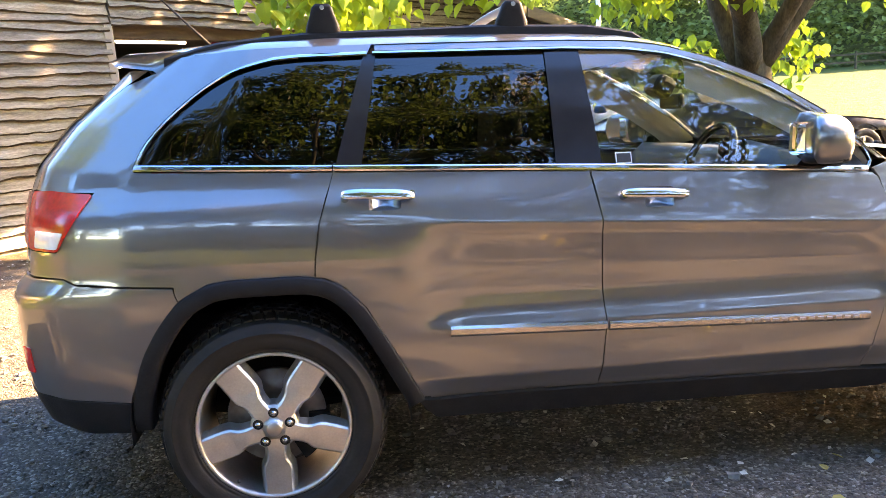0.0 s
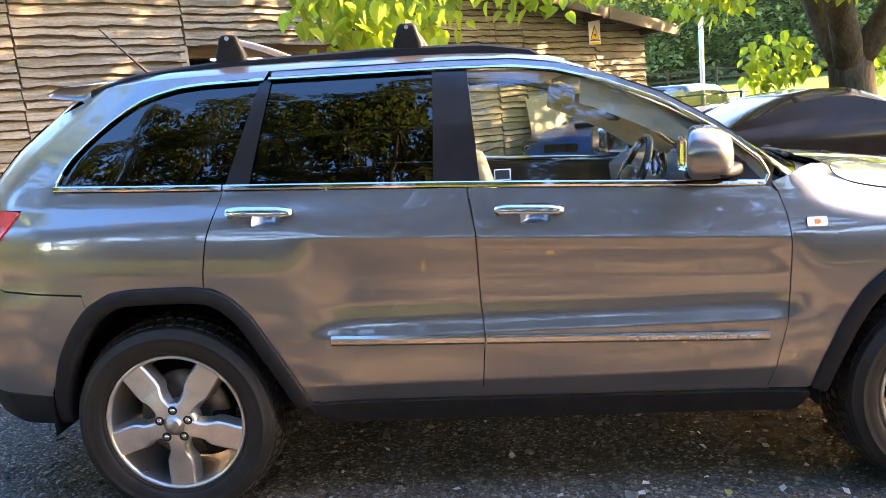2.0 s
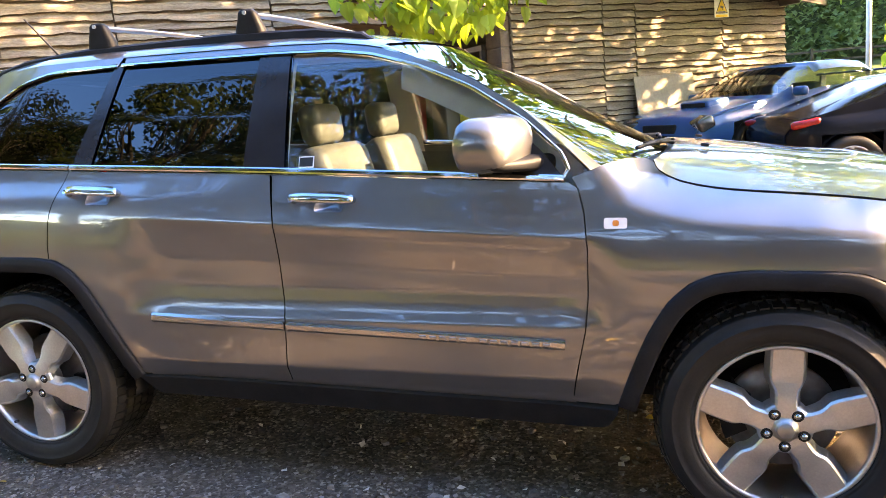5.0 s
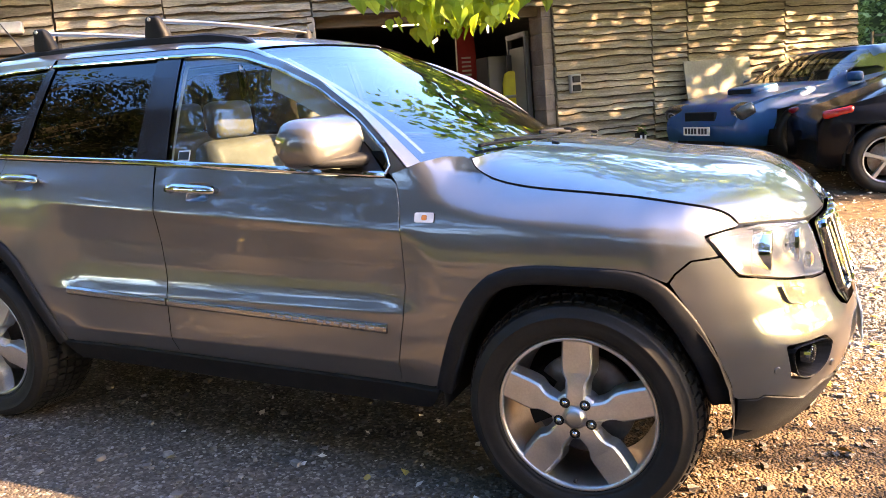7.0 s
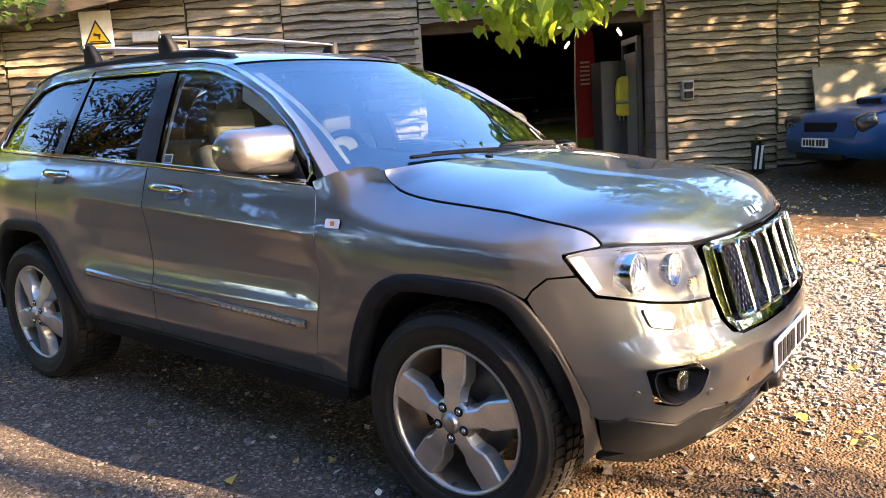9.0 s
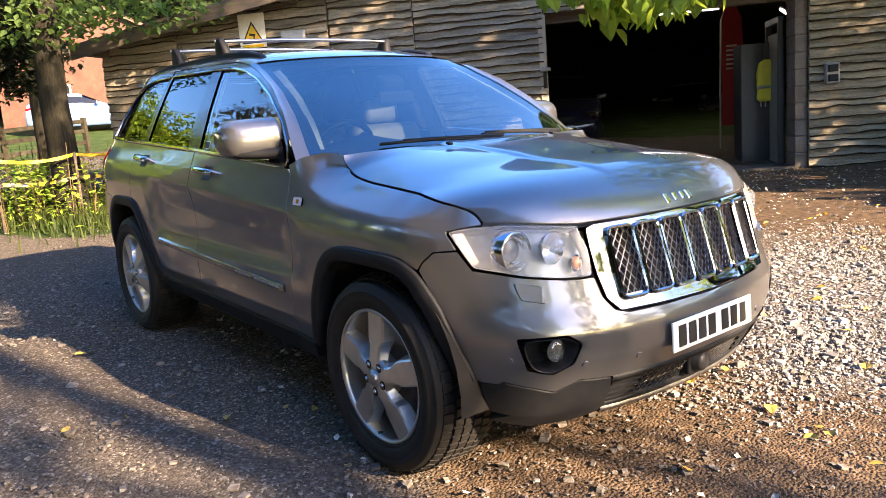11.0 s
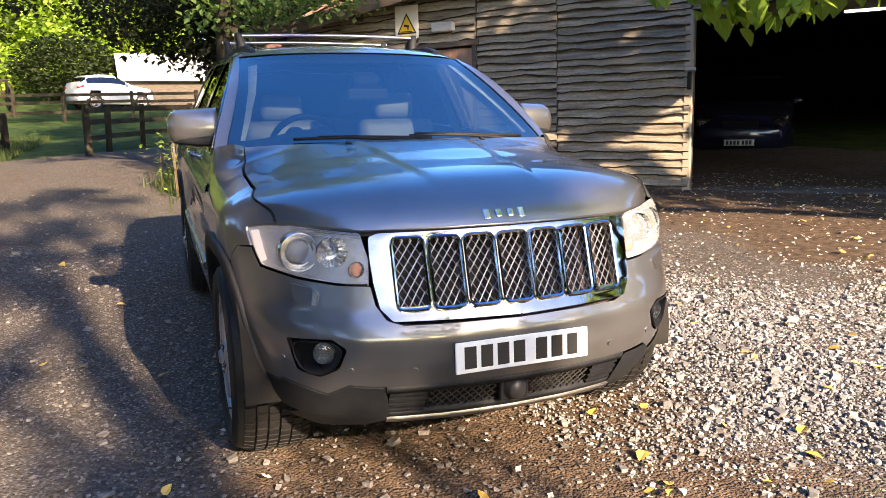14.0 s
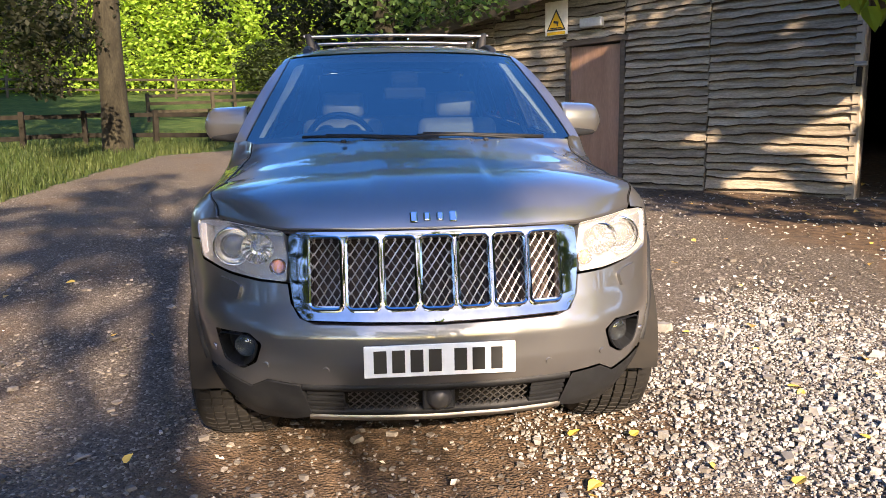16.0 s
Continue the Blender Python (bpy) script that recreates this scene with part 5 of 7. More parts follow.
def ground_material():
    """Grey gravel with soil, green grass beyond the yard."""
    m = shader("gravel_and_grass", (.1, .095, .09), .95, spec=.08)
    nt = m.node_tree
    link = nt.links.new
    b = nt.nodes["Principled BSDF"]
    co = nt.nodes.new("ShaderNodeTexCoord")

    def noise_node(scale, detail=5):
        n = nt.nodes.new("ShaderNodeTexNoise")
        n.inputs["Scale"].default_value, n.inputs["Detail"].default_value = scale, detail
        link(co.outputs["Object"], n.inputs["Vector"])
        return n.outputs["Fac"]

    def ramp(fac, stops):
        r = nt.nodes.new("ShaderNodeValToRGB")
        while len(r.color_ramp.elements) < len(stops):
            r.color_ramp.elements.new(.5)
        for e, (p, c) in zip(r.color_ramp.elements, stops):
            e.position, e.color = p, (*c, 1)
        link(fac, r.inputs[0])
        return r.outputs[0]

    def mix(fac, a, c):
        x = nt.nodes.new("ShaderNodeMix")
        x.data_type = "RGBA"
        link(fac, x.inputs["Factor"])
        link(a, x.inputs["A"])
        link(c, x.inputs["B"])
        return x.outputs["Result"]
    vor = nt.nodes.new("ShaderNodeTexVoronoi")
    vor.inputs["Scale"].default_value = 78
    link(co.outputs["Object"], vor.inputs["Vector"])
    sep = nt.nodes.new("ShaderNodeSeparateColor")
    link(vor.outputs["Color"], sep.inputs[0])
    stones = ramp(sep.outputs[0], [(0, (.056, .046, .037)), (.5, (.084, .070, .057)), (.86, (.116, .100, .083)), (.97, (.21, .190, .16))])
    soil = ramp(noise_node(14), [(.3, (.044, .032, .023)), (.7, (.128, .086, .055))])
    at2 = nt.nodes.new("ShaderNodeAttribute")
    at2.attribute_name = "soil"
    pj = nt.nodes.new("ShaderNodeMath")
    pj.operation = "ADD"
    link(noise_node(1.3, 6), pj.inputs[0])
    link(at2.outputs["Fac"], pj.inputs[1])
    patch = ramp(pj.outputs[0], [(.60, (0, 0, 0)), (.86, (1, 1, 1))])
    gravel = mix(patch, stones, soil)
    grass = ramp(noise_node(2.2, 8), [(.3, (.018, .036, .010)), (.5, (.032, .056, .014)), (.7, (.055, .075, .022))])
    at = nt.nodes.new("ShaderNodeAttribute")
    at.attribute_name = "grass"
    jag = nt.nodes.new("ShaderNodeMath")
    jag.operation = "MULTIPLY_ADD"
    link(noise_node(3, 6), jag.inputs[0])
    jag.inputs[1].default_value = .9
    link(at.outputs["Fac"], jag.inputs[2])
    edge = ramp(jag.outputs[0], [(.85, (0, 0, 0)), (1.0, (1, 1, 1))])
    link(mix(edge, gravel, grass), b.inputs["Base Color"])
    bp = nt.nodes.new("ShaderNodeBump")
    bp.inputs["Strength"].default_value, bp.inputs["Distance"].default_value = .8, .014
    hi = nt.nodes.new("ShaderNodeMath")
    hi.operation = "SUBTRACT"
    link(noise_node(70), hi.inputs[0])
    link(vor.outputs["Distance"], hi.inputs[1])
    link(hi.outputs[0], bp.inputs["Height"])
    link(bp.outputs[0], b.inputs["Normal"])
    return m


ground = mesh_part("ground", v, f, ground_material())
tagged(ground, "grey gravel yard with brown soil patches and grass beyond", "ground", kind="structure")


def grassy(x, y):
    """1 where the yard gives way to grass: left of the track, behind the barn and in the far fields."""
    x, y = np.asarray(x, float), np.asarray(y, float)
    left = smoothstep(0, .7, np.interp(x, [-60, -24, -12, -4, 3, 8], [-3.6, -4.2, -4.7, -5.2, -6.5, -7.5]) - y)
    right = smoothstep(10.8, 12.6, y - .3 * x)
    front = smoothstep(9, 13, x)
    back = smoothstep(-30, -36, x)
    paddock = smoothstep(0, .8, -15.4 - 1.0 * (y + 2.6) - x) * smoothstep(-30, -6, y)
    isle = smoothstep(2.0, 1.2, np.hypot((x + 8.6) / 1.6, (y - .2) / .8))
    return np.clip(np.maximum.reduce([left, right, front, back, paddock, isle]), 0, 1)


at = ground.data.attributes.new("grass", "FLOAT", "POINT")
at.data.foreach_set("value", grassy(v[:, 0], v[:, 1]).astype(np.float32))
# brown soil before the car's nose, along the barn's apron and on the track
soil = (.85 * np.exp(-((v[:, 0] - 2.2) / 1.1) ** 2 - ((v[:, 1] - .05) / .95) ** 2) + .5 * smoothstep(3.0, 4.2, v[:, 1] - .35 * v[:, 0] * 0) * smoothstep(9.5, 7.5, v[:, 1])
        - .06 * smoothstep(-3.5, -6, v[:, 0]) + .12 * smoothstep(-1.6, -2.6, v[:, 1]))
ground.data.attributes.new("soil", "FLOAT", "POINT").data.foreach_set("value", soil.astype(np.float32))

# ---- barn ----
BARN = Matrix.Translation((-3.46, 5.38, 0)) @ pose(0, 0, 0, 0, 0, math.degrees(math.atan2(.656, .755)))
BOARD = shader("weathered_board", (.125, .104, .074), .92, second=(.285, .245, .185), scale=2.4, fine=.45, bump=.6, bump_scale=14, stretch=(1, 3, 12), vary=.28, spec=.25)
WANE = shader("bark_edge", (.022, .016, .011), .95, second=(.060, .044, .030), scale=9, fine=.3, bump=.5, bump_scale=30, stretch=(1, 1, 1), spec=.1)
WOOD_DARK = shader("dark_timber", (.05, .038, .028), .85, second=(.09, .07, .05), scale=4, bump=.3, bump_scale=20, stretch=(1, 1, 6))
CONCRETE = shader("barn_floor", (.058, .055, .050), .9, spec=.2, second=(.085, .08, .073), scale=1.5, fine=.2, bump=.15, bump_scale=30)
BLOCK = shader("concrete_block", (.125, .098, .080), .92, second=(.19, .155, .13), scale=5, fine=.2, bump=.4, bump_scale=60, vary=.15)
SHEET = shader("roof_sheet", (.045, .038, .033), .8, second=(.075, .064, .055), scale=2, bump=.2)
# near-black: the barn's inner gloom is put into the wall colour
BLACKOUT = shader("barn_inside_gloom", (.03, .028, .025), .9, second=(.045, .04, .036), scale=1)
barn = thing("barn", BARN, "low timber barn clad in waney-edged boards, with an open doorway", "barn")
LEFT, RIGHT, OPEN_L, OPEN_R, RIDGE = -6.6, 8.6, 0.0, 3.16, 1.2


def verge(s):
    return 2.72 + .155 * (s - LEFT) if s < RIDGE else 2.72 + .155 * (RIDGE - LEFT) - .155 * (s - RIDGE)


def inside_part(name, verts, faces, mat, label=""):
    return mesh_part(name, verts, faces, mat, barn, label, smooth=False)


DOOR_L, DOOR_R, DOOR_T = -3.95, -3.05, 2.36
inside_part("wall", *slab([(LEFT, .1), (DOOR_L, .1), (DOOR_L, verge(DOOR_L)), (LEFT, verge(LEFT))], .03, .16), WOOD_DARK)
inside_part("wall", *slab([(DOOR_L, DOOR_T), (DOOR_R, DOOR_T), (DOOR_R, verge(DOOR_R)), (DOOR_L, verge(DOOR_L))], .03, .16), WOOD_DARK)
inside_part("wall", *slab([(DOOR_R, .1), (OPEN_L, .1), (OPEN_L, verge(OPEN_L)), (DOOR_R, verge(DOOR_R))], .03, .16), WOOD_DARK)
inside_part("wall", *slab([(OPEN_R + .14, .1), (RIGHT, .1), (RIGHT, verge(RIGHT)), (OPEN_R + .14, verge(OPEN_R))], .03, .16), WOOD_DARK)
inside_part("wall", *slab([(OPEN_L, 2.62), (OPEN_R + .14, 2.62), (OPEN_R + .14, verge(OPEN_R)), (RIDGE, verge(RIDGE)), (OPEN_L, verge(OPEN_L))], .03, .16), WOOD_DARK)
DEEP = 26.0
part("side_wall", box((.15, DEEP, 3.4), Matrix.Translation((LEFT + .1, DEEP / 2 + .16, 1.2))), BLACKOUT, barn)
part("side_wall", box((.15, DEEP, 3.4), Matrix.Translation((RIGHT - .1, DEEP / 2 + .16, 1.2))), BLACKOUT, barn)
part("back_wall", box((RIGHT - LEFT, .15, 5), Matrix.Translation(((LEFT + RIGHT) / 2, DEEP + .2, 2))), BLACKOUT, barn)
part("floor", box((RIGHT - LEFT - .3, DEEP, .5), Matrix.Translation(((LEFT + RIGHT) / 2, DEEP / 2 + .02, .09))), CONCRETE, barn)
for a, b in ((LEFT - .2, RIDGE), (RIDGE, RIGHT + .45)):
    inside_part("roof", *slab([(a, verge(a) + .02), (b, verge(b) + .02), (b, verge(b) + .09), (a, verge(a) + .09)], -.42, DEEP + .3), SHEET)
    # barge board along the verge, in lengths
    n = 4
    for k in range(n):
        p, q = a + (b - a) * k / n + .01, a + (b - a) * (k + 1) / n - .01
        inside_part("barge_board", *slab([(p, verge(p) - .13), (q, verge(q) - .12), (q, verge(q) + .05), (p, verge(p) + .04)], -.46 - .012 * (k % 2), -.43), WOOD_DARK)
for s0 in np.arange(LEFT + .1, RIGHT, 1.5):
    part("purlin", box((.12, .5, .12), Matrix.Translation((s0, -.2, verge(s0) - .08))), WOOD_DARK, barn)
# door leaf
dr = part("door", box((DOOR_R - DOOR_L - .06, .05, DOOR_T - .40), Matrix.Translation(((DOOR_L + DOOR_R) / 2, .02, (DOOR_T + .34) / 2)), .004), shader("brown_door", (.20, .115, .075), .55, second=(.27, .165, .115), scale=2.5, fine=.15, stretch=(3, 1, .5)), barn, "plain brown plywood door with rust stains")
part("door_latch", box((.10, .03, .05), Matrix.Translation((DOOR_L + .05, -.03, 1.55)), .006), shader("rust", (.09, .04, .022), .8, second=(.14, .06, .03), scale=40), dr)
for xx in (DOOR_L, DOOR_R):
    part("door_post", box((.07, .10, DOOR_T - .3), Matrix.Translation((xx, .0, (DOOR_T + .32) / 2))), WOOD_DARK, barn)
part("door_lintel", box((DOOR_R - DOOR_L + .16, .12, .07), Matrix.Translation(((DOOR_L + DOOR_R) / 2, -.01, DOOR_T + .03)) @ pose(0, 0, 0, 0, -1.5, 0)), WOOD_DARK, barn)
# opening: posts, beam, block pier
part("post", box((.10, .12, 2.4), Matrix.Translation((OPEN_L - .05, .02, 1.4)), .008), shader("pale_post", (.22, .185, .14), .85, second=(.32, .27, .2), scale=6, bump=.3, stretch=(1, 1, .2)), barn)
part("latch", box((.05, .05, .22), Matrix.Translation((OPEN_L - .03, -.06, 1.72)), .008), DARK, barn)
part("latch_hook", box((.14, .03, .05), Matrix.Translation((OPEN_L - .02, -.07, 1.86)), .008), SATIN, barn)
part("beam", box((OPEN_R - OPEN_L + .4, .16, .26), Matrix.Translation(((OPEN_L + OPEN_R) / 2, .22, 2.60)), .01), WOOD_DARK, barn)
pier = part("pier", box((.13, .4, 2.45), Matrix.Translation((OPEN_R + .075, .24, 1.45))), BLOCK, barn, "concrete block pier")
for k in range(11):
    part("block", box((.145, .43, .20), Matrix.Translation((OPEN_R + .072 + .002 * (k % 2), .235, .40 + k * .215)), .006), BLOCK, pier)
# sign boards
YELLOW = shader("sign_yellow", (.78, .47, .02), .4, second=(.70, .40, .02), scale=20)
SIGN_WHITE = shader("sign_white", (.72, .70, .64), .5, second=(.6, .57, .5), scale=14)
def warning_sign(s0, z0, w, h):
    sg = thing("warning_sign", BARN @ Matrix.Translation((s0, -.075, z0)), "white warning sign with a yellow black-edged triangle on barn boards", "sign", "camera warning signs")
    part("board", box((w, .006, h), Matrix(), .004), SIGN_WHITE, sg)
    a = w * .42
    zb = -h * .36
    zt = h * .28
    mesh_part("triangle", *slab([(-a, zb), (a, zb), (0, zt)], -.0055, -.003), INK, sg, "black triangle", smooth=False)
    mesh_part("triangle_face", *slab([(-a * .80, zb + .022), (a * .80, zb + .022), (0, zt - .045)], -.0085, -.005), YELLOW, sg, "yellow triangle", smooth=False)
    part("pictogram", box((w * .22, .003, h * .07), Matrix.Translation((0, -.0095, zb + h * .24)) @ pose(0, 0, 0, 0, 12, 0)), INK, sg)
    part("pictogram", box((w * .05, .003, h * .10), Matrix.Translation((w * .06, -.0095, zb + h * .17))), INK, sg)
    part("text_bar", box((w * .5, .003, h * .03), Matrix.Translation((0, -.0095, zb + h * .07))), INK, sg)
    part("text_bar", box((w * .8, .002, h * .09), Matrix.Translation((0, -.004, -h * .44))), YELLOW, sg)
warning_sign(-4.14, 2.76, .40, .48)
warning_sign(7.15, 2.72, .30, .42)
lampx = thing("wall_lamp", BARN @ Matrix.Translation((-3.52, -.10, 2.64)), "small grey bulkhead lamp on the barn wall", "lamp")
part("housing", box((.36, .10, .13), Matrix(), .02, 2), shader("lamp_grey", (.4, .4, .38), .5, second=(.3, .3, .28), scale=20), lampx)
sock = thing("socket_box", BARN @ Matrix.Translation((3.58, -.08, 1.50)), "grey weatherproof socket box on the barn boards", "socket")
part("box_body", box((.17, .08, .26), Matrix(), .015, 2), shader("socket_grey", (.16, .16, .165), .5, second=(.22, .22, .22), scale=20), sock)
for zz in (-.06, .06):
    part("cover", box((.12, .03, .09), Matrix.Translation((0, -.05, zz)), .012, 2), PLASTIC, sock)
lean = thing("leaning_sheet", BARN @ Matrix.Translation((5.9, -.32, .45)), "pale grey board leaning on the barn wall", "board")
part("sheet", box((1.15, .02, 1.25), Matrix.Translation((0, .10, .62)) @ pose(0, 0, 0, -10, 0, 0), .003), shader("pale_board", (.21, .195, .15), .8, second=(.165, .155, .12), scale=3, fine=.15), lean)


# ---- foliage ----
BARK_BROWN = shader("brown_bark", (.026, .021, .013), .95, second=(.080, .064, .042), scale=4, fine=.45, bump=1.0, bump_scale=22, stretch=(1, 1, .3), spec=.2)
BARK = shader("bark", (.008, .007, .0045), .95, second=(.028, .025, .016), scale=5, fine=.45, bump=1.0, bump_scale=26, stretch=(1, 1, .3), spec=.2)
LEAF_CATALPA = leaf_shader("catalpa_leaf", (.065, .135, .022), (.16, .225, .035), (.42, .56, .06))
# the maples' own purple-green, darkened further for shade in the crown
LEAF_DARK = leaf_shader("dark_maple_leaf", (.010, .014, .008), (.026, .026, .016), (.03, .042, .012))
LEAF_MID = leaf_shader("maple_leaf", (.04, .085, .025), (.08, .12, .04), (.16, .26, .05))
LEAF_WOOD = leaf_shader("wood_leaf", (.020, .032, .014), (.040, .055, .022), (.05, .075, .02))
# sunlight is put into these two greens, brighter than the wood leaf
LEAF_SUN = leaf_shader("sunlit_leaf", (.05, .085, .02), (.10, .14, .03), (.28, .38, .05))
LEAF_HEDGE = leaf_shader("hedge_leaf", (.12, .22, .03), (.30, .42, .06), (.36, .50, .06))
LEAF_FAR = leaf_shader("far_leaf", (.065, .11, .042), (.11, .16, .06), (.18, .27, .07))
GRASS = leaf_shader("grass_blade", (.028, .052, .014), (.07, .085, .028), (.10, .14, .035))
DRY = leaf_shader("dry_weed", (.16, .115, .06), (.25, .17, .09), (.25, .2, .08))


def leaves(rs, pts, size, droop=.5, heart=True, wide=.78):
    """Leaf blades at the points: verts, faces. Each blade is folded along its rib and hangs by droop."""
    n = len(pts)
    ang = rs.uniform(0, 2 * np.pi, n)
    tilt = np.clip(rs.normal(droop, .35, n), -1.2, 1.45)
    d = np.stack([np.cos(ang) * np.cos(tilt), np.sin(ang) * np.cos(tilt), -np.sin(tilt)], 1)
    side = np.cross(d, np.tile([0, 0, 1.0], (n, 1)) + rs.normal(0, .25, (n, 3)))
    side /= np.linalg.norm(side, axis=1, keepdims=True)
    up = np.cross(side, d)
    s = (size * rs.uniform(.6, 1.25, n))[:, None]
    b = np.asarray(pts)
    w = s * wide
    if heart:
        shape = ((0, 0, 0), (-.42, .12, .07), (-.50, .42, .10), (-.22, .80, .03), (0, 1.0, -.06), (.22, .80, .03), (.50, .42, .10), (.42, .12, .07))
        quads = ((0, 4, 3, 2), (0, 2, 1, 0), (0, 6, 5, 4), (0, 7, 6, 0))
        v = np.stack([b + side * w * x + d * s * y + up * s * z for x, y, z in shape], 1).reshape(-1, 3)
        base = np.arange(n)[:, None] * 8
        f = np.concatenate([base + [0, 2, 1, 0], base + [0, 4, 3, 2], base + [0, 6, 5, 4], base + [0, 7, 6, 0]])
        tri = np.concatenate([base + [0, 2, 1], base + [0, 7, 6]])
        quad = np.concatenate([base + [0, 4, 3, 2], base + [0, 6, 5, 4]])
        return v, [tuple(q) for q in quad.tolist()] + [tuple(q) for q in tri.tolist()]
    v = np.stack([b, b - side * w * .5 + d * s * .45 + up * s * .08, b + d * s, b + side * w * .5 + d * s * .45 + up * s * .08], 1).reshape(-1, 3)
    base = np.arange(n)[:, None] * 4
    f = np.concatenate([base + [0, 2, 1], base + [0, 3, 2]])
    return v, [tuple(q) for q in f.tolist()]


def blob(rs, n, centre, radii, shell=.55):
    """Points in an uneven ellipsoid, denser towards its skin."""
    d = rs.normal(0, 1, (n, 3))
    d /= np.linalg.norm(d, axis=1, keepdims=True)
    r = shell + (1 - shell) * rs.uniform(0, 1, n) ** .6
    return np.asarray(centre) + d * r[:, None] * np.asarray(radii)


def clumps(rs, n, centre, radii, k, size):
    """Points in k clumps spread over an ellipsoid, with gaps between."""
    cs = blob(rs, k, centre, radii, .35)
    per = n // k
    return np.concatenate([blob(rs, per, c, np.array([1, 1, .6]) * size * rs.uniform(.6, 1.3), .2) for c in cs]), cs


def limb(a, b, r0, r1, rs, bend=.25, n=7):
    a, b = np.asarray(a, float), np.asarray(b, float)
    off = rs.normal(0, 1, 3) * np.linalg.norm(b - a) * bend * .3
    pts = [a + (b - a) * t + off * math.sin(math.pi * t) for t in np.linspace(0, 1, n)]
    return tube(pts, list(np.linspace(r0, r1, n)), 9)


def tree(name, base, height, trunk_r, crown_c, crown_r, k, n, leaf, mat, label, seed, clump=1.0, heart=False, fork=.35, limbs=9, group="", lean=(0, 0), boughs=()):
    rs = np.random.RandomState(seed)
    t = thing(name, Matrix.Translation(base), label, "tree", group)
    pts, cs = clumps(rs, n, crown_c, crown_r, k, clump)
    for c, r, k2 in boughs:
        pts = np.concatenate([pts, blob(rs, int(k2 * 1.8), np.array(c) - np.array(base), r, .15)])
        cs = np.concatenate([cs, [np.array(c) - np.array(base)]])
    top = np.array([lean[0], lean[1], height * fork])
    mid = top * .5 + [rs.normal(0, .05), rs.normal(0, .05), 0]
    stem = [tube([(0, 0, -.3), (0, 0, .0), tuple(mid * .4), tuple(mid), tuple(top * .8), tuple(top)], [trunk_r * 1.55, trunk_r * 1.25, trunk_r * 1.03, trunk_r * .95, trunk_r * .92, trunk_r * .85], 14)]
    for i in range(limbs):
        c = cs[i * len(cs) // limbs]
        stem.append(limb(top * (.85 + .15 * rs.uniform()), c, trunk_r * rs.uniform(.3, .5), .025, rs))
    for c in cs[::2]:
        q = cs[rs.randint(len(cs))]
        stem.append(limb((c + top) * .5, c, .03, .008, rs, n=4))
    v, f = merge(*stem)
    mesh_part("trunk", v, f, BARK, t)
    v, f = leaves(rs, pts, leaf, .55, heart)
    mesh_part("crown", v, f, mat, t, smooth=False)
    return t


def wall_spot(s0, z0):
    return BARN @ Vector((s0, -.05, z0))


# the catalpa whose branch hangs over the yard
rs = np.random.RandomState(3)
CAT = np.array(on_ground(5.55, 8.4))
cat = thing("catalpa_tree", Matrix.Translation(CAT), "broad catalpa tree with large bright green hanging leaves", "tree")
stems = [tube([(.12, 0, -.3), (.10, 0, .1), (.02, .02, 1.0), (-.05, 0, 1.75), (-.12, 0, 2.05)], [.50, .40, .33, .30, .22], 16)]
def world(p):
    return np.asarray(p, float) - CAT
for b, r in (((3.4, 6.6, 4.1), .19), ((5.0, 8.6, 5.2), .17), ((7.4, 7.6, 4.8), .18), ((5.6, 11.2, 4.6), .15), ((6.0, 5.6, 4.6), .12)):
    stems.append(limb((-.06, 0, 1.45), world(b), r * 1.25, .09, rs, .2))
long_branch = [world(p) for p in ((3.4, 6.6, 4.1), (2.0, 5.7, 4.0), (.6, 5.0, 3.65), (-.5, 4.5, 3.2), (-1.1, 4.1, 2.75))]
stems.append(tube(long_branch, [.09, .07, .05, .03, .014], 8))
stems.append(tube([world((.6, 5.0, 3.65)), world((-.3, 5.6, 3.2)), world((-1.0, 5.7, 2.75))], [.04, .025, .01], 7))
stems.append(tube([world((2.0, 5.7, 4.0)), world((1.2, 6.4, 3.5)), world((.9, 6.6, 3.1))], [.04, .025, .01], 7))
mesh_part("trunk", *merge(*stems), BARK_BROWN, cat, "grey-brown forked trunk")
pts = []
def drape(c, r, n, low):
    q = blob(rs, n, c, r, .25)
    q = q[q[:, 2] > low + .12 * rs.normal(0, 1, len(q))]
    pts.append(q - CAT)
drape((-1.05, 4.2, 2.5), (.8, .55, .5), 230, 2.12)
drape((-1.35, 3.7, 2.75), (.6, .45, .45), 130, 2.38)
drape((-.95, 5.3, 2.7), (.8, .7, .5), 190, 2.24)
drape((3.2, 7.6, 2.95), (.75, .7, .5), 170, 2.45)
drape((-.1, 4.9, 3.2), (.9, .8, .5), 200, 2.75)
drape((1.0, 6.3, 3.1), (1.2, .8, .45), 260, 2.74)
drape((1.2, 5.2, 3.7), (1.6, 1.3, .6), 420, 3.15)
drape((2.6, 6.3, 3.9), (1.4, 1.2, .7), 330, 3.2)
drape((4.6, 8.8, 1.9), (.6, .5, .5), 130, 1.2)
drape((6.7, 9.2, 2.0), (.6, .5, .6), 120, 1.2)
drape((5.0, 7.6, 3.1), (.9, .6, .5), 160, 2.6)
drape((3.9, 8.0, 3.5), (1.0, 1.0, .6), 200, 3.0)
drape((7.6, 8.2, 3.4), (1.2, 1.2, .8), 260, 2.2)
drape((8.0, 7.0, 2.2), (.8, .6, .7), 150, 1.2)
drape((4.5, 7.5, 4.9), (3.0, 2.8, 1.1), 1500, 3.6)
drape((6.5, 9.0, 5.6), (3.0, 3.0, 1.4), 1500, 3.4)
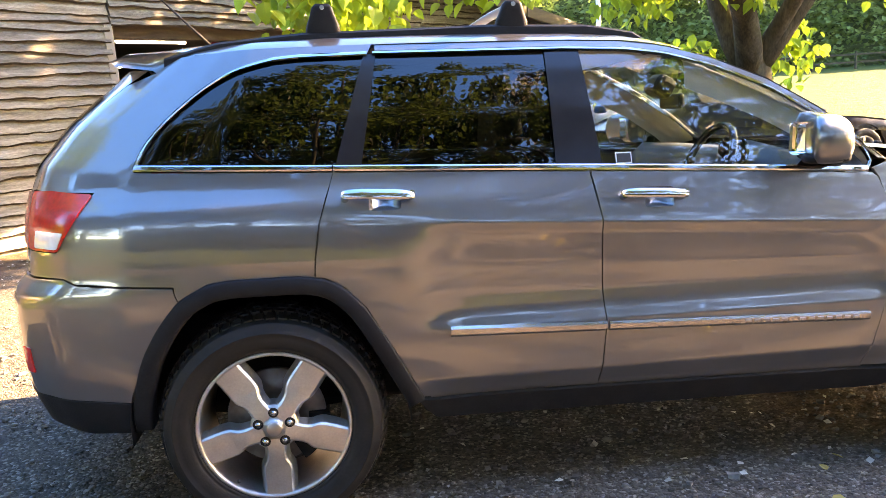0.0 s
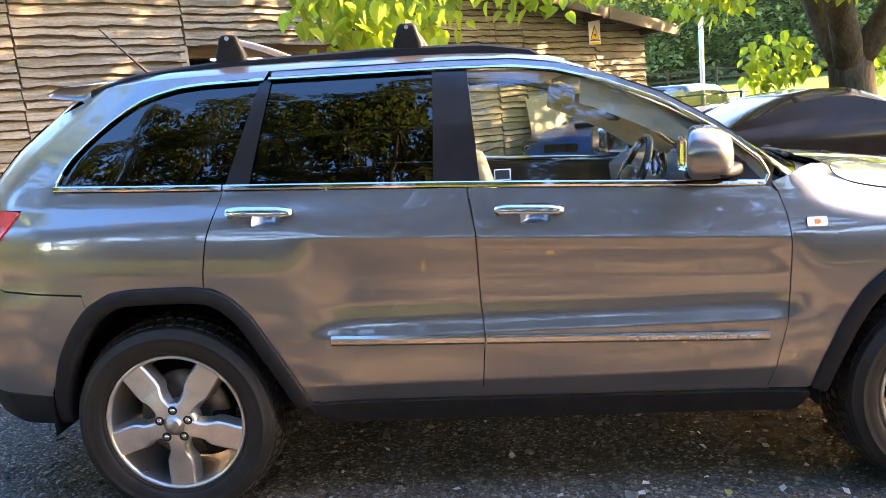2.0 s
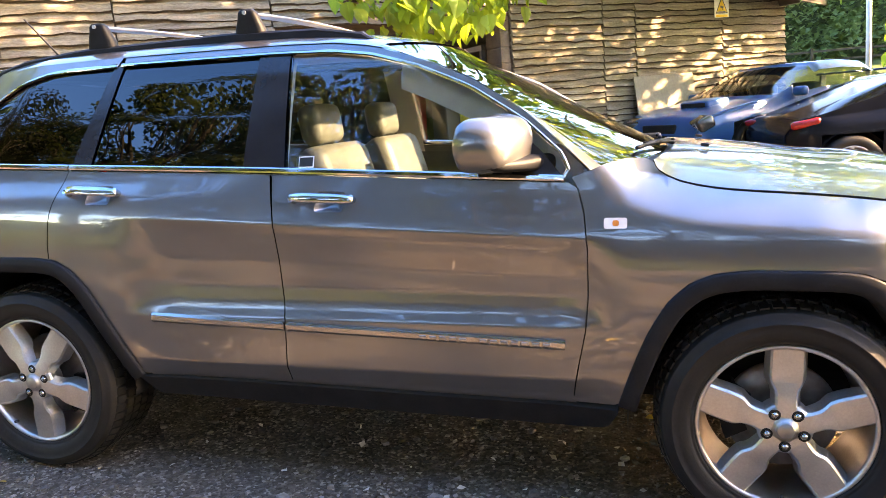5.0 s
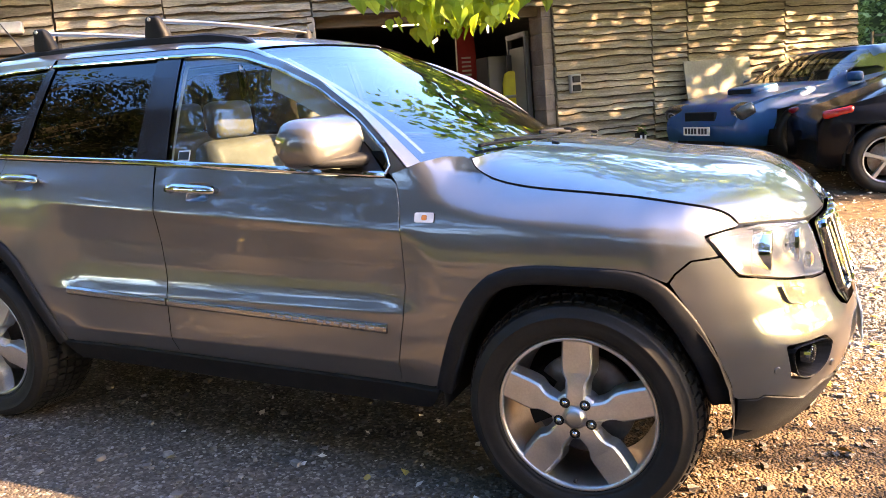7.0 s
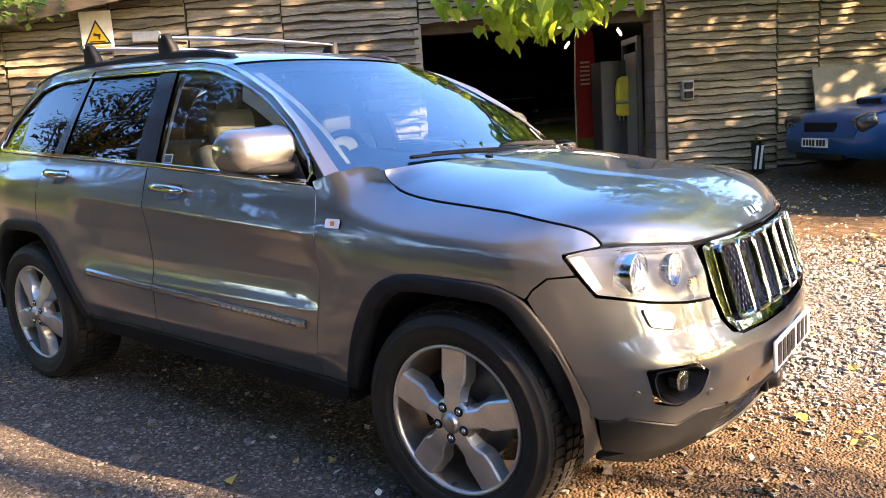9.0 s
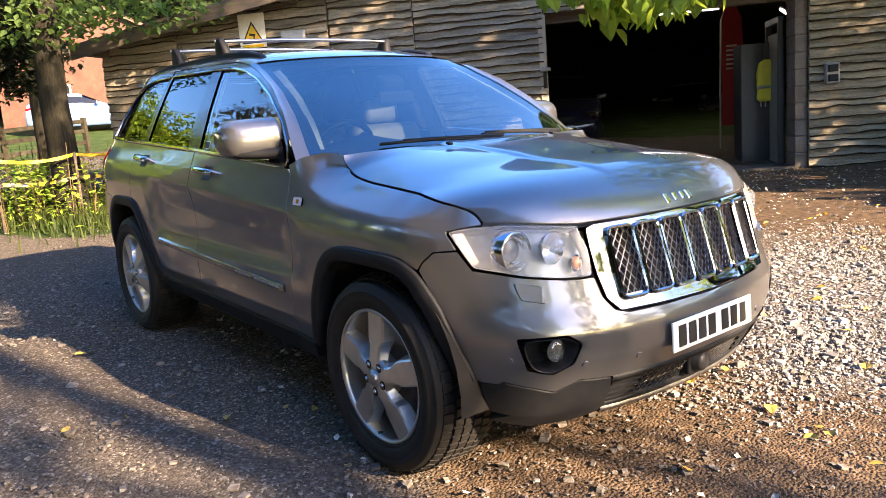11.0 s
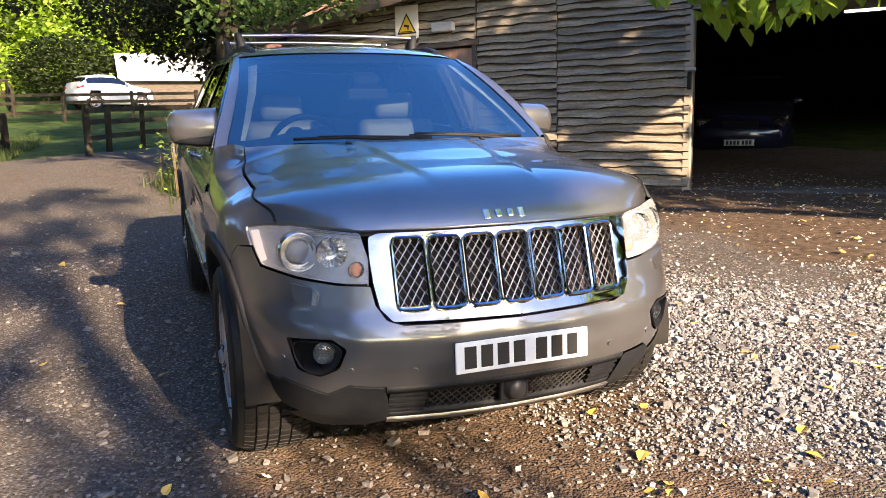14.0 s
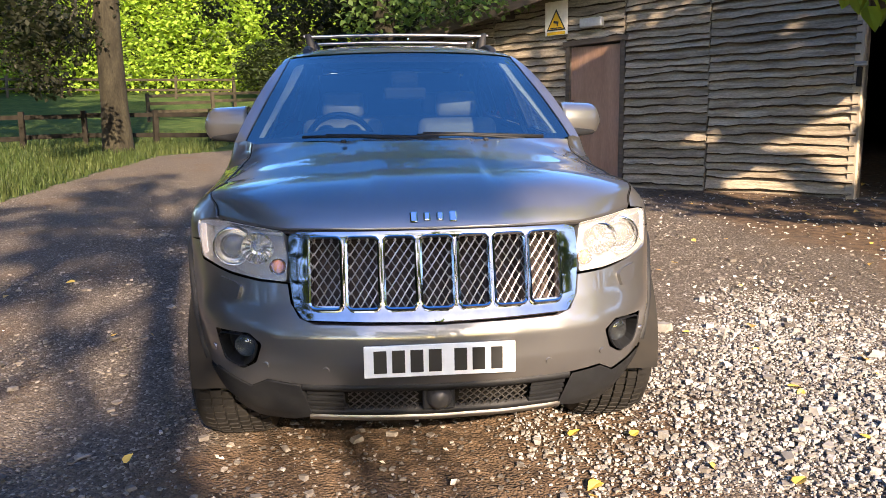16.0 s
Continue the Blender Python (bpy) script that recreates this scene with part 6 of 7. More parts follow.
# high leaves out of view, added to shade the barn front
drape((5.2, 6.0, 7.4), (2.6, 2.0, 1.5), 1500, 5.6)
drape((6.0, 10.0, 4.6), (2.6, 2.4, 1.4), 1300, 3.3)
drape((8.5, 10.5, 5.6), (2.2, 2.2, 1.6), 600, 3.6)
drape((4.8, 3.7, 7.6), (1.8, 1.4, 1.2), 800, 6.2)
drape((4.8, 6.2, 6.5), (1.0, 1.4, .8), 520, 5.6)
drape((1.5, 6.0, 4.9), (2.6, 2.2, .8), 900, 4.0)
crown = np.concatenate(pts)
# holes cut along the sun's rays so lit patches fall on the wall
ray = np.array([math.cos(SUN_AZ) * math.cos(SUN_EL), math.sin(SUN_AZ) * math.cos(SUN_EL), math.sin(SUN_EL)])
for s0, z0, r0 in ((-.35, .75, .34), (-1.25, .45, .30), (-.15, 1.35, .22), (-.75, .95, .22), (-1.9, 1.05, .18)):
    away = crown + CAT - np.array(wall_spot(s0, z0))
    crown = crown[np.linalg.norm(away - (away @ ray)[:, None] * ray, axis=1) > r0]
v, f = leaves(rs, crown, .19, .95, True)
mesh_part("crown", v, f, LEAF_CATALPA, cat, "large bright green leaves", smooth=False)

# maples by the track
tree("maple_tree", on_ground(-7.5, .12), 9, .19, (-.3, .3, 5.2), (3.0, 3.2, 2.2), 80, 15000, .115, LEAF_MID, "green-leaved maple with a rough dark trunk beside the track", 11, .8, limbs=10, fork=.36, boughs=(((-7.2, 0, 2.95), (.8, .7, .4), 130), ((-7.0, .9, 3.05), (.8, .8, .4), 170), ((-6.7, 1.7, 3.15), (.8, .8, .35), 150), ((-7.6, .5, 3.3), (1.2, 1.2, .5), 200)))
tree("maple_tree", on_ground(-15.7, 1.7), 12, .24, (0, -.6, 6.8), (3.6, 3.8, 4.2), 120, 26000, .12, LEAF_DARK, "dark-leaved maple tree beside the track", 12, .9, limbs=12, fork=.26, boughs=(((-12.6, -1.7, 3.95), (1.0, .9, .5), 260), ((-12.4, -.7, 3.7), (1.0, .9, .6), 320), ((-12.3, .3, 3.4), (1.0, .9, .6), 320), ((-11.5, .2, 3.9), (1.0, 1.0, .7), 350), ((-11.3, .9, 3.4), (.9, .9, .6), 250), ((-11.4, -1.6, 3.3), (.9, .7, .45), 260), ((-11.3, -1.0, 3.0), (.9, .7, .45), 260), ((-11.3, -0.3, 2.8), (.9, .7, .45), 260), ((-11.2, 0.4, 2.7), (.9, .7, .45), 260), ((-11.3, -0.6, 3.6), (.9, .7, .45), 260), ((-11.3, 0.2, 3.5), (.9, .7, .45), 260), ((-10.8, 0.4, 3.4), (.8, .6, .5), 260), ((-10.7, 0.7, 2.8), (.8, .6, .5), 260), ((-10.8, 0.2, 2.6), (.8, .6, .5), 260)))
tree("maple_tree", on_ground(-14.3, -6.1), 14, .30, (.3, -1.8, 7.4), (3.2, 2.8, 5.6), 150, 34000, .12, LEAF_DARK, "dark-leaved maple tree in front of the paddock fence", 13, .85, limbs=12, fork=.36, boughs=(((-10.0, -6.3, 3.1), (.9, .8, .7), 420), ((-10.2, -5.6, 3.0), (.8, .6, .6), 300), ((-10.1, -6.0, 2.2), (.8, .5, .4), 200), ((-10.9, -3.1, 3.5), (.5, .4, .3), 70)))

# a belt of woodland along the lane, mirrored in the car's flank and glass
for i, (x, y, h, sd) in enumerate(((-10.5, -11.5, 19, 21), (-5.4, -12.0, 20, 22), (-1.0, -10.4, 19, 23), (3.4, -11.6, 20, 24), (7.6, -10.6, 18, 25), (12, -12.5, 17, 26), (15, -9.8, 15, 27), (-16, -13.5, 17, 28),
                                    (-8, -16, 23, 71), (-13.2, -17, 21, 72), (-3.2, -16, 23, 73), (1.4, -16.4, 22, 74), (6, -16, 21, 75), (-20, -14, 20, 76), (-26, -16.5, 20, 77))):
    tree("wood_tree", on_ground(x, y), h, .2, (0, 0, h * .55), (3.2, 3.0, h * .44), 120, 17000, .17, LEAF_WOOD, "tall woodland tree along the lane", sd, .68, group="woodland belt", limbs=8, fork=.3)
# out-of-view trees towards the sun, added to shade the yard
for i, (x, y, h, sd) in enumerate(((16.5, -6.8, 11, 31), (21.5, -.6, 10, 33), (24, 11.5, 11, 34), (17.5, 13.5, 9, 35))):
    tree("wood_tree", on_ground(x, y), h, .2, (0, 0, h * .56), (2.2, 2.2, h * .40), 64, 6400, .26, LEAF_SUN, "open-crowned unseen tree added for its shade", sd, .7, group="trees on the sunny side", limbs=8, fork=.3)


# unseen crown, sized and placed to block sun from nose and bonnet
tree("shade_tree", on_ground(15.6, 2.9), 9, .10, (0, 0, 7.45), (1.0, .5, .85), 30, 3400, .17, LEAF_SUN, "slender leafy unseen tree added to shade the car's front", 51, .26, limbs=6, fork=.6)
# unseen trees below the sun's line, added to fill the front's reflections
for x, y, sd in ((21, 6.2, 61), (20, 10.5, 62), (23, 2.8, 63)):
    tree("low_tree", on_ground(x, y), 6.5, .14, (0, 0, 3.3), (2.0, 2.3, 2.2), 40, 4000, .24, LEAF_SUN, "low bushy unseen tree added to darken the grille's reflection", sd, .6, group="low trees at the open end", limbs=6, fork=.3)
# three more unseen crowns, added to cast dapples on track and foreground
tree("shade_tree", on_ground(17.0, .8), 13, .18, (0, 0, 9.6), (1.8, 2.4, 1.8), 44, 2100, .18, LEAF_SUN, "tall open-crowned unseen tree added for its shade", 53, .40, limbs=6, fork=.6)
tree("shade_tree", on_ground(18.0, 2.6), 14, .18, (0, 0, 11.2), (1.7, 2.3, 1.9), 46, 2000, .18, LEAF_SUN, "tall airy unseen tree added to dapple the track", 54, .42, limbs=6, fork=.6)
tree("shade_tree", on_ground(16.0, 1.5), 8, .16, (0, 0, 5.5), (1.5, 1.5, 1.2), 44, 5200, .17, LEAF_SUN, "open leafy unseen tree added to shade the ground before the car", 52, .42, limbs=6, fork=.6)


# ---- hedge banks and far woods ----
def hedge(name, a, b, z0, height, depth, n, leaf, mat, label, seed):
    rs = np.random.RandomState(seed)
    a, b = np.asarray(a, float), np.asarray(b, float)
    t = rs.uniform(0, 1, n)
    z = rs.uniform(0, 1, n)
    nrm = np.array([-(b - a)[1], (b - a)[0]]) / np.linalg.norm(b - a)
    length = np.linalg.norm(b - a)
    # leaves gather in tufts, with dark gaps between
    tuft = n // 24
    t, z = np.repeat(t[:tuft], 24), np.repeat(z[:tuft], 24)
    reach = np.repeat(rs.uniform(0, 1, tuft) ** 1.5, 24)
    ball = rs.normal(0, 1, (len(t), 3)) * (.13 * height ** .5)
    bulge = np.array([noise.noise((p * length * .35, q * height * .4, seed)) for p, q in zip(t, z)])
    out = depth * (.35 + .45 * bulge + .45 * reach) - .25 * depth * z + ball[:, 0]
    xy = a + (b - a) * (t + ball[:, 1] / length)[:, None] + nrm * out[:, None]
    p = np.stack([xy[:, 0], xy[:, 1], z0 + height * z + .06 * height * bulge * z + ball[:, 2]], 1)
    v, f = leaves(rs, p, leaf, .5, False, .9)
    ob = mesh_part(name, v, f, mat, smooth=False)
    # flat sheet behind the tufts, coloured as the shade in their gaps
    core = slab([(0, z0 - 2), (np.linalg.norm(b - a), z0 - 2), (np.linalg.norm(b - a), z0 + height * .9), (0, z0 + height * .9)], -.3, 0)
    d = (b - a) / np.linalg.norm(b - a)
    inner = mesh_part("shade_sheet", [(a[0] + d[0] * x - nrm[0] * .3 * depth + nrm[0] * y, a[1] + d[1] * x - nrm[1] * .3 * depth + nrm[1] * y, z) for x, y, z in core[0]], core[1], HEDGE_CORE, ob, smooth=False)
    return tagged(ob, label, "hedge", kind="stuff")


# dark green that paints the shade deep in the hedges
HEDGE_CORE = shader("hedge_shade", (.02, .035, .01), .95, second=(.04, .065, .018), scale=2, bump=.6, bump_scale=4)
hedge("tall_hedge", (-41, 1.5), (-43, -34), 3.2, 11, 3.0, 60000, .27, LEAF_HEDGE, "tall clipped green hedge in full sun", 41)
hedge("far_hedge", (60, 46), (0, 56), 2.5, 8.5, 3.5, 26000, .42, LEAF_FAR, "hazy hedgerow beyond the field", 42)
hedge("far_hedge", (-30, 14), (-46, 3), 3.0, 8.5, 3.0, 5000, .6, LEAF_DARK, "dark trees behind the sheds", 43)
hedge("lane_hedge", (-11.5, -13.8), (26, -13.2), .1, 4.2, 1.4, 15000, .24, LEAF_WOOD, "leafy hedge behind the woodland belt", 44)
# dark leaf mass in place of a shadow on the tall hedge
rs = np.random.RandomState(9)
v, f = leaves(rs, blob(rs, 5200, (-36.0, -4.3, 4.2), (1.2, 2.5, 1.6), .4), .20, .4, False, .9)
bush = mesh_part("round_bush", v, f, LEAF_WOOD, smooth=False)
tagged(bush, "round mass of dark leaves standing in for a shadowed part of the hedge", "bush", kind="stuff")

# ---- grass, weeds ----
def blades(rs, xy, h, w=.012):
    n = len(xy)
    b = np.stack([xy[:, 0], xy[:, 1], ground_z(xy[:, 0], xy[:, 1]) - .02], 1)
    a = rs.uniform(0, 2 * np.pi, n)
    hh = (h * rs.uniform(.4, 1.3, n))[:, None]
    d = np.stack([np.cos(a), np.sin(a), np.zeros(n)], 1)
    s = np.stack([-np.sin(a), np.cos(a), np.zeros(n)], 1) * w
    up = np.array([0, 0, 1.0])
    v = np.stack([b - s, b + s, b + up * hh * .6 + d * hh * .15 + s * .6, b + up * hh * .6 + d * hh * .15 - s * .6, b + up * hh * .95 + d * hh * .45], 1).reshape(-1, 3)
    base = np.arange(n)[:, None] * 5
    return v, [tuple(q) for q in (base + [0, 1, 2, 3]).tolist()] + [tuple(q) for q in (base + [3, 2, 4]).tolist()]


rs = np.random.RandomState(17)
cand = np.stack([rs.uniform(-24, 2, 120000), rs.uniform(-11, -4, 120000)], 1)
g = grassy(cand[:, 0], cand[:, 1])
cand = cand[(g > rs.uniform(.25, .9, len(g))) & (rs.uniform(0, 1, len(g)) < np.interp(cand[:, 1], [-11, -7, -5], [.12, .5, 1]))][:26000]
v, f = blades(rs, cand, .20)
tagged(mesh_part("verge_grass", v, f, GRASS, smooth=False), "rough grass along the track's verge", "grass", kind="stuff")
cand = np.stack([rs.normal(-8.6, .9, 9000), rs.normal(.2, .42, 9000)], 1)
v, f = blades(rs, cand, .26)
tagged(mesh_part("island_grass", v, f, GRASS, smooth=False), "sunlit tufts of rough grass round the tree foot", "grass", kind="stuff")
cand = np.stack([rs.normal(-8.1, .7, 2400), rs.normal(-.05, .38, 2400)], 1)
p = np.stack([cand[:, 0], cand[:, 1], ground_z(cand[:, 0], cand[:, 1]) + rs.uniform(.05, .85, 2400) ** 1.3], 1)
v, f = leaves(rs, p, .09, .2, False, .6)
stalk = [tube([(x, y, z - .1), (x + rs.normal(0, .05), y + rs.normal(0, .05), z + rs.uniform(.5, 1.1))], [.006, .003], 4) for x, y, z in ((a, b, float(ground_z(a, b))) for a, b in cand[:90])]
weeds = mesh_part("weeds", v, f, LEAF_HEDGE, smooth=False)
tagged(weeds, "tangle of green weeds and dry stalks", "weeds", kind="stuff")
mesh_part("stalks", *merge(*stalk), DRY, weeds, "dry brown stalks", smooth=False)
p2 = np.stack([rs.normal(-8.2, .6, 500), rs.normal(-.05, .32, 500), rs.uniform(.6, 1.2, 500)], 1)
mesh_part("seed_heads", *leaves(rs, p2, .06, .1, False, .5), DRY, weeds, "dry seed heads", smooth=False)

# ---- hazard tape between posts ----
TAPE = shader("yellow_tape", (.52, .37, .025), .6, second=(.42, .29, .025), scale=8)
tape = thing("hazard_tape", Matrix(), "sagging yellow and black hazard tape strung between stakes", "tape")
ends = [(-7.2, -.8), (-7.15, .15), (-7.9, 1.4)]
stakes = []
for x, y in ends:
    z = float(ground_z(x, y))
    mesh_part("stake", *tube([(x, y, z - .1), (x, y, z + .95)], [.02, .018], 6), WOOD_DARK, tape)
for lev, sag in ((.92, .06), (.62, .05)):
    for (x0, y0), (x1, y1) in zip(ends[:-1], ends[1:]):
        n = 14
        for k in range(n):
            q = []
            for t in (k / n, (k + 1) / n):
                x, y = x0 + (x1 - x0) * t, y0 + (y1 - y0) * t
                z = float(ground_z(x, y)) + lev - sag * 4 * t * (1 - t)
                tw = .6 * math.sin(9 * t + lev * 9)
                q.append(((x + .02 * math.sin(tw), y, z - .024 * math.cos(tw)), (x - .02 * math.sin(tw), y, z + .024 * math.cos(tw))))
            mesh_part("tape_band", [q[0][0], q[1][0], q[1][1], q[0][1]], [(0, 1, 2, 3)], TAPE if k % 2 or lev > .8 else INK, tape, smooth=False)

# ---- fences ----
# weathered brown timber, both colours darkened further for tree shade on the fences
RAIL = shader("fence_timber", (.018, .016, .010), .95, spec=.1, second=(.042, .036, .024), scale=5, fine=.25, bump=.4, bump_scale=25, stretch=(1, 1, 1), vary=.2)
RAIL_SHADED = shader("shaded_fence_timber", (.007, .0065, .005), .9, second=(.016, .014, .011), scale=6, bump=.3, spec=.1)
def fence(points, mat, label, post_h=1.15, rails=(.45, .95), gap=2.4, group="post and rail fences"):
    fn = thing("fence", Matrix(), label, "fence", group)
    pts = []
    for (x0, y0), (x1, y1) in zip(points[:-1], points[1:]):
        n = max(1, round(math.hypot(x1 - x0, y1 - y0) / gap))
        pts += [(x0 + (x1 - x0) * k / n, y0 + (y1 - y0) * k / n) for k in range(n)]
    pts.append(points[-1])
    r = random.Random(len(pts))
    for x, y in pts:
        z = float(ground_z(x, y))
        part("post", box((.13, .13, post_h + .3), Matrix.Translation((x, y, z + post_h / 2 - .15)) @ pose(0, 0, 0, r.uniform(-2, 2), r.uniform(-2, 2), r.uniform(0, 40)), .008), mat, fn)
    for (x0, y0), (x1, y1) in zip(pts[:-1], pts[1:]):
        z0, z1 = float(ground_z(x0, y0)), float(ground_z(x1, y1))
        for h in rails:
            d = math.hypot(x1 - x0, y1 - y0)
            m = Matrix.Translation(((x0 + x1) / 2, (y0 + y1) / 2, (z0 + z1) / 2 + h + r.uniform(-.02, .02))) @ pose(0, 0, 0, 0, 0, math.degrees(math.atan2(y1 - y0, x1 - x0))) @ pose(0, 0, 0, 0, -math.degrees(math.atan2(z1 - z0, d)), 0)
            part("rail", box((d + .12, .05, .12), m, .006), mat, fn)
    return fn
fence([(-12.5, -13.4), (-15.5, -10.4), (-17.4, -7.9), (-17.0, -5.9), (-16.5, -4.3)], RAIL_SHADED, "post and rail fence along the paddock, coloured as in tree shade", post_h=.98, rails=(.30, .84), gap=2.0)
fence([(-15.0, -2.4), (-16.3, -2.0), (-17.8, -1.2), (-19.5, 1.4), (-21.5, 4.0)], RAIL, "weathered post and rail fence by the sheds", rails=(.4, .75, 1.05), gap=1.9)
fence([(-39, -30), (-38, -16), (-37, -7), (-31, -6)], RAIL, "far paddock fence at the foot of the hedge", gap=2.8)
fence([(-28, -9), (-29, -4), (-29.5, 1)], RAIL, "middle paddock fence with three rails", rails=(.4, .75, 1.05))
fence([(6, 46), (24, 45), (45, 44)], RAIL, "far field fence below the hedgerow", gap=3)

# ---- sheds and house beyond the paddock ----
BRICK = shader("red_brick", (.07, .026, .017), .9, second=(.11, .045, .029), scale=3, fine=.25, bump=.2, bump_scale=40)
WHITEWALL = shader("white_render", (.36, .335, .285), .7, second=(.29, .27, .225), scale=.8, fine=.1)
TILE_RED = shader("clay_tile", (.10, .056, .042), .9, spec=.2, second=(.15, .09, .066), scale=3, bump=.4, bump_scale=12, stretch=(1, 6, 1))
def gable_house(name, m, w, d, h, ridge, wall_mat, roof_mat, label, doors=()):
    hs = thing(name, m, label, "house" if "house" in name else "shed")
    prof = [(-w / 2, 0), (w / 2, 0), (w / 2, h), (0, ridge), (-w / 2, h)]
    mesh_part("wall", *slab(prof, -d / 2, d / 2), wall_mat, hs, smooth=False)
    for s in (-1, 1):
        k = (ridge - h) / (w / 2)
        mesh_part("roof", *slab([(0, ridge + .02), (s * (w / 2 + .35), h - k * .35 + .02), (s * (w / 2 + .35), h - k * .35 + .16), (0, ridge + .18)], -d / 2 - .3, d / 2 + .3), roof_mat, hs, smooth=False)
    for (x, z, ww, hh) in doors:
        fr = part("window", box((ww, .12, hh), Matrix.Translation((x, -d / 2 - .01, z)), .01), WHITEWALL, hs)
        part("pane", box((ww * .84, .04, hh * .86), Matrix.Translation((x, -d / 2 - .075, z))), GLOSS_BLACK, fr)
    return hs
gable_house("brick_house", Matrix.Translation((-36, 9.0, 2.0)) @ pose(0, 0, 0, 0, 0, 78), 9, 7, 3.0, 5.2, BRICK, TILE_RED, "red brick house beyond the paddock", ((-2.2, 1.5, 1.0, 1.2), (1.2, 1.4, 1.2, 1.4), (3.2, 1.4, .9, 1.2)))
PALE_SHEET = shader("pale_roof_sheet", (.40, .39, .36), .7, spec=.3, second=(.32, .31, .285), scale=3, bump=.3, bump_scale=12, stretch=(1, 6, 1))
gable_house("timber_shed", Matrix.Translation((-36, -.1, 2.2)) @ pose(0, 0, 0, 0, 0, 4), 3.0, 3.6, 1.5, 2.5, WOOD_DARK, PALE_SHEET, "dark timber shed with a pale sheet roof beyond the paddock")
gable_house("white_shed", Matrix.Translation((-39.5, 2.7, 2.6)) @ pose(0, 0, 0, 0, 0, 82), 3.2, 4, 1.3, 2.3, WHITEWALL, TILE_RED, "white gabled building in full sun beyond the paddock")

# ---- lamp post ----
lp = thing("lamp_post", Matrix.Translation(on_ground(5.0, 14.2)), "plain pale grey post beside the field", "post")
mesh_part("pole", *tube([(0, 0, -.2), (0, 0, 3.6)], [.055, .05], 12), shader("pale_pole", (.5, .5, .47), .6, second=(.42, .42, .4), scale=8), lp)
part("cap", add_cyl(bmesh.new(), .075, .075, .05, Matrix.Translation((0, 0, 3.62)), 14), SATIN, lp)


# ---- other cars ----
def simple_wheel(parent, x, y, r, rim_mat, s, spokes=5, wide=.2):
    w = new("wheel")
    w.parent = parent
    w.matrix_local = Matrix.Translation((x, y, r)) @ (Matrix() if s < 0 else pose(0, 0, 0, 0, 0, 180))
    k = r * .69
    mesh_part("tyre", *lathe([(k, -.01), (k * 1.06, -.03), (r * .9, -.03), (r * .975, -.012), (r, .03), (r, wide - .03), (r * .96, wide), (k, wide)], 40), RUBBER, w)
    mesh_part("rim", *lathe([(k, -.005), (k * .98, -.018), (k * .93, -.012), (k * .88, .05), (k * .86, wide)], 40), rim_mat, w)
    for i in range(spokes):
        rows = [[(-h, b, rr), (-h * .7, a, rr), (h * .7, a, rr), (h, b, rr)] for rr, h, a, b in ((.03, .022, -.012, .02), (k * .5, .02, -.014, .02), (k * .95, .026, -.012, .02))]
        v, f = loft(rows)
        o = mesh_part("spoke", v, f, rim_mat, w, smooth=False)
        o.matrix_local = pose(0, 0, 0, 0, 360 * i / spokes, 0)
    mesh_part("hub", *lathe([(0, -.02), (.03, -.018), (.05, -.008), (.055, .03)], 20), rim_mat, w)
    mesh_part("brake_disc", *lathe([(0, .07), (k * .7, .07), (k * .7, .09)], 24), DISC, w)
    return w


def used(v, faces):
    """Only the vertices that the faces use."""
    ids = sorted({i for q in faces for i in q})
    at = {i: k for k, i in enumerate(ids)}
    return [v[i] for i in ids], [tuple(at[i] for i in q) for q in faces]


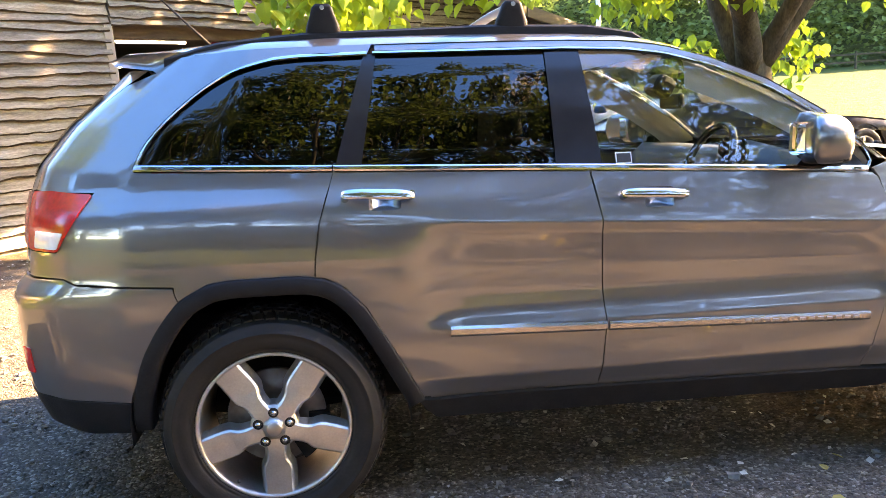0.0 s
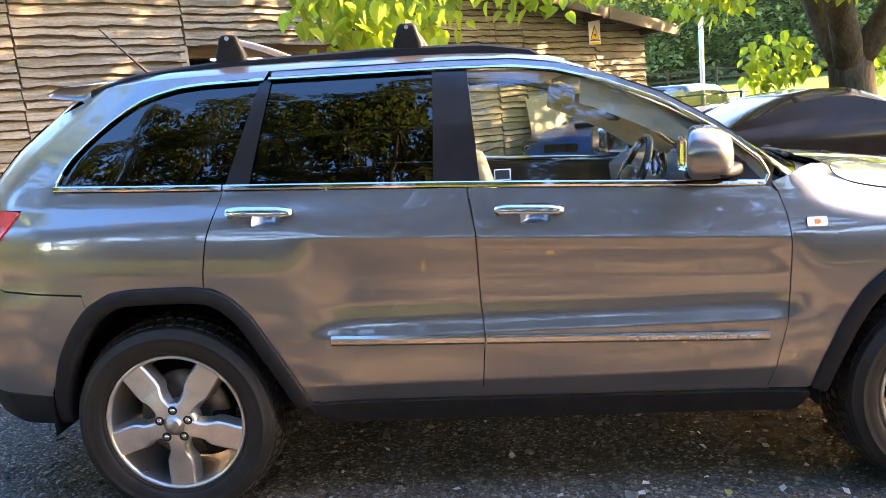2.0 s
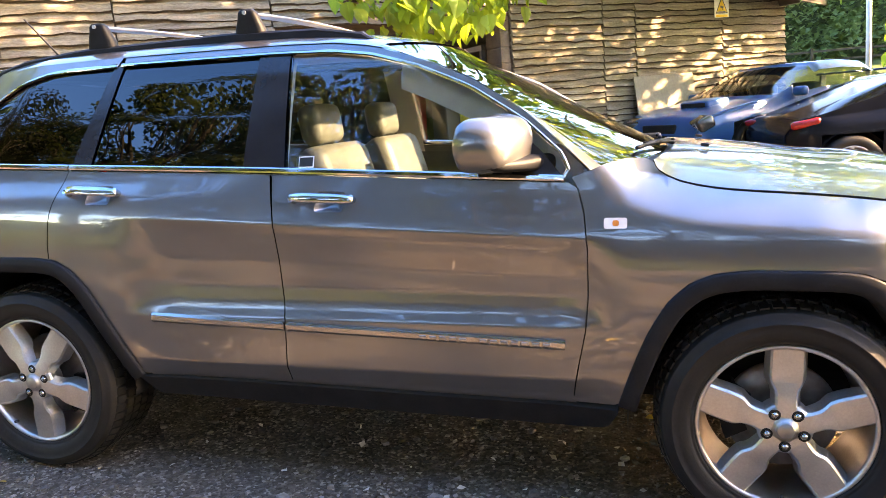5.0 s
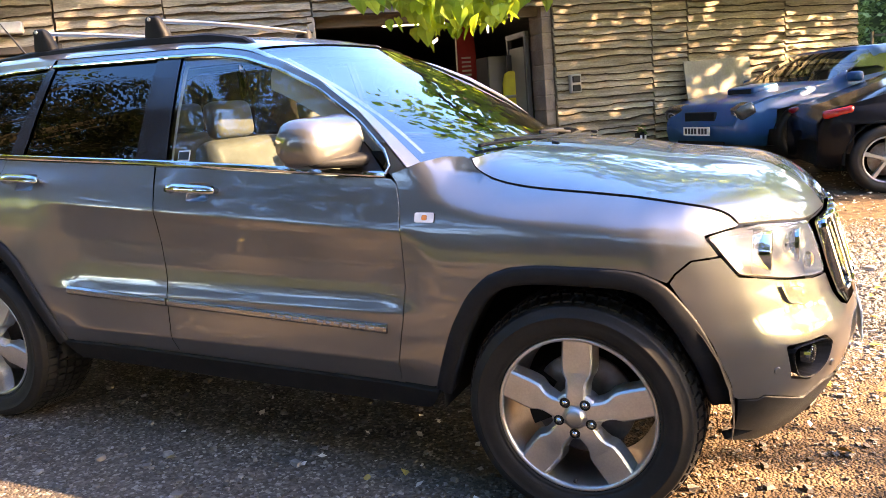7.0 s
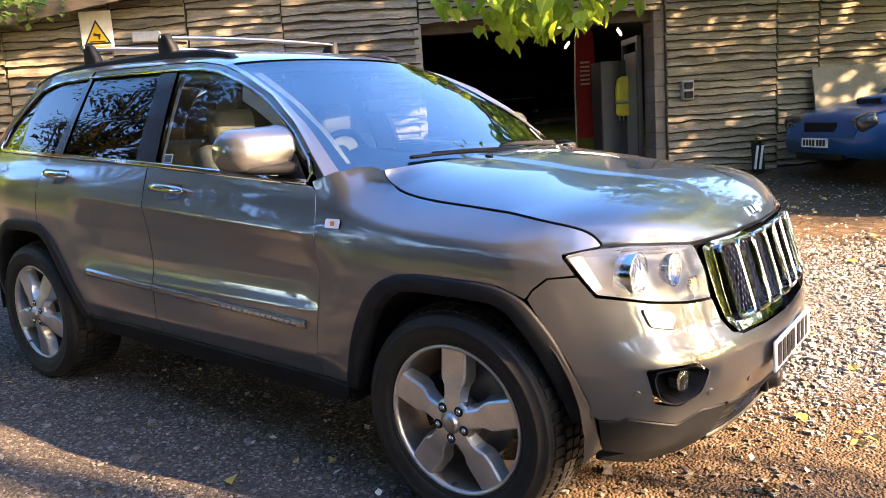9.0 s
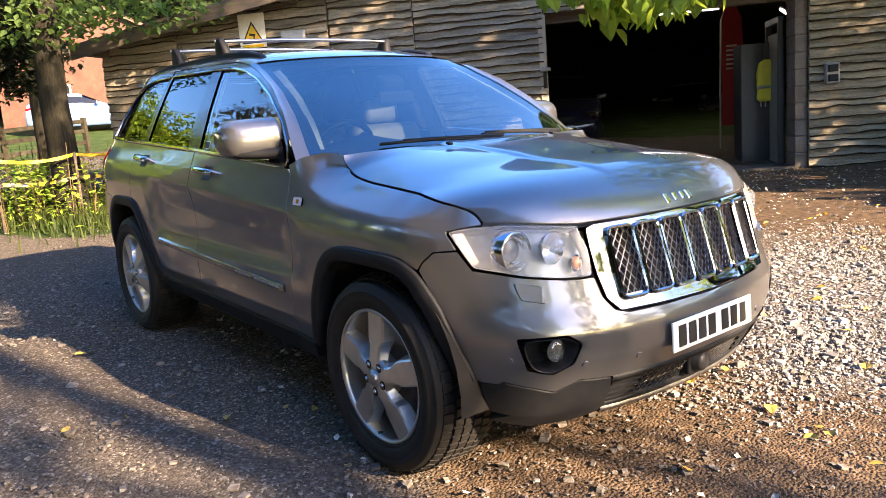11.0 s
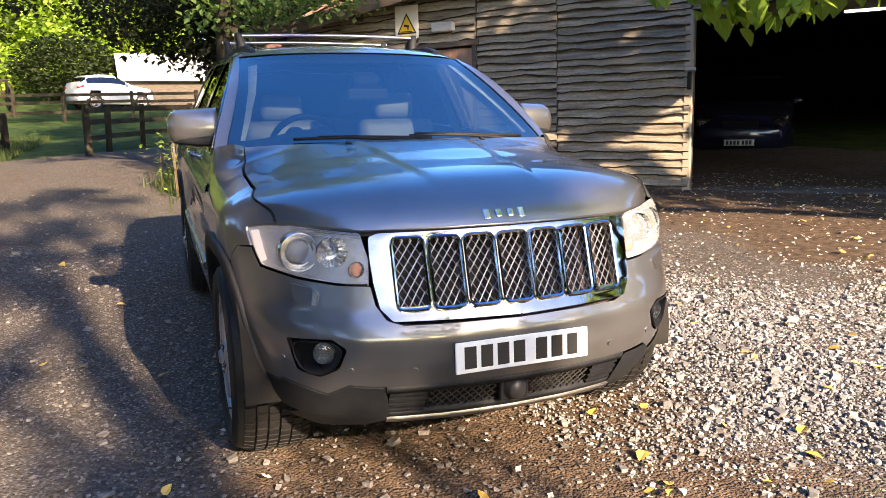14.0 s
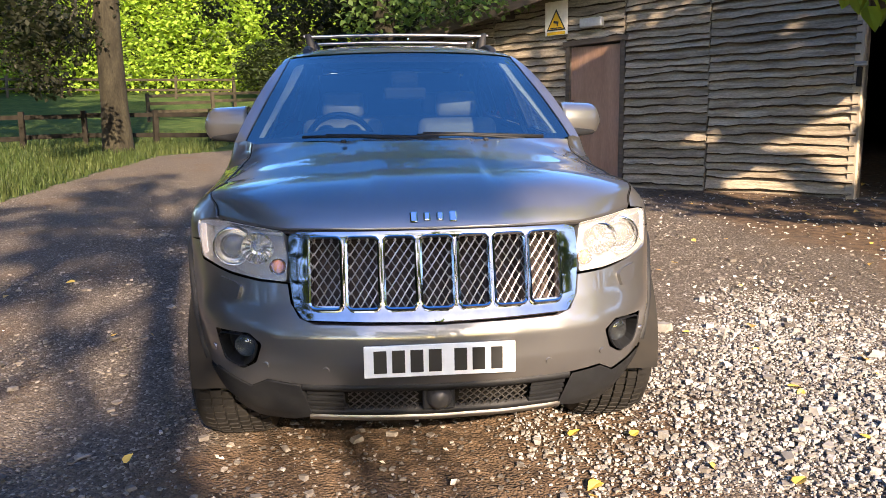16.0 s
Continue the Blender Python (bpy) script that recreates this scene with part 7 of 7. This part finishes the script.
def saloon(m, label, paint, length=4.4, width=1.74, height=1.44, cowl=.28, screen=.52, rear=.80, tail=.97, deck=1.0, glass=None, rim=None, scoop=False, plate=PLATE_WHITE,
           group="", wheel_r=.315, name="car", rear_axle=.80):
    """A parked car facing +x. cowl, screen, rear, tail are the places, as shares of the length from the nose, of the screen's foot and head, the roof's end and the rear screen's foot."""
    car = thing(name, m, label, "car", group)
    L, W = length, width / 2
    glass = glass or PRIVACY
    rim = rim or ALLOY
    def xk(k):
        return L / 2 - k * L
    waist = .62 * height + .02
    prof = [(0, .38 * height), (.010, .475 * height), (.03, .545 * height), (.08, .585 * height), (cowl * .6, .63 * height), (cowl, .675 * height), (screen, .985 * height), ((screen + rear) / 2, height), (rear, .965 * height), (tail, deck * .70 * height), (.988, .62 * height), (1, .55 * height)]
    ks = np.unique(np.r_[np.linspace(0, 1, 45), [p[0] for p in prof]])
    zt = np.interp(ks, *zip(*prof))
    for _ in range(2):
        zt[1:-1] = (zt[:-2] + 2 * zt[1:-1] + zt[2:]) / 4
    rows = []
    for k, z in zip(ks, zt):
        end = min(k, 1 - k)
        w = W * (1 - .16 * math.exp(-(end / .035) ** 1.2) - .05 * math.exp(-(end / .12)))
        x = xk(k)
        sill = .20 + (.10 * math.exp(-(end / .05)))
        sh = min(z - .01, waist + .05 * k)
        cab = max(0, z - sh)
        wt = w - .30 * cab - .03
        pts = [(x, 0, sill), (x, w * .93, sill), (x, w * .985, .42), (x, w, sh * .80), (x, w * .985, sh - .02), (x, w * .955, sh + .004)]
        for t in (.25, .5, .8):
            pts.append((x, w * .955 + (wt - w * .955) * t, sh + cab * t * .93))
        pts += [(x, wt * .90, z - .004 - .03 * min(cab, .1)), (x, wt * .55, z), (x, 0, z + .012)]
        rows.append(pts)
    n = len(rows[0])
    v, f = loft(rows)
    f = [q[::-1] for q in f]
    body_f, glass_f, front_q, rear_q = [], [], set(), set()
    for i in range(len(rows) - 1):
        k = (ks[i] + ks[i + 1]) / 2
        cab_i = zt[i] - (waist + .05 * k)
        for j in range(n - 1):
            q = f[i * (n - 1) + j]
            side_glass = 6 <= j <= 7 and cowl + .10 < k < tail - .09 and min(abs(k - kk) for kk in (.5, .66 if name != "van" else .8)) > .009
            front_glass = j >= 8 and cowl + .012 < k < screen - .012
            rear_glass = j >= 8 and rear + .015 < k < tail - .02
            if front_glass:
                front_q.add(q)
            if rear_glass:
                rear_q.add(q)
            (glass_f if side_glass or front_glass or rear_glass else body_f).append(q)
    body_f.append(tuple(range(n)))
    body_f.append(tuple(range(len(v) - 1, len(v) - n - 1, -1)))
    def mirror_y(vv, ff):
        return merge((vv, ff), ([(x, -y, z) for x, y, z in vv], [q[::-1] for q in ff]))
    # leave the wheel openings out of the sides
    wheels_x = (xk(.185), xk(rear_axle))
    def open_arch(q):
        c = np.mean([v[i] for i in q], 0)
        return len(q) == 4 and any(math.hypot(c[0] - wx, c[2] - wheel_r) < wheel_r + .05 for wx in wheels_x) and c[1] > W * .75
    body_f = [q for q in body_f if not open_arch(q)]
    mesh_part("body", *mirror_y(*used(v, body_f)), paint, car)
    panes = {}
    for q in glass_f:
        k = (L / 2 - np.mean([v[i][0] for i in q])) / L
        key = "windscreen" if q in front_q else "rear_screen" if q in rear_q else ("side_window", int(k > .5) + int(k > (.66 if name != "van" else .8)))
        panes.setdefault(key, []).append(q)
    for key, qs in panes.items():
        if isinstance(key, tuple):
            pv, pq = used(v, qs)
            mesh_part("side_window", pv, pq, glass, car)
            mesh_part("side_window", [(x, -y, z) for x, y, z in pv], [q[::-1] for q in pq], glass, car)
        else:
            mesh_part(key, *mirror_y(*used(v, qs)), glass, car)
    part("cabin_floor", box((L * .62, width * .86, .06), Matrix.Translation((-.1, 0, .34))), DARK, car)
    for s in (-1, 1):
        for wx in wheels_x:
            simple_wheel(car, wx, s * (W - .015), wheel_r, rim, s)
            r = []
            for t in np.linspace(-.1, math.pi + .1, 13):
                r.append([(wx + (wheel_r + .055) * math.cos(t), s * (W - .01), wheel_r + (wheel_r + .055) * math.sin(t)), (wx + (wheel_r + .045) * math.cos(t), s * (W - .30), wheel_r + (wheel_r + .045) * math.sin(t))])
            mesh_part("wheel_well", *loft(r), DARK, car, smooth=False)
        # lamps
        hx = xk(.035)
        hm = Matrix.Translation((hx - .03, s * W * .68, .485 * height)) @ pose(0, 0, 0, 0, 24, -s * 22)
        hl = part("headlamp", box((.24, .42, .18), hm, .06, 3), LAMP_BOWL, car, "clear lamp over twin bowls", smooth=True)
        for yo, r in ((s * .085, .066), (-s * .075, .056)):
            ring = [[(.121 - d, yo + q * r * math.cos(a), q * r * math.sin(a)) for a in np.linspace(0, 2 * math.pi, 20, endpoint=False)] for q, d in ((1.0, 0), (.96, -.008), (.82, -.004), (.5, .012), (.3, .0), (.02, -.006))]
            rv, rf = loft(ring, True)
            mesh_part("reflector", [hm @ Vector(p) for p in rv], rf, SATIN, hl, "bright round reflector")
        part("tail_lamp", box((.30, .22, .085), Matrix.Translation((xk(.958), s * W * .80, .635 * height)) @ pose(0, 0, 0, 0, -10, s * 14), .035, 3), TAIL_RED, car, "dark red lamp wrapped round the corner", smooth=True)
        part("door_mirror", box((.12, .20, .13), Matrix.Translation((xk(cowl + .10), s * (W + .06), waist + .10)), .045, 3), paint, car, smooth=True)
    gr = part("grille", box((.05, W * .70, .13), Matrix.Translation((xk(.008), 0, .445 * height)), .02, 2), PLASTIC, car)
    part("bumper_grille", box((.05, W * 1.05, .13), Matrix.Translation((xk(.006), 0, .29)), .02, 2), DARK, car)
    pf = part("number_plate", box((.012, .52, .111), Matrix.Translation((xk(0) + .035, 0, .43))), plate, car)
    for i in range(7):
        part("plate_bar", box((.004, .042, .075), Matrix.Translation((xk(0) + .043, -.2 + i * .062 + (.02 if i > 3 else 0), .43))), INK, pf)
    # seats seen through the glass
    for s in (-1, 1):
        part("seat", box((.16, .46, .62), Matrix.Translation((xk(.56), s * .36, .78)) @ pose(0, 0, 0, 0, -14, 0), .06, 2), TRIM_GREY, car, smooth=True)
    part("dashboard", box((.35, W * 1.6, .2), Matrix.Translation((xk(cowl + .07), 0, .86)), .06, 2), TRIM_GREY, car, smooth=True)
    if scoop:
        sc = part("bonnet_scoop", box((.42, .52, .11), Matrix.Translation((xk(cowl * .72), 0, .625 * height + .045)) @ pose(0, 0, 0, 0, 6, 0), .035, 3), paint, car, "bonnet air scoop", smooth=True)
        part("scoop_mouth", box((.03, .42, .06), Matrix.Translation((xk(cowl * .72) + .205, 0, 0.625 * height + .03))), DARK, sc)
        part("rear_wing", box((.22, W * 1.5, .03), Matrix.Translation((xk(.965), 0, .86 * height)), .01, 2), paint, car)
        for s in (-1, 1):
            part("wing_post", box((.12, .03, .2), Matrix.Translation((xk(.965), s * W * .7, .80 * height))), paint, car)
    return car


def at_heading(x, y, deg, dz=0.0):
    return Matrix.Translation(on_ground(x, y, dz)) @ pose(0, 0, 0, 0, 0, deg)


LAMP_BOWL = shader("lamp_bowl", (.06, .06, .058), .12, .3, second=(.035, .035, .034), scale=30, coat=.6)
TAIL_RED = shader("tail_red", (.30, .008, .008), .25, second=(.20, .006, .006), scale=30, coat=.3)
BLUE = shader("blue_car_paint", (.0003, .055, .16), .3, .1, second=(.0005, .07, .19), scale=3, coat=.35, spec=.25)
BLACK = shader("black_car_paint", (.005, .005, .006), .16, .0, second=(.008, .008, .009), scale=4, coat=.0, spec=.07)
NAVY = shader("navy_car_paint", (.01, .014, .04), .25, .2, second=(.015, .02, .05), scale=3, coat=1.0)
WHITE = shader("white_car_paint", (.46, .47, .48), .3, second=(.42, .43, .44), scale=3, coat=1.0)
GREY = shader("grey_car_paint", (.09, .095, .1), .3, .5, second=(.12, .12, .13), scale=3, coat=1.0)
SEE = pane_glass("car_glass", (.5, .55, .53), .08)
DIM_GLASS = shader("dim_car_glass", (.004, .004, .005), .12, spec=.06, second=(.006, .006, .007), scale=4)
GOLD_RIM = shader("dark_rim", (.08, .075, .07), .35, .8, second=(.12, .11, .1), scale=10)
hd = math.degrees(math.atan2(-.70, -.714))
saloon(Matrix.Translation(on_ground(.98 + 2.2 * .714, 7.42 + 2.2 * .70, .02)) @ pose(0, 0, 0, 0, 0, hd), "bright blue sports saloon with a bonnet scoop, parked along the barn", BLUE, scoop=True, glass=SEE, rim=GOLD_RIM, tail=.93, rear=.76, deck=.98, height=1.37)
saloon(at_heading(4.4, 6.85, 12), "glossy black hatchback parked beside the barn", BLACK, length=4.5, width=1.86, height=1.33, tail=.975, rear=.70, deck=.94, wheel_r=.345, rim=ALLOY, glass=DIM_GLASS, rear_axle=.865)
saloon(at_heading(-33.6, -2.45, 116), "white hatchback parked beyond the fence", WHITE, length=3.4, height=1.5, tail=.98, rear=.86, deck=1.05)
saloon(at_heading(-30, 6.2, 80), "blue car parked by the house", shader("pale_blue_paint", (.12, .22, .42), .3, second=(.15, .25, .45), scale=3, coat=1.0), length=4.2, height=1.5, tail=.98, rear=.86, deck=1.05)


def in_barn(s, d, deg):
    """A pose inside the barn: s along the front, d in from it; deg 0 faces out of the doorway."""
    return BARN @ Matrix.Translation((s, d, .345)) @ pose(0, 0, 0, 0, 0, -90 + deg)


saloon(in_barn(-.15, 6.9, 4), "dark navy van just inside the doorway", NAVY, length=4.3, width=1.80, height=1.70, cowl=.2, screen=.40, rear=.95, tail=.985, deck=1.15, name="van", wheel_r=.33)
def row_car(x, y, deg, label, paint, **k):
    return saloon(Matrix.Translation((x, y, .345)) @ pose(0, 0, 0, 0, 0, deg), label, paint, group="cars in the barn", **k)


row_car(-10.79, 19.78, -70.6, "white car inside the dim barn", WHITE, height=1.5)
row_car(-9.40, 18.89, -70.1, "black saloon inside the dim barn", BLACK)
row_car(-7.64, 17.62, -70.1, "dark grey saloon inside the dim barn", GREY)
row_car(-17.52, 22.85, -45.8, "black car at the back of the dim barn", BLACK)
row_car(-16.21, 25.15, -61.9, "dark grey car at the back of the dim barn", GREY)
row_car(-15.31, 25.18, -65.2, "black hatchback at the back of the dim barn", BLACK)

# ---- things in the doorway ----
LED = shader("led_tube", (.9, .9, .9), .4, emit=(.92, .96, 1.0), emit_power=6)
for s, d, z, deg in ((2.2, 3.2, 2.78, 0), (3.7, 3.4, 2.88, 0), (4.3, 5.2, 2.80, 70), (3.6, 6.8, 2.74, 80)):
    lt = thing("strip_light", BARN @ Matrix.Translation((s, d, z)) @ pose(0, 0, 0, 0, 0, deg), "white fluorescent strip light hung in the barn", "light", "strip lights")
    part("tube", add_cyl(bmesh.new(), .018, .018, 1.15, pose(0, 0, 0, 0, 90, 0), 10), LED, lt)
    part("holder", box((1.2, .05, .035), Matrix.Translation((0, 0, .035)), .006), SIGN_WHITE, lt)
flag = thing("feather_flag", BARN @ Matrix.Translation((2.78, 2.4, .35)), "tall red feather flag with a white edge and white lettering bars", "flag")
RED_CLOTH = shader("red_cloth", (.42, .03, .025), .7, second=(.34, .02, .02), scale=6)
prof = [(-.12, .5), (.17, .5), (.20, 1.2), (.22, 1.8), (.20, 2.2), (.10, 2.38), (-.02, 2.40), (-.10, 2.2)]
mesh_part("cloth", *slab(prof, -.006, .006), RED_CLOTH, flag, smooth=False)
mesh_part("pole", *tube([(-.15, 0, .0), (-.135, 0, 1.3), (-.11, 0, 2.15), (-.02, 0, 2.42), (.10, 0, 2.40)], .014, 8), SIGN_WHITE, flag)
for k in range(6):
    part("text_bar", box((.16, .004, .03), Matrix.Translation((.04, -.011, 1.75 - k * .07))), SIGN_WHITE, flag)
bk = part("foot", add_cyl(bmesh.new(), .2, .2, .03, Matrix.Translation((-.15, 0, .012)), 20), DARK, flag)
cab = thing("metal_cabinet", BARN @ Matrix.Translation((2.98, 1.25, .345)), "dark grey metal cabinet inside the doorway", "cabinet")
CABM = shader("cabinet_grey", (.022, .024, .026), .5, second=(.03, .032, .034), scale=6, fine=.1)
part("carcass", box((.60, .5, 1.72), Matrix.Translation((0, 0, .81)), .01), CABM, cab)
for s in (-1, 1):
    d = part("door", box((.288, .02, 1.62), Matrix.Translation((s * .148, -.262, .86)), .006), CABM, cab)
    part("handle", box((.02, .02, .14), Matrix.Translation((s * .03, -.282, .85)), .004), SATIN, d)
jk = thing("work_jacket", BARN @ Matrix.Translation((3.04, .93, 1.50)), "yellow high-visibility jacket hanging on the cabinet", "jacket")
rows = []
for z, w, d in ((.28, .05, .03), (.24, .13, .05), (.1, .15, .06), (-.1, .16, .055), (-.26, .15, .05), (-.30, .12, .03)):
    rows.append([(w * math.cos(t) + .012 * math.sin(5 * t + z * 20), d * math.sin(t) + .01 * math.cos(4 * t + z * 9), z) for t in np.linspace(0, 2 * math.pi, 20, endpoint=False)])
v, f = loft(rows, True)
mesh_part("cloth", v, f + [tuple(range(20)), tuple(range(len(v) - 20, len(v)))], shader("hi_vis_yellow", (.55, .5, .04), .7, second=(.45, .4, .05), scale=10), jk)
part("band", box((.31, .13, .05), Matrix.Translation((0, 0, -.1)), .02, 2), SATIN, jk)
pd = thing("partition_door", BARN @ Matrix.Translation((3.0, .50, .345)), "pale inner door in a grey frame beside the pier", "door")
part("leaf", box((.03, .62, 1.75), Matrix.Translation((.08, .25, .88)), .004), shader("pale_door", (.22, .215, .19), .6, second=(.18, .175, .155), scale=3), pd)
for yy in (-.08, .58):
    part("frame_post", box((.07, .06, 1.9), Matrix.Translation((.08, yy, .95)), .004), CABM, pd)
part("frame_head", box((.07, .74, .08), Matrix.Translation((.08, .25, 1.92)), .004), CABM, pd)
bn = thing("display_stand", BARN @ Matrix.Translation((4.42, -.40, .34)), "small black and white stand with a little plant on it", "stand")
part("panel", box((.17, .04, .40), Matrix.Translation((0, 0, .20)) @ pose(0, 0, 0, -6, 0, 0), .01), DARK, bn)
for k in range(2):
    part("stripe", box((.03, .01, .32), Matrix.Translation((-.035 + .07 * k, -.028, .20)) @ pose(0, 0, 0, -6, 10, 0)), SIGN_WHITE, bn)
rs = np.random.RandomState(8)
mesh_part("plant", *leaves(rs, blob(rs, 40, (.02, .02, .45), (.08, .06, .07), .3), .06, .2, False), LEAF_MID, bn, smooth=False)


# ---- loose stones, chips and leaves on the ground ----
def stones(rs, xy, size, flat=.6):
    """Small rough stones, each an uneven block."""
    n = len(xy)
    base = np.array([(x, y, z) for z in (-1, 1) for x, y in ((-1, -1), (1, -1), (1, 1), (-1, 1))], float)
    quad = np.array([(4, 5, 6, 7), (0, 1, 5, 4), (1, 2, 6, 5), (2, 3, 7, 6), (3, 0, 4, 7)])
    s = size * np.exp(rs.normal(0, .45, n))
    v = base[None] * rs.uniform(.35, .95, (n, 8, 3)) * s[:, None, None] * np.array([1, .8, flat])
    a = rs.uniform(0, 2 * np.pi, n)
    c, sn = np.cos(a)[:, None], np.sin(a)[:, None]
    x, y = v[..., 0] * c - v[..., 1] * sn, v[..., 0] * sn + v[..., 1] * c
    z = v[..., 2] + (ground_z(xy[:, 0], xy[:, 1]) + s * flat * .35)[:, None]
    out = np.stack([x + xy[:, :1], y + xy[:, 1:], z], -1).reshape(-1, 3)
    f = (quad[None] + (np.arange(n) * 8)[:, None, None]).reshape(-1, 4)
    return out, [tuple(q) for q in f.tolist()]


def scatter(rs, n, x0, x1, y0, y1):
    return np.stack([rs.uniform(x0, x1, n), rs.uniform(y0, y1, n)], 1)


STONE = shader("gravel_stone", (.075, .065, .056), .85, second=(.165, .150, .132), scale=30, vary=.6, spec=.2)
PALE = shader("pale_stone", (.17, .162, .15), .85, second=(.255, .245, .23), scale=30, vary=.5, spec=.3)
rs = np.random.RandomState(77)
dark = np.concatenate([scatter(rs, 26000, -4, 5.2, -3.2, 3.2), scatter(rs, 9000, -9, 6, -6, 8)])
coarse = np.concatenate([scatter(rs, 4200, -4, 5.2, -3.1, 3.0), scatter(rs, 1500, -8, 6, -5, 7)])
tagged(mesh_part("gravel", *stones(rs, dark, .0052, .45), STONE, smooth=False), "loose grey gravel strewn over the yard", "gravel", kind="stuff")
tagged(mesh_part("coarse_gravel", *stones(rs, coarse, .0115, .42), STONE, smooth=False), "coarser grey stones among the gravel", "gravel", kind="stuff")


def chippings(rs, n):
    """Places of the pale chippings: a ragged bed beside the car's nose, thinning out at its edge."""
    q = np.stack([rs.uniform(-.6, 4.6, n), rs.uniform(.3, 4.8, n)], 1)
    edge = np.array([noise.noise((a * 1.1, b * 1.1, 3)) * .45 + noise.noise((a * 3.7, b * 3.7, 8)) * .18 for a, b in q])
    d = 1 - np.hypot((q[:, 0] - 2.0) / 2.0, (q[:, 1] - 2.45) / 1.7) + edge
    return q[rs.uniform(0, 1, n) < smoothstep(-.35, .65, d)]


bed = chippings(rs, 110000)
pale = np.concatenate([scatter(rs, 420, -4, 5, -3.2, 4), scatter(rs, 300, -9, 6, -6, 8), bed])
tagged(mesh_part("pale_gravel", *stones(rs, pale, .0058, .7), PALE, smooth=False), "pale stone chippings heaped in front of the barn", "gravel", kind="stuff")
tagged(mesh_part("pale_stones", *stones(rs, chippings(rs, 3600), .0125, .7), PALE, smooth=False), "larger pale stones among the chippings", "gravel", kind="stuff")
LITTER = shader("fallen_leaf", (.5, .34, .05), .6, second=(.34, .2, .05), scale=9, vary=.3)
xy = np.concatenate([scatter(rs, 70, -3, 5, -3, 4.5), rs.normal((2.4, 1.6), (1.2, 1.2), (50, 2)), scatter(rs, 90, -6, 4, 3.5, 7)])
p = np.stack([xy[:, 0], xy[:, 1], ground_z(xy[:, 0], xy[:, 1]) + .018], 1)
tagged(mesh_part("fallen_leaves", *leaves(rs, p, .062, .02, True), LITTER, smooth=False), "scattered yellow and brown fallen leaves", "leaves", kind="stuff")
CHIP = shader("pale_petals", (.46, .42, .35), .7, second=(.36, .32, .26), scale=20, vary=.25)
xy = np.concatenate([scatter(rs, 2400, -4.5, 3.4, 2.6, 7.6), scatter(rs, 350, -1, 5, -1, 4)])
p = np.stack([xy[:, 0], xy[:, 1], ground_z(xy[:, 0], xy[:, 1]) + .012], 1)
tagged(mesh_part("fallen_petals", *leaves(rs, p, .035, .02, False), CHIP, smooth=False), "pale fallen petals and wood chips by the barn", "petals", kind="stuff")

# ---- cladding boards, the pieces of the barn wall, last in the file ----
def board(s0, s1, z0, z1, wall, seed):
    """A lapped board with an uneven lower edge that still carries dark bark."""
    n = max(8, int((s1 - s0) / .055))
    rows = [[], [], [], [], []]
    for i in range(n + 1):
        t = i / n
        s = s0 + (s1 - s0) * t
        wob = .030 * noise.noise((s * 1.5, seed * 7.3, 0)) + .017 * noise.noise((s * 5.5, seed * 3.1, 4)) + .006 * noise.noise((s * 17, seed * 1.7, 2))
        wane = .010 + .016 * max(0, noise.noise((s * 2.6, seed * 5.1, 7)) + .35)
        out = .052 + .018 * noise.noise((s * .8, seed * 2.2, 9))
        rows[0].append((s, .026, z1 + .05))
        rows[1].append((s, .006, z1 + .05))
        rows[2].append((s, -out, z0 + wob + wane))
        rows[3].append((s, -out + .012, z0 + wob))
        rows[4].append((s, -out + .040, z0 + wob + .004))
    v, f = loft(rows)
    m = n + 1
    f += [(0, m, 2 * m, 3 * m, 4 * m), (4 * m + n, 3 * m + n, 2 * m + n, m + n, n)]
    ob = mesh_part("board", v, f, BOARD, wall, smooth=False)
    ob.data.materials.append(WANE)
    ob.data.polygons.foreach_set("material_index", [1 if 2 * n <= k < 4 * n else 0 for k in range(len(f))])
    return ob


rng = random.Random(5)
seed = 0
for a, b, zlo, zhi in ((LEFT, -5.35, .3, None), (-5.35, DOOR_L - .03, .3, None), (DOOR_L - .03, DOOR_R + .03, DOOR_T + .06, None), (DOOR_R + .03, -1.80, .28, None), (-1.80, OPEN_L - .02, .25, None),
                       (OPEN_L - .02, OPEN_R + .1, 2.58, None), (OPEN_R + .15, 4.87, .32, None), (4.87, 5.47, .36, None), (5.47, 7.2, .4, None), (7.2, RIGHT, .4, None)):
    z = zlo
    while True:
        h = rng.uniform(.085, .135)
        top = min(verge(a), verge(b))
        hi = max(verge(a), verge(b))
        if z > hi - .08:
            break
        s0, s1 = a, b
        if z + h * .3 > verge(a):
            s0 = LEFT + (z + .05 - 2.72) / .155 if a < RIDGE and verge(a) < verge(b) else a
        if z + h * .3 > verge(b):
            s1 = RIDGE + (verge(RIDGE) - z - .05) / .155
        if s1 - s0 > .15:
            seed += 1
            board(s0 + rng.uniform(.002, .02), s1 - rng.uniform(.002, .02), z, z + h, barn, seed)
        z += h
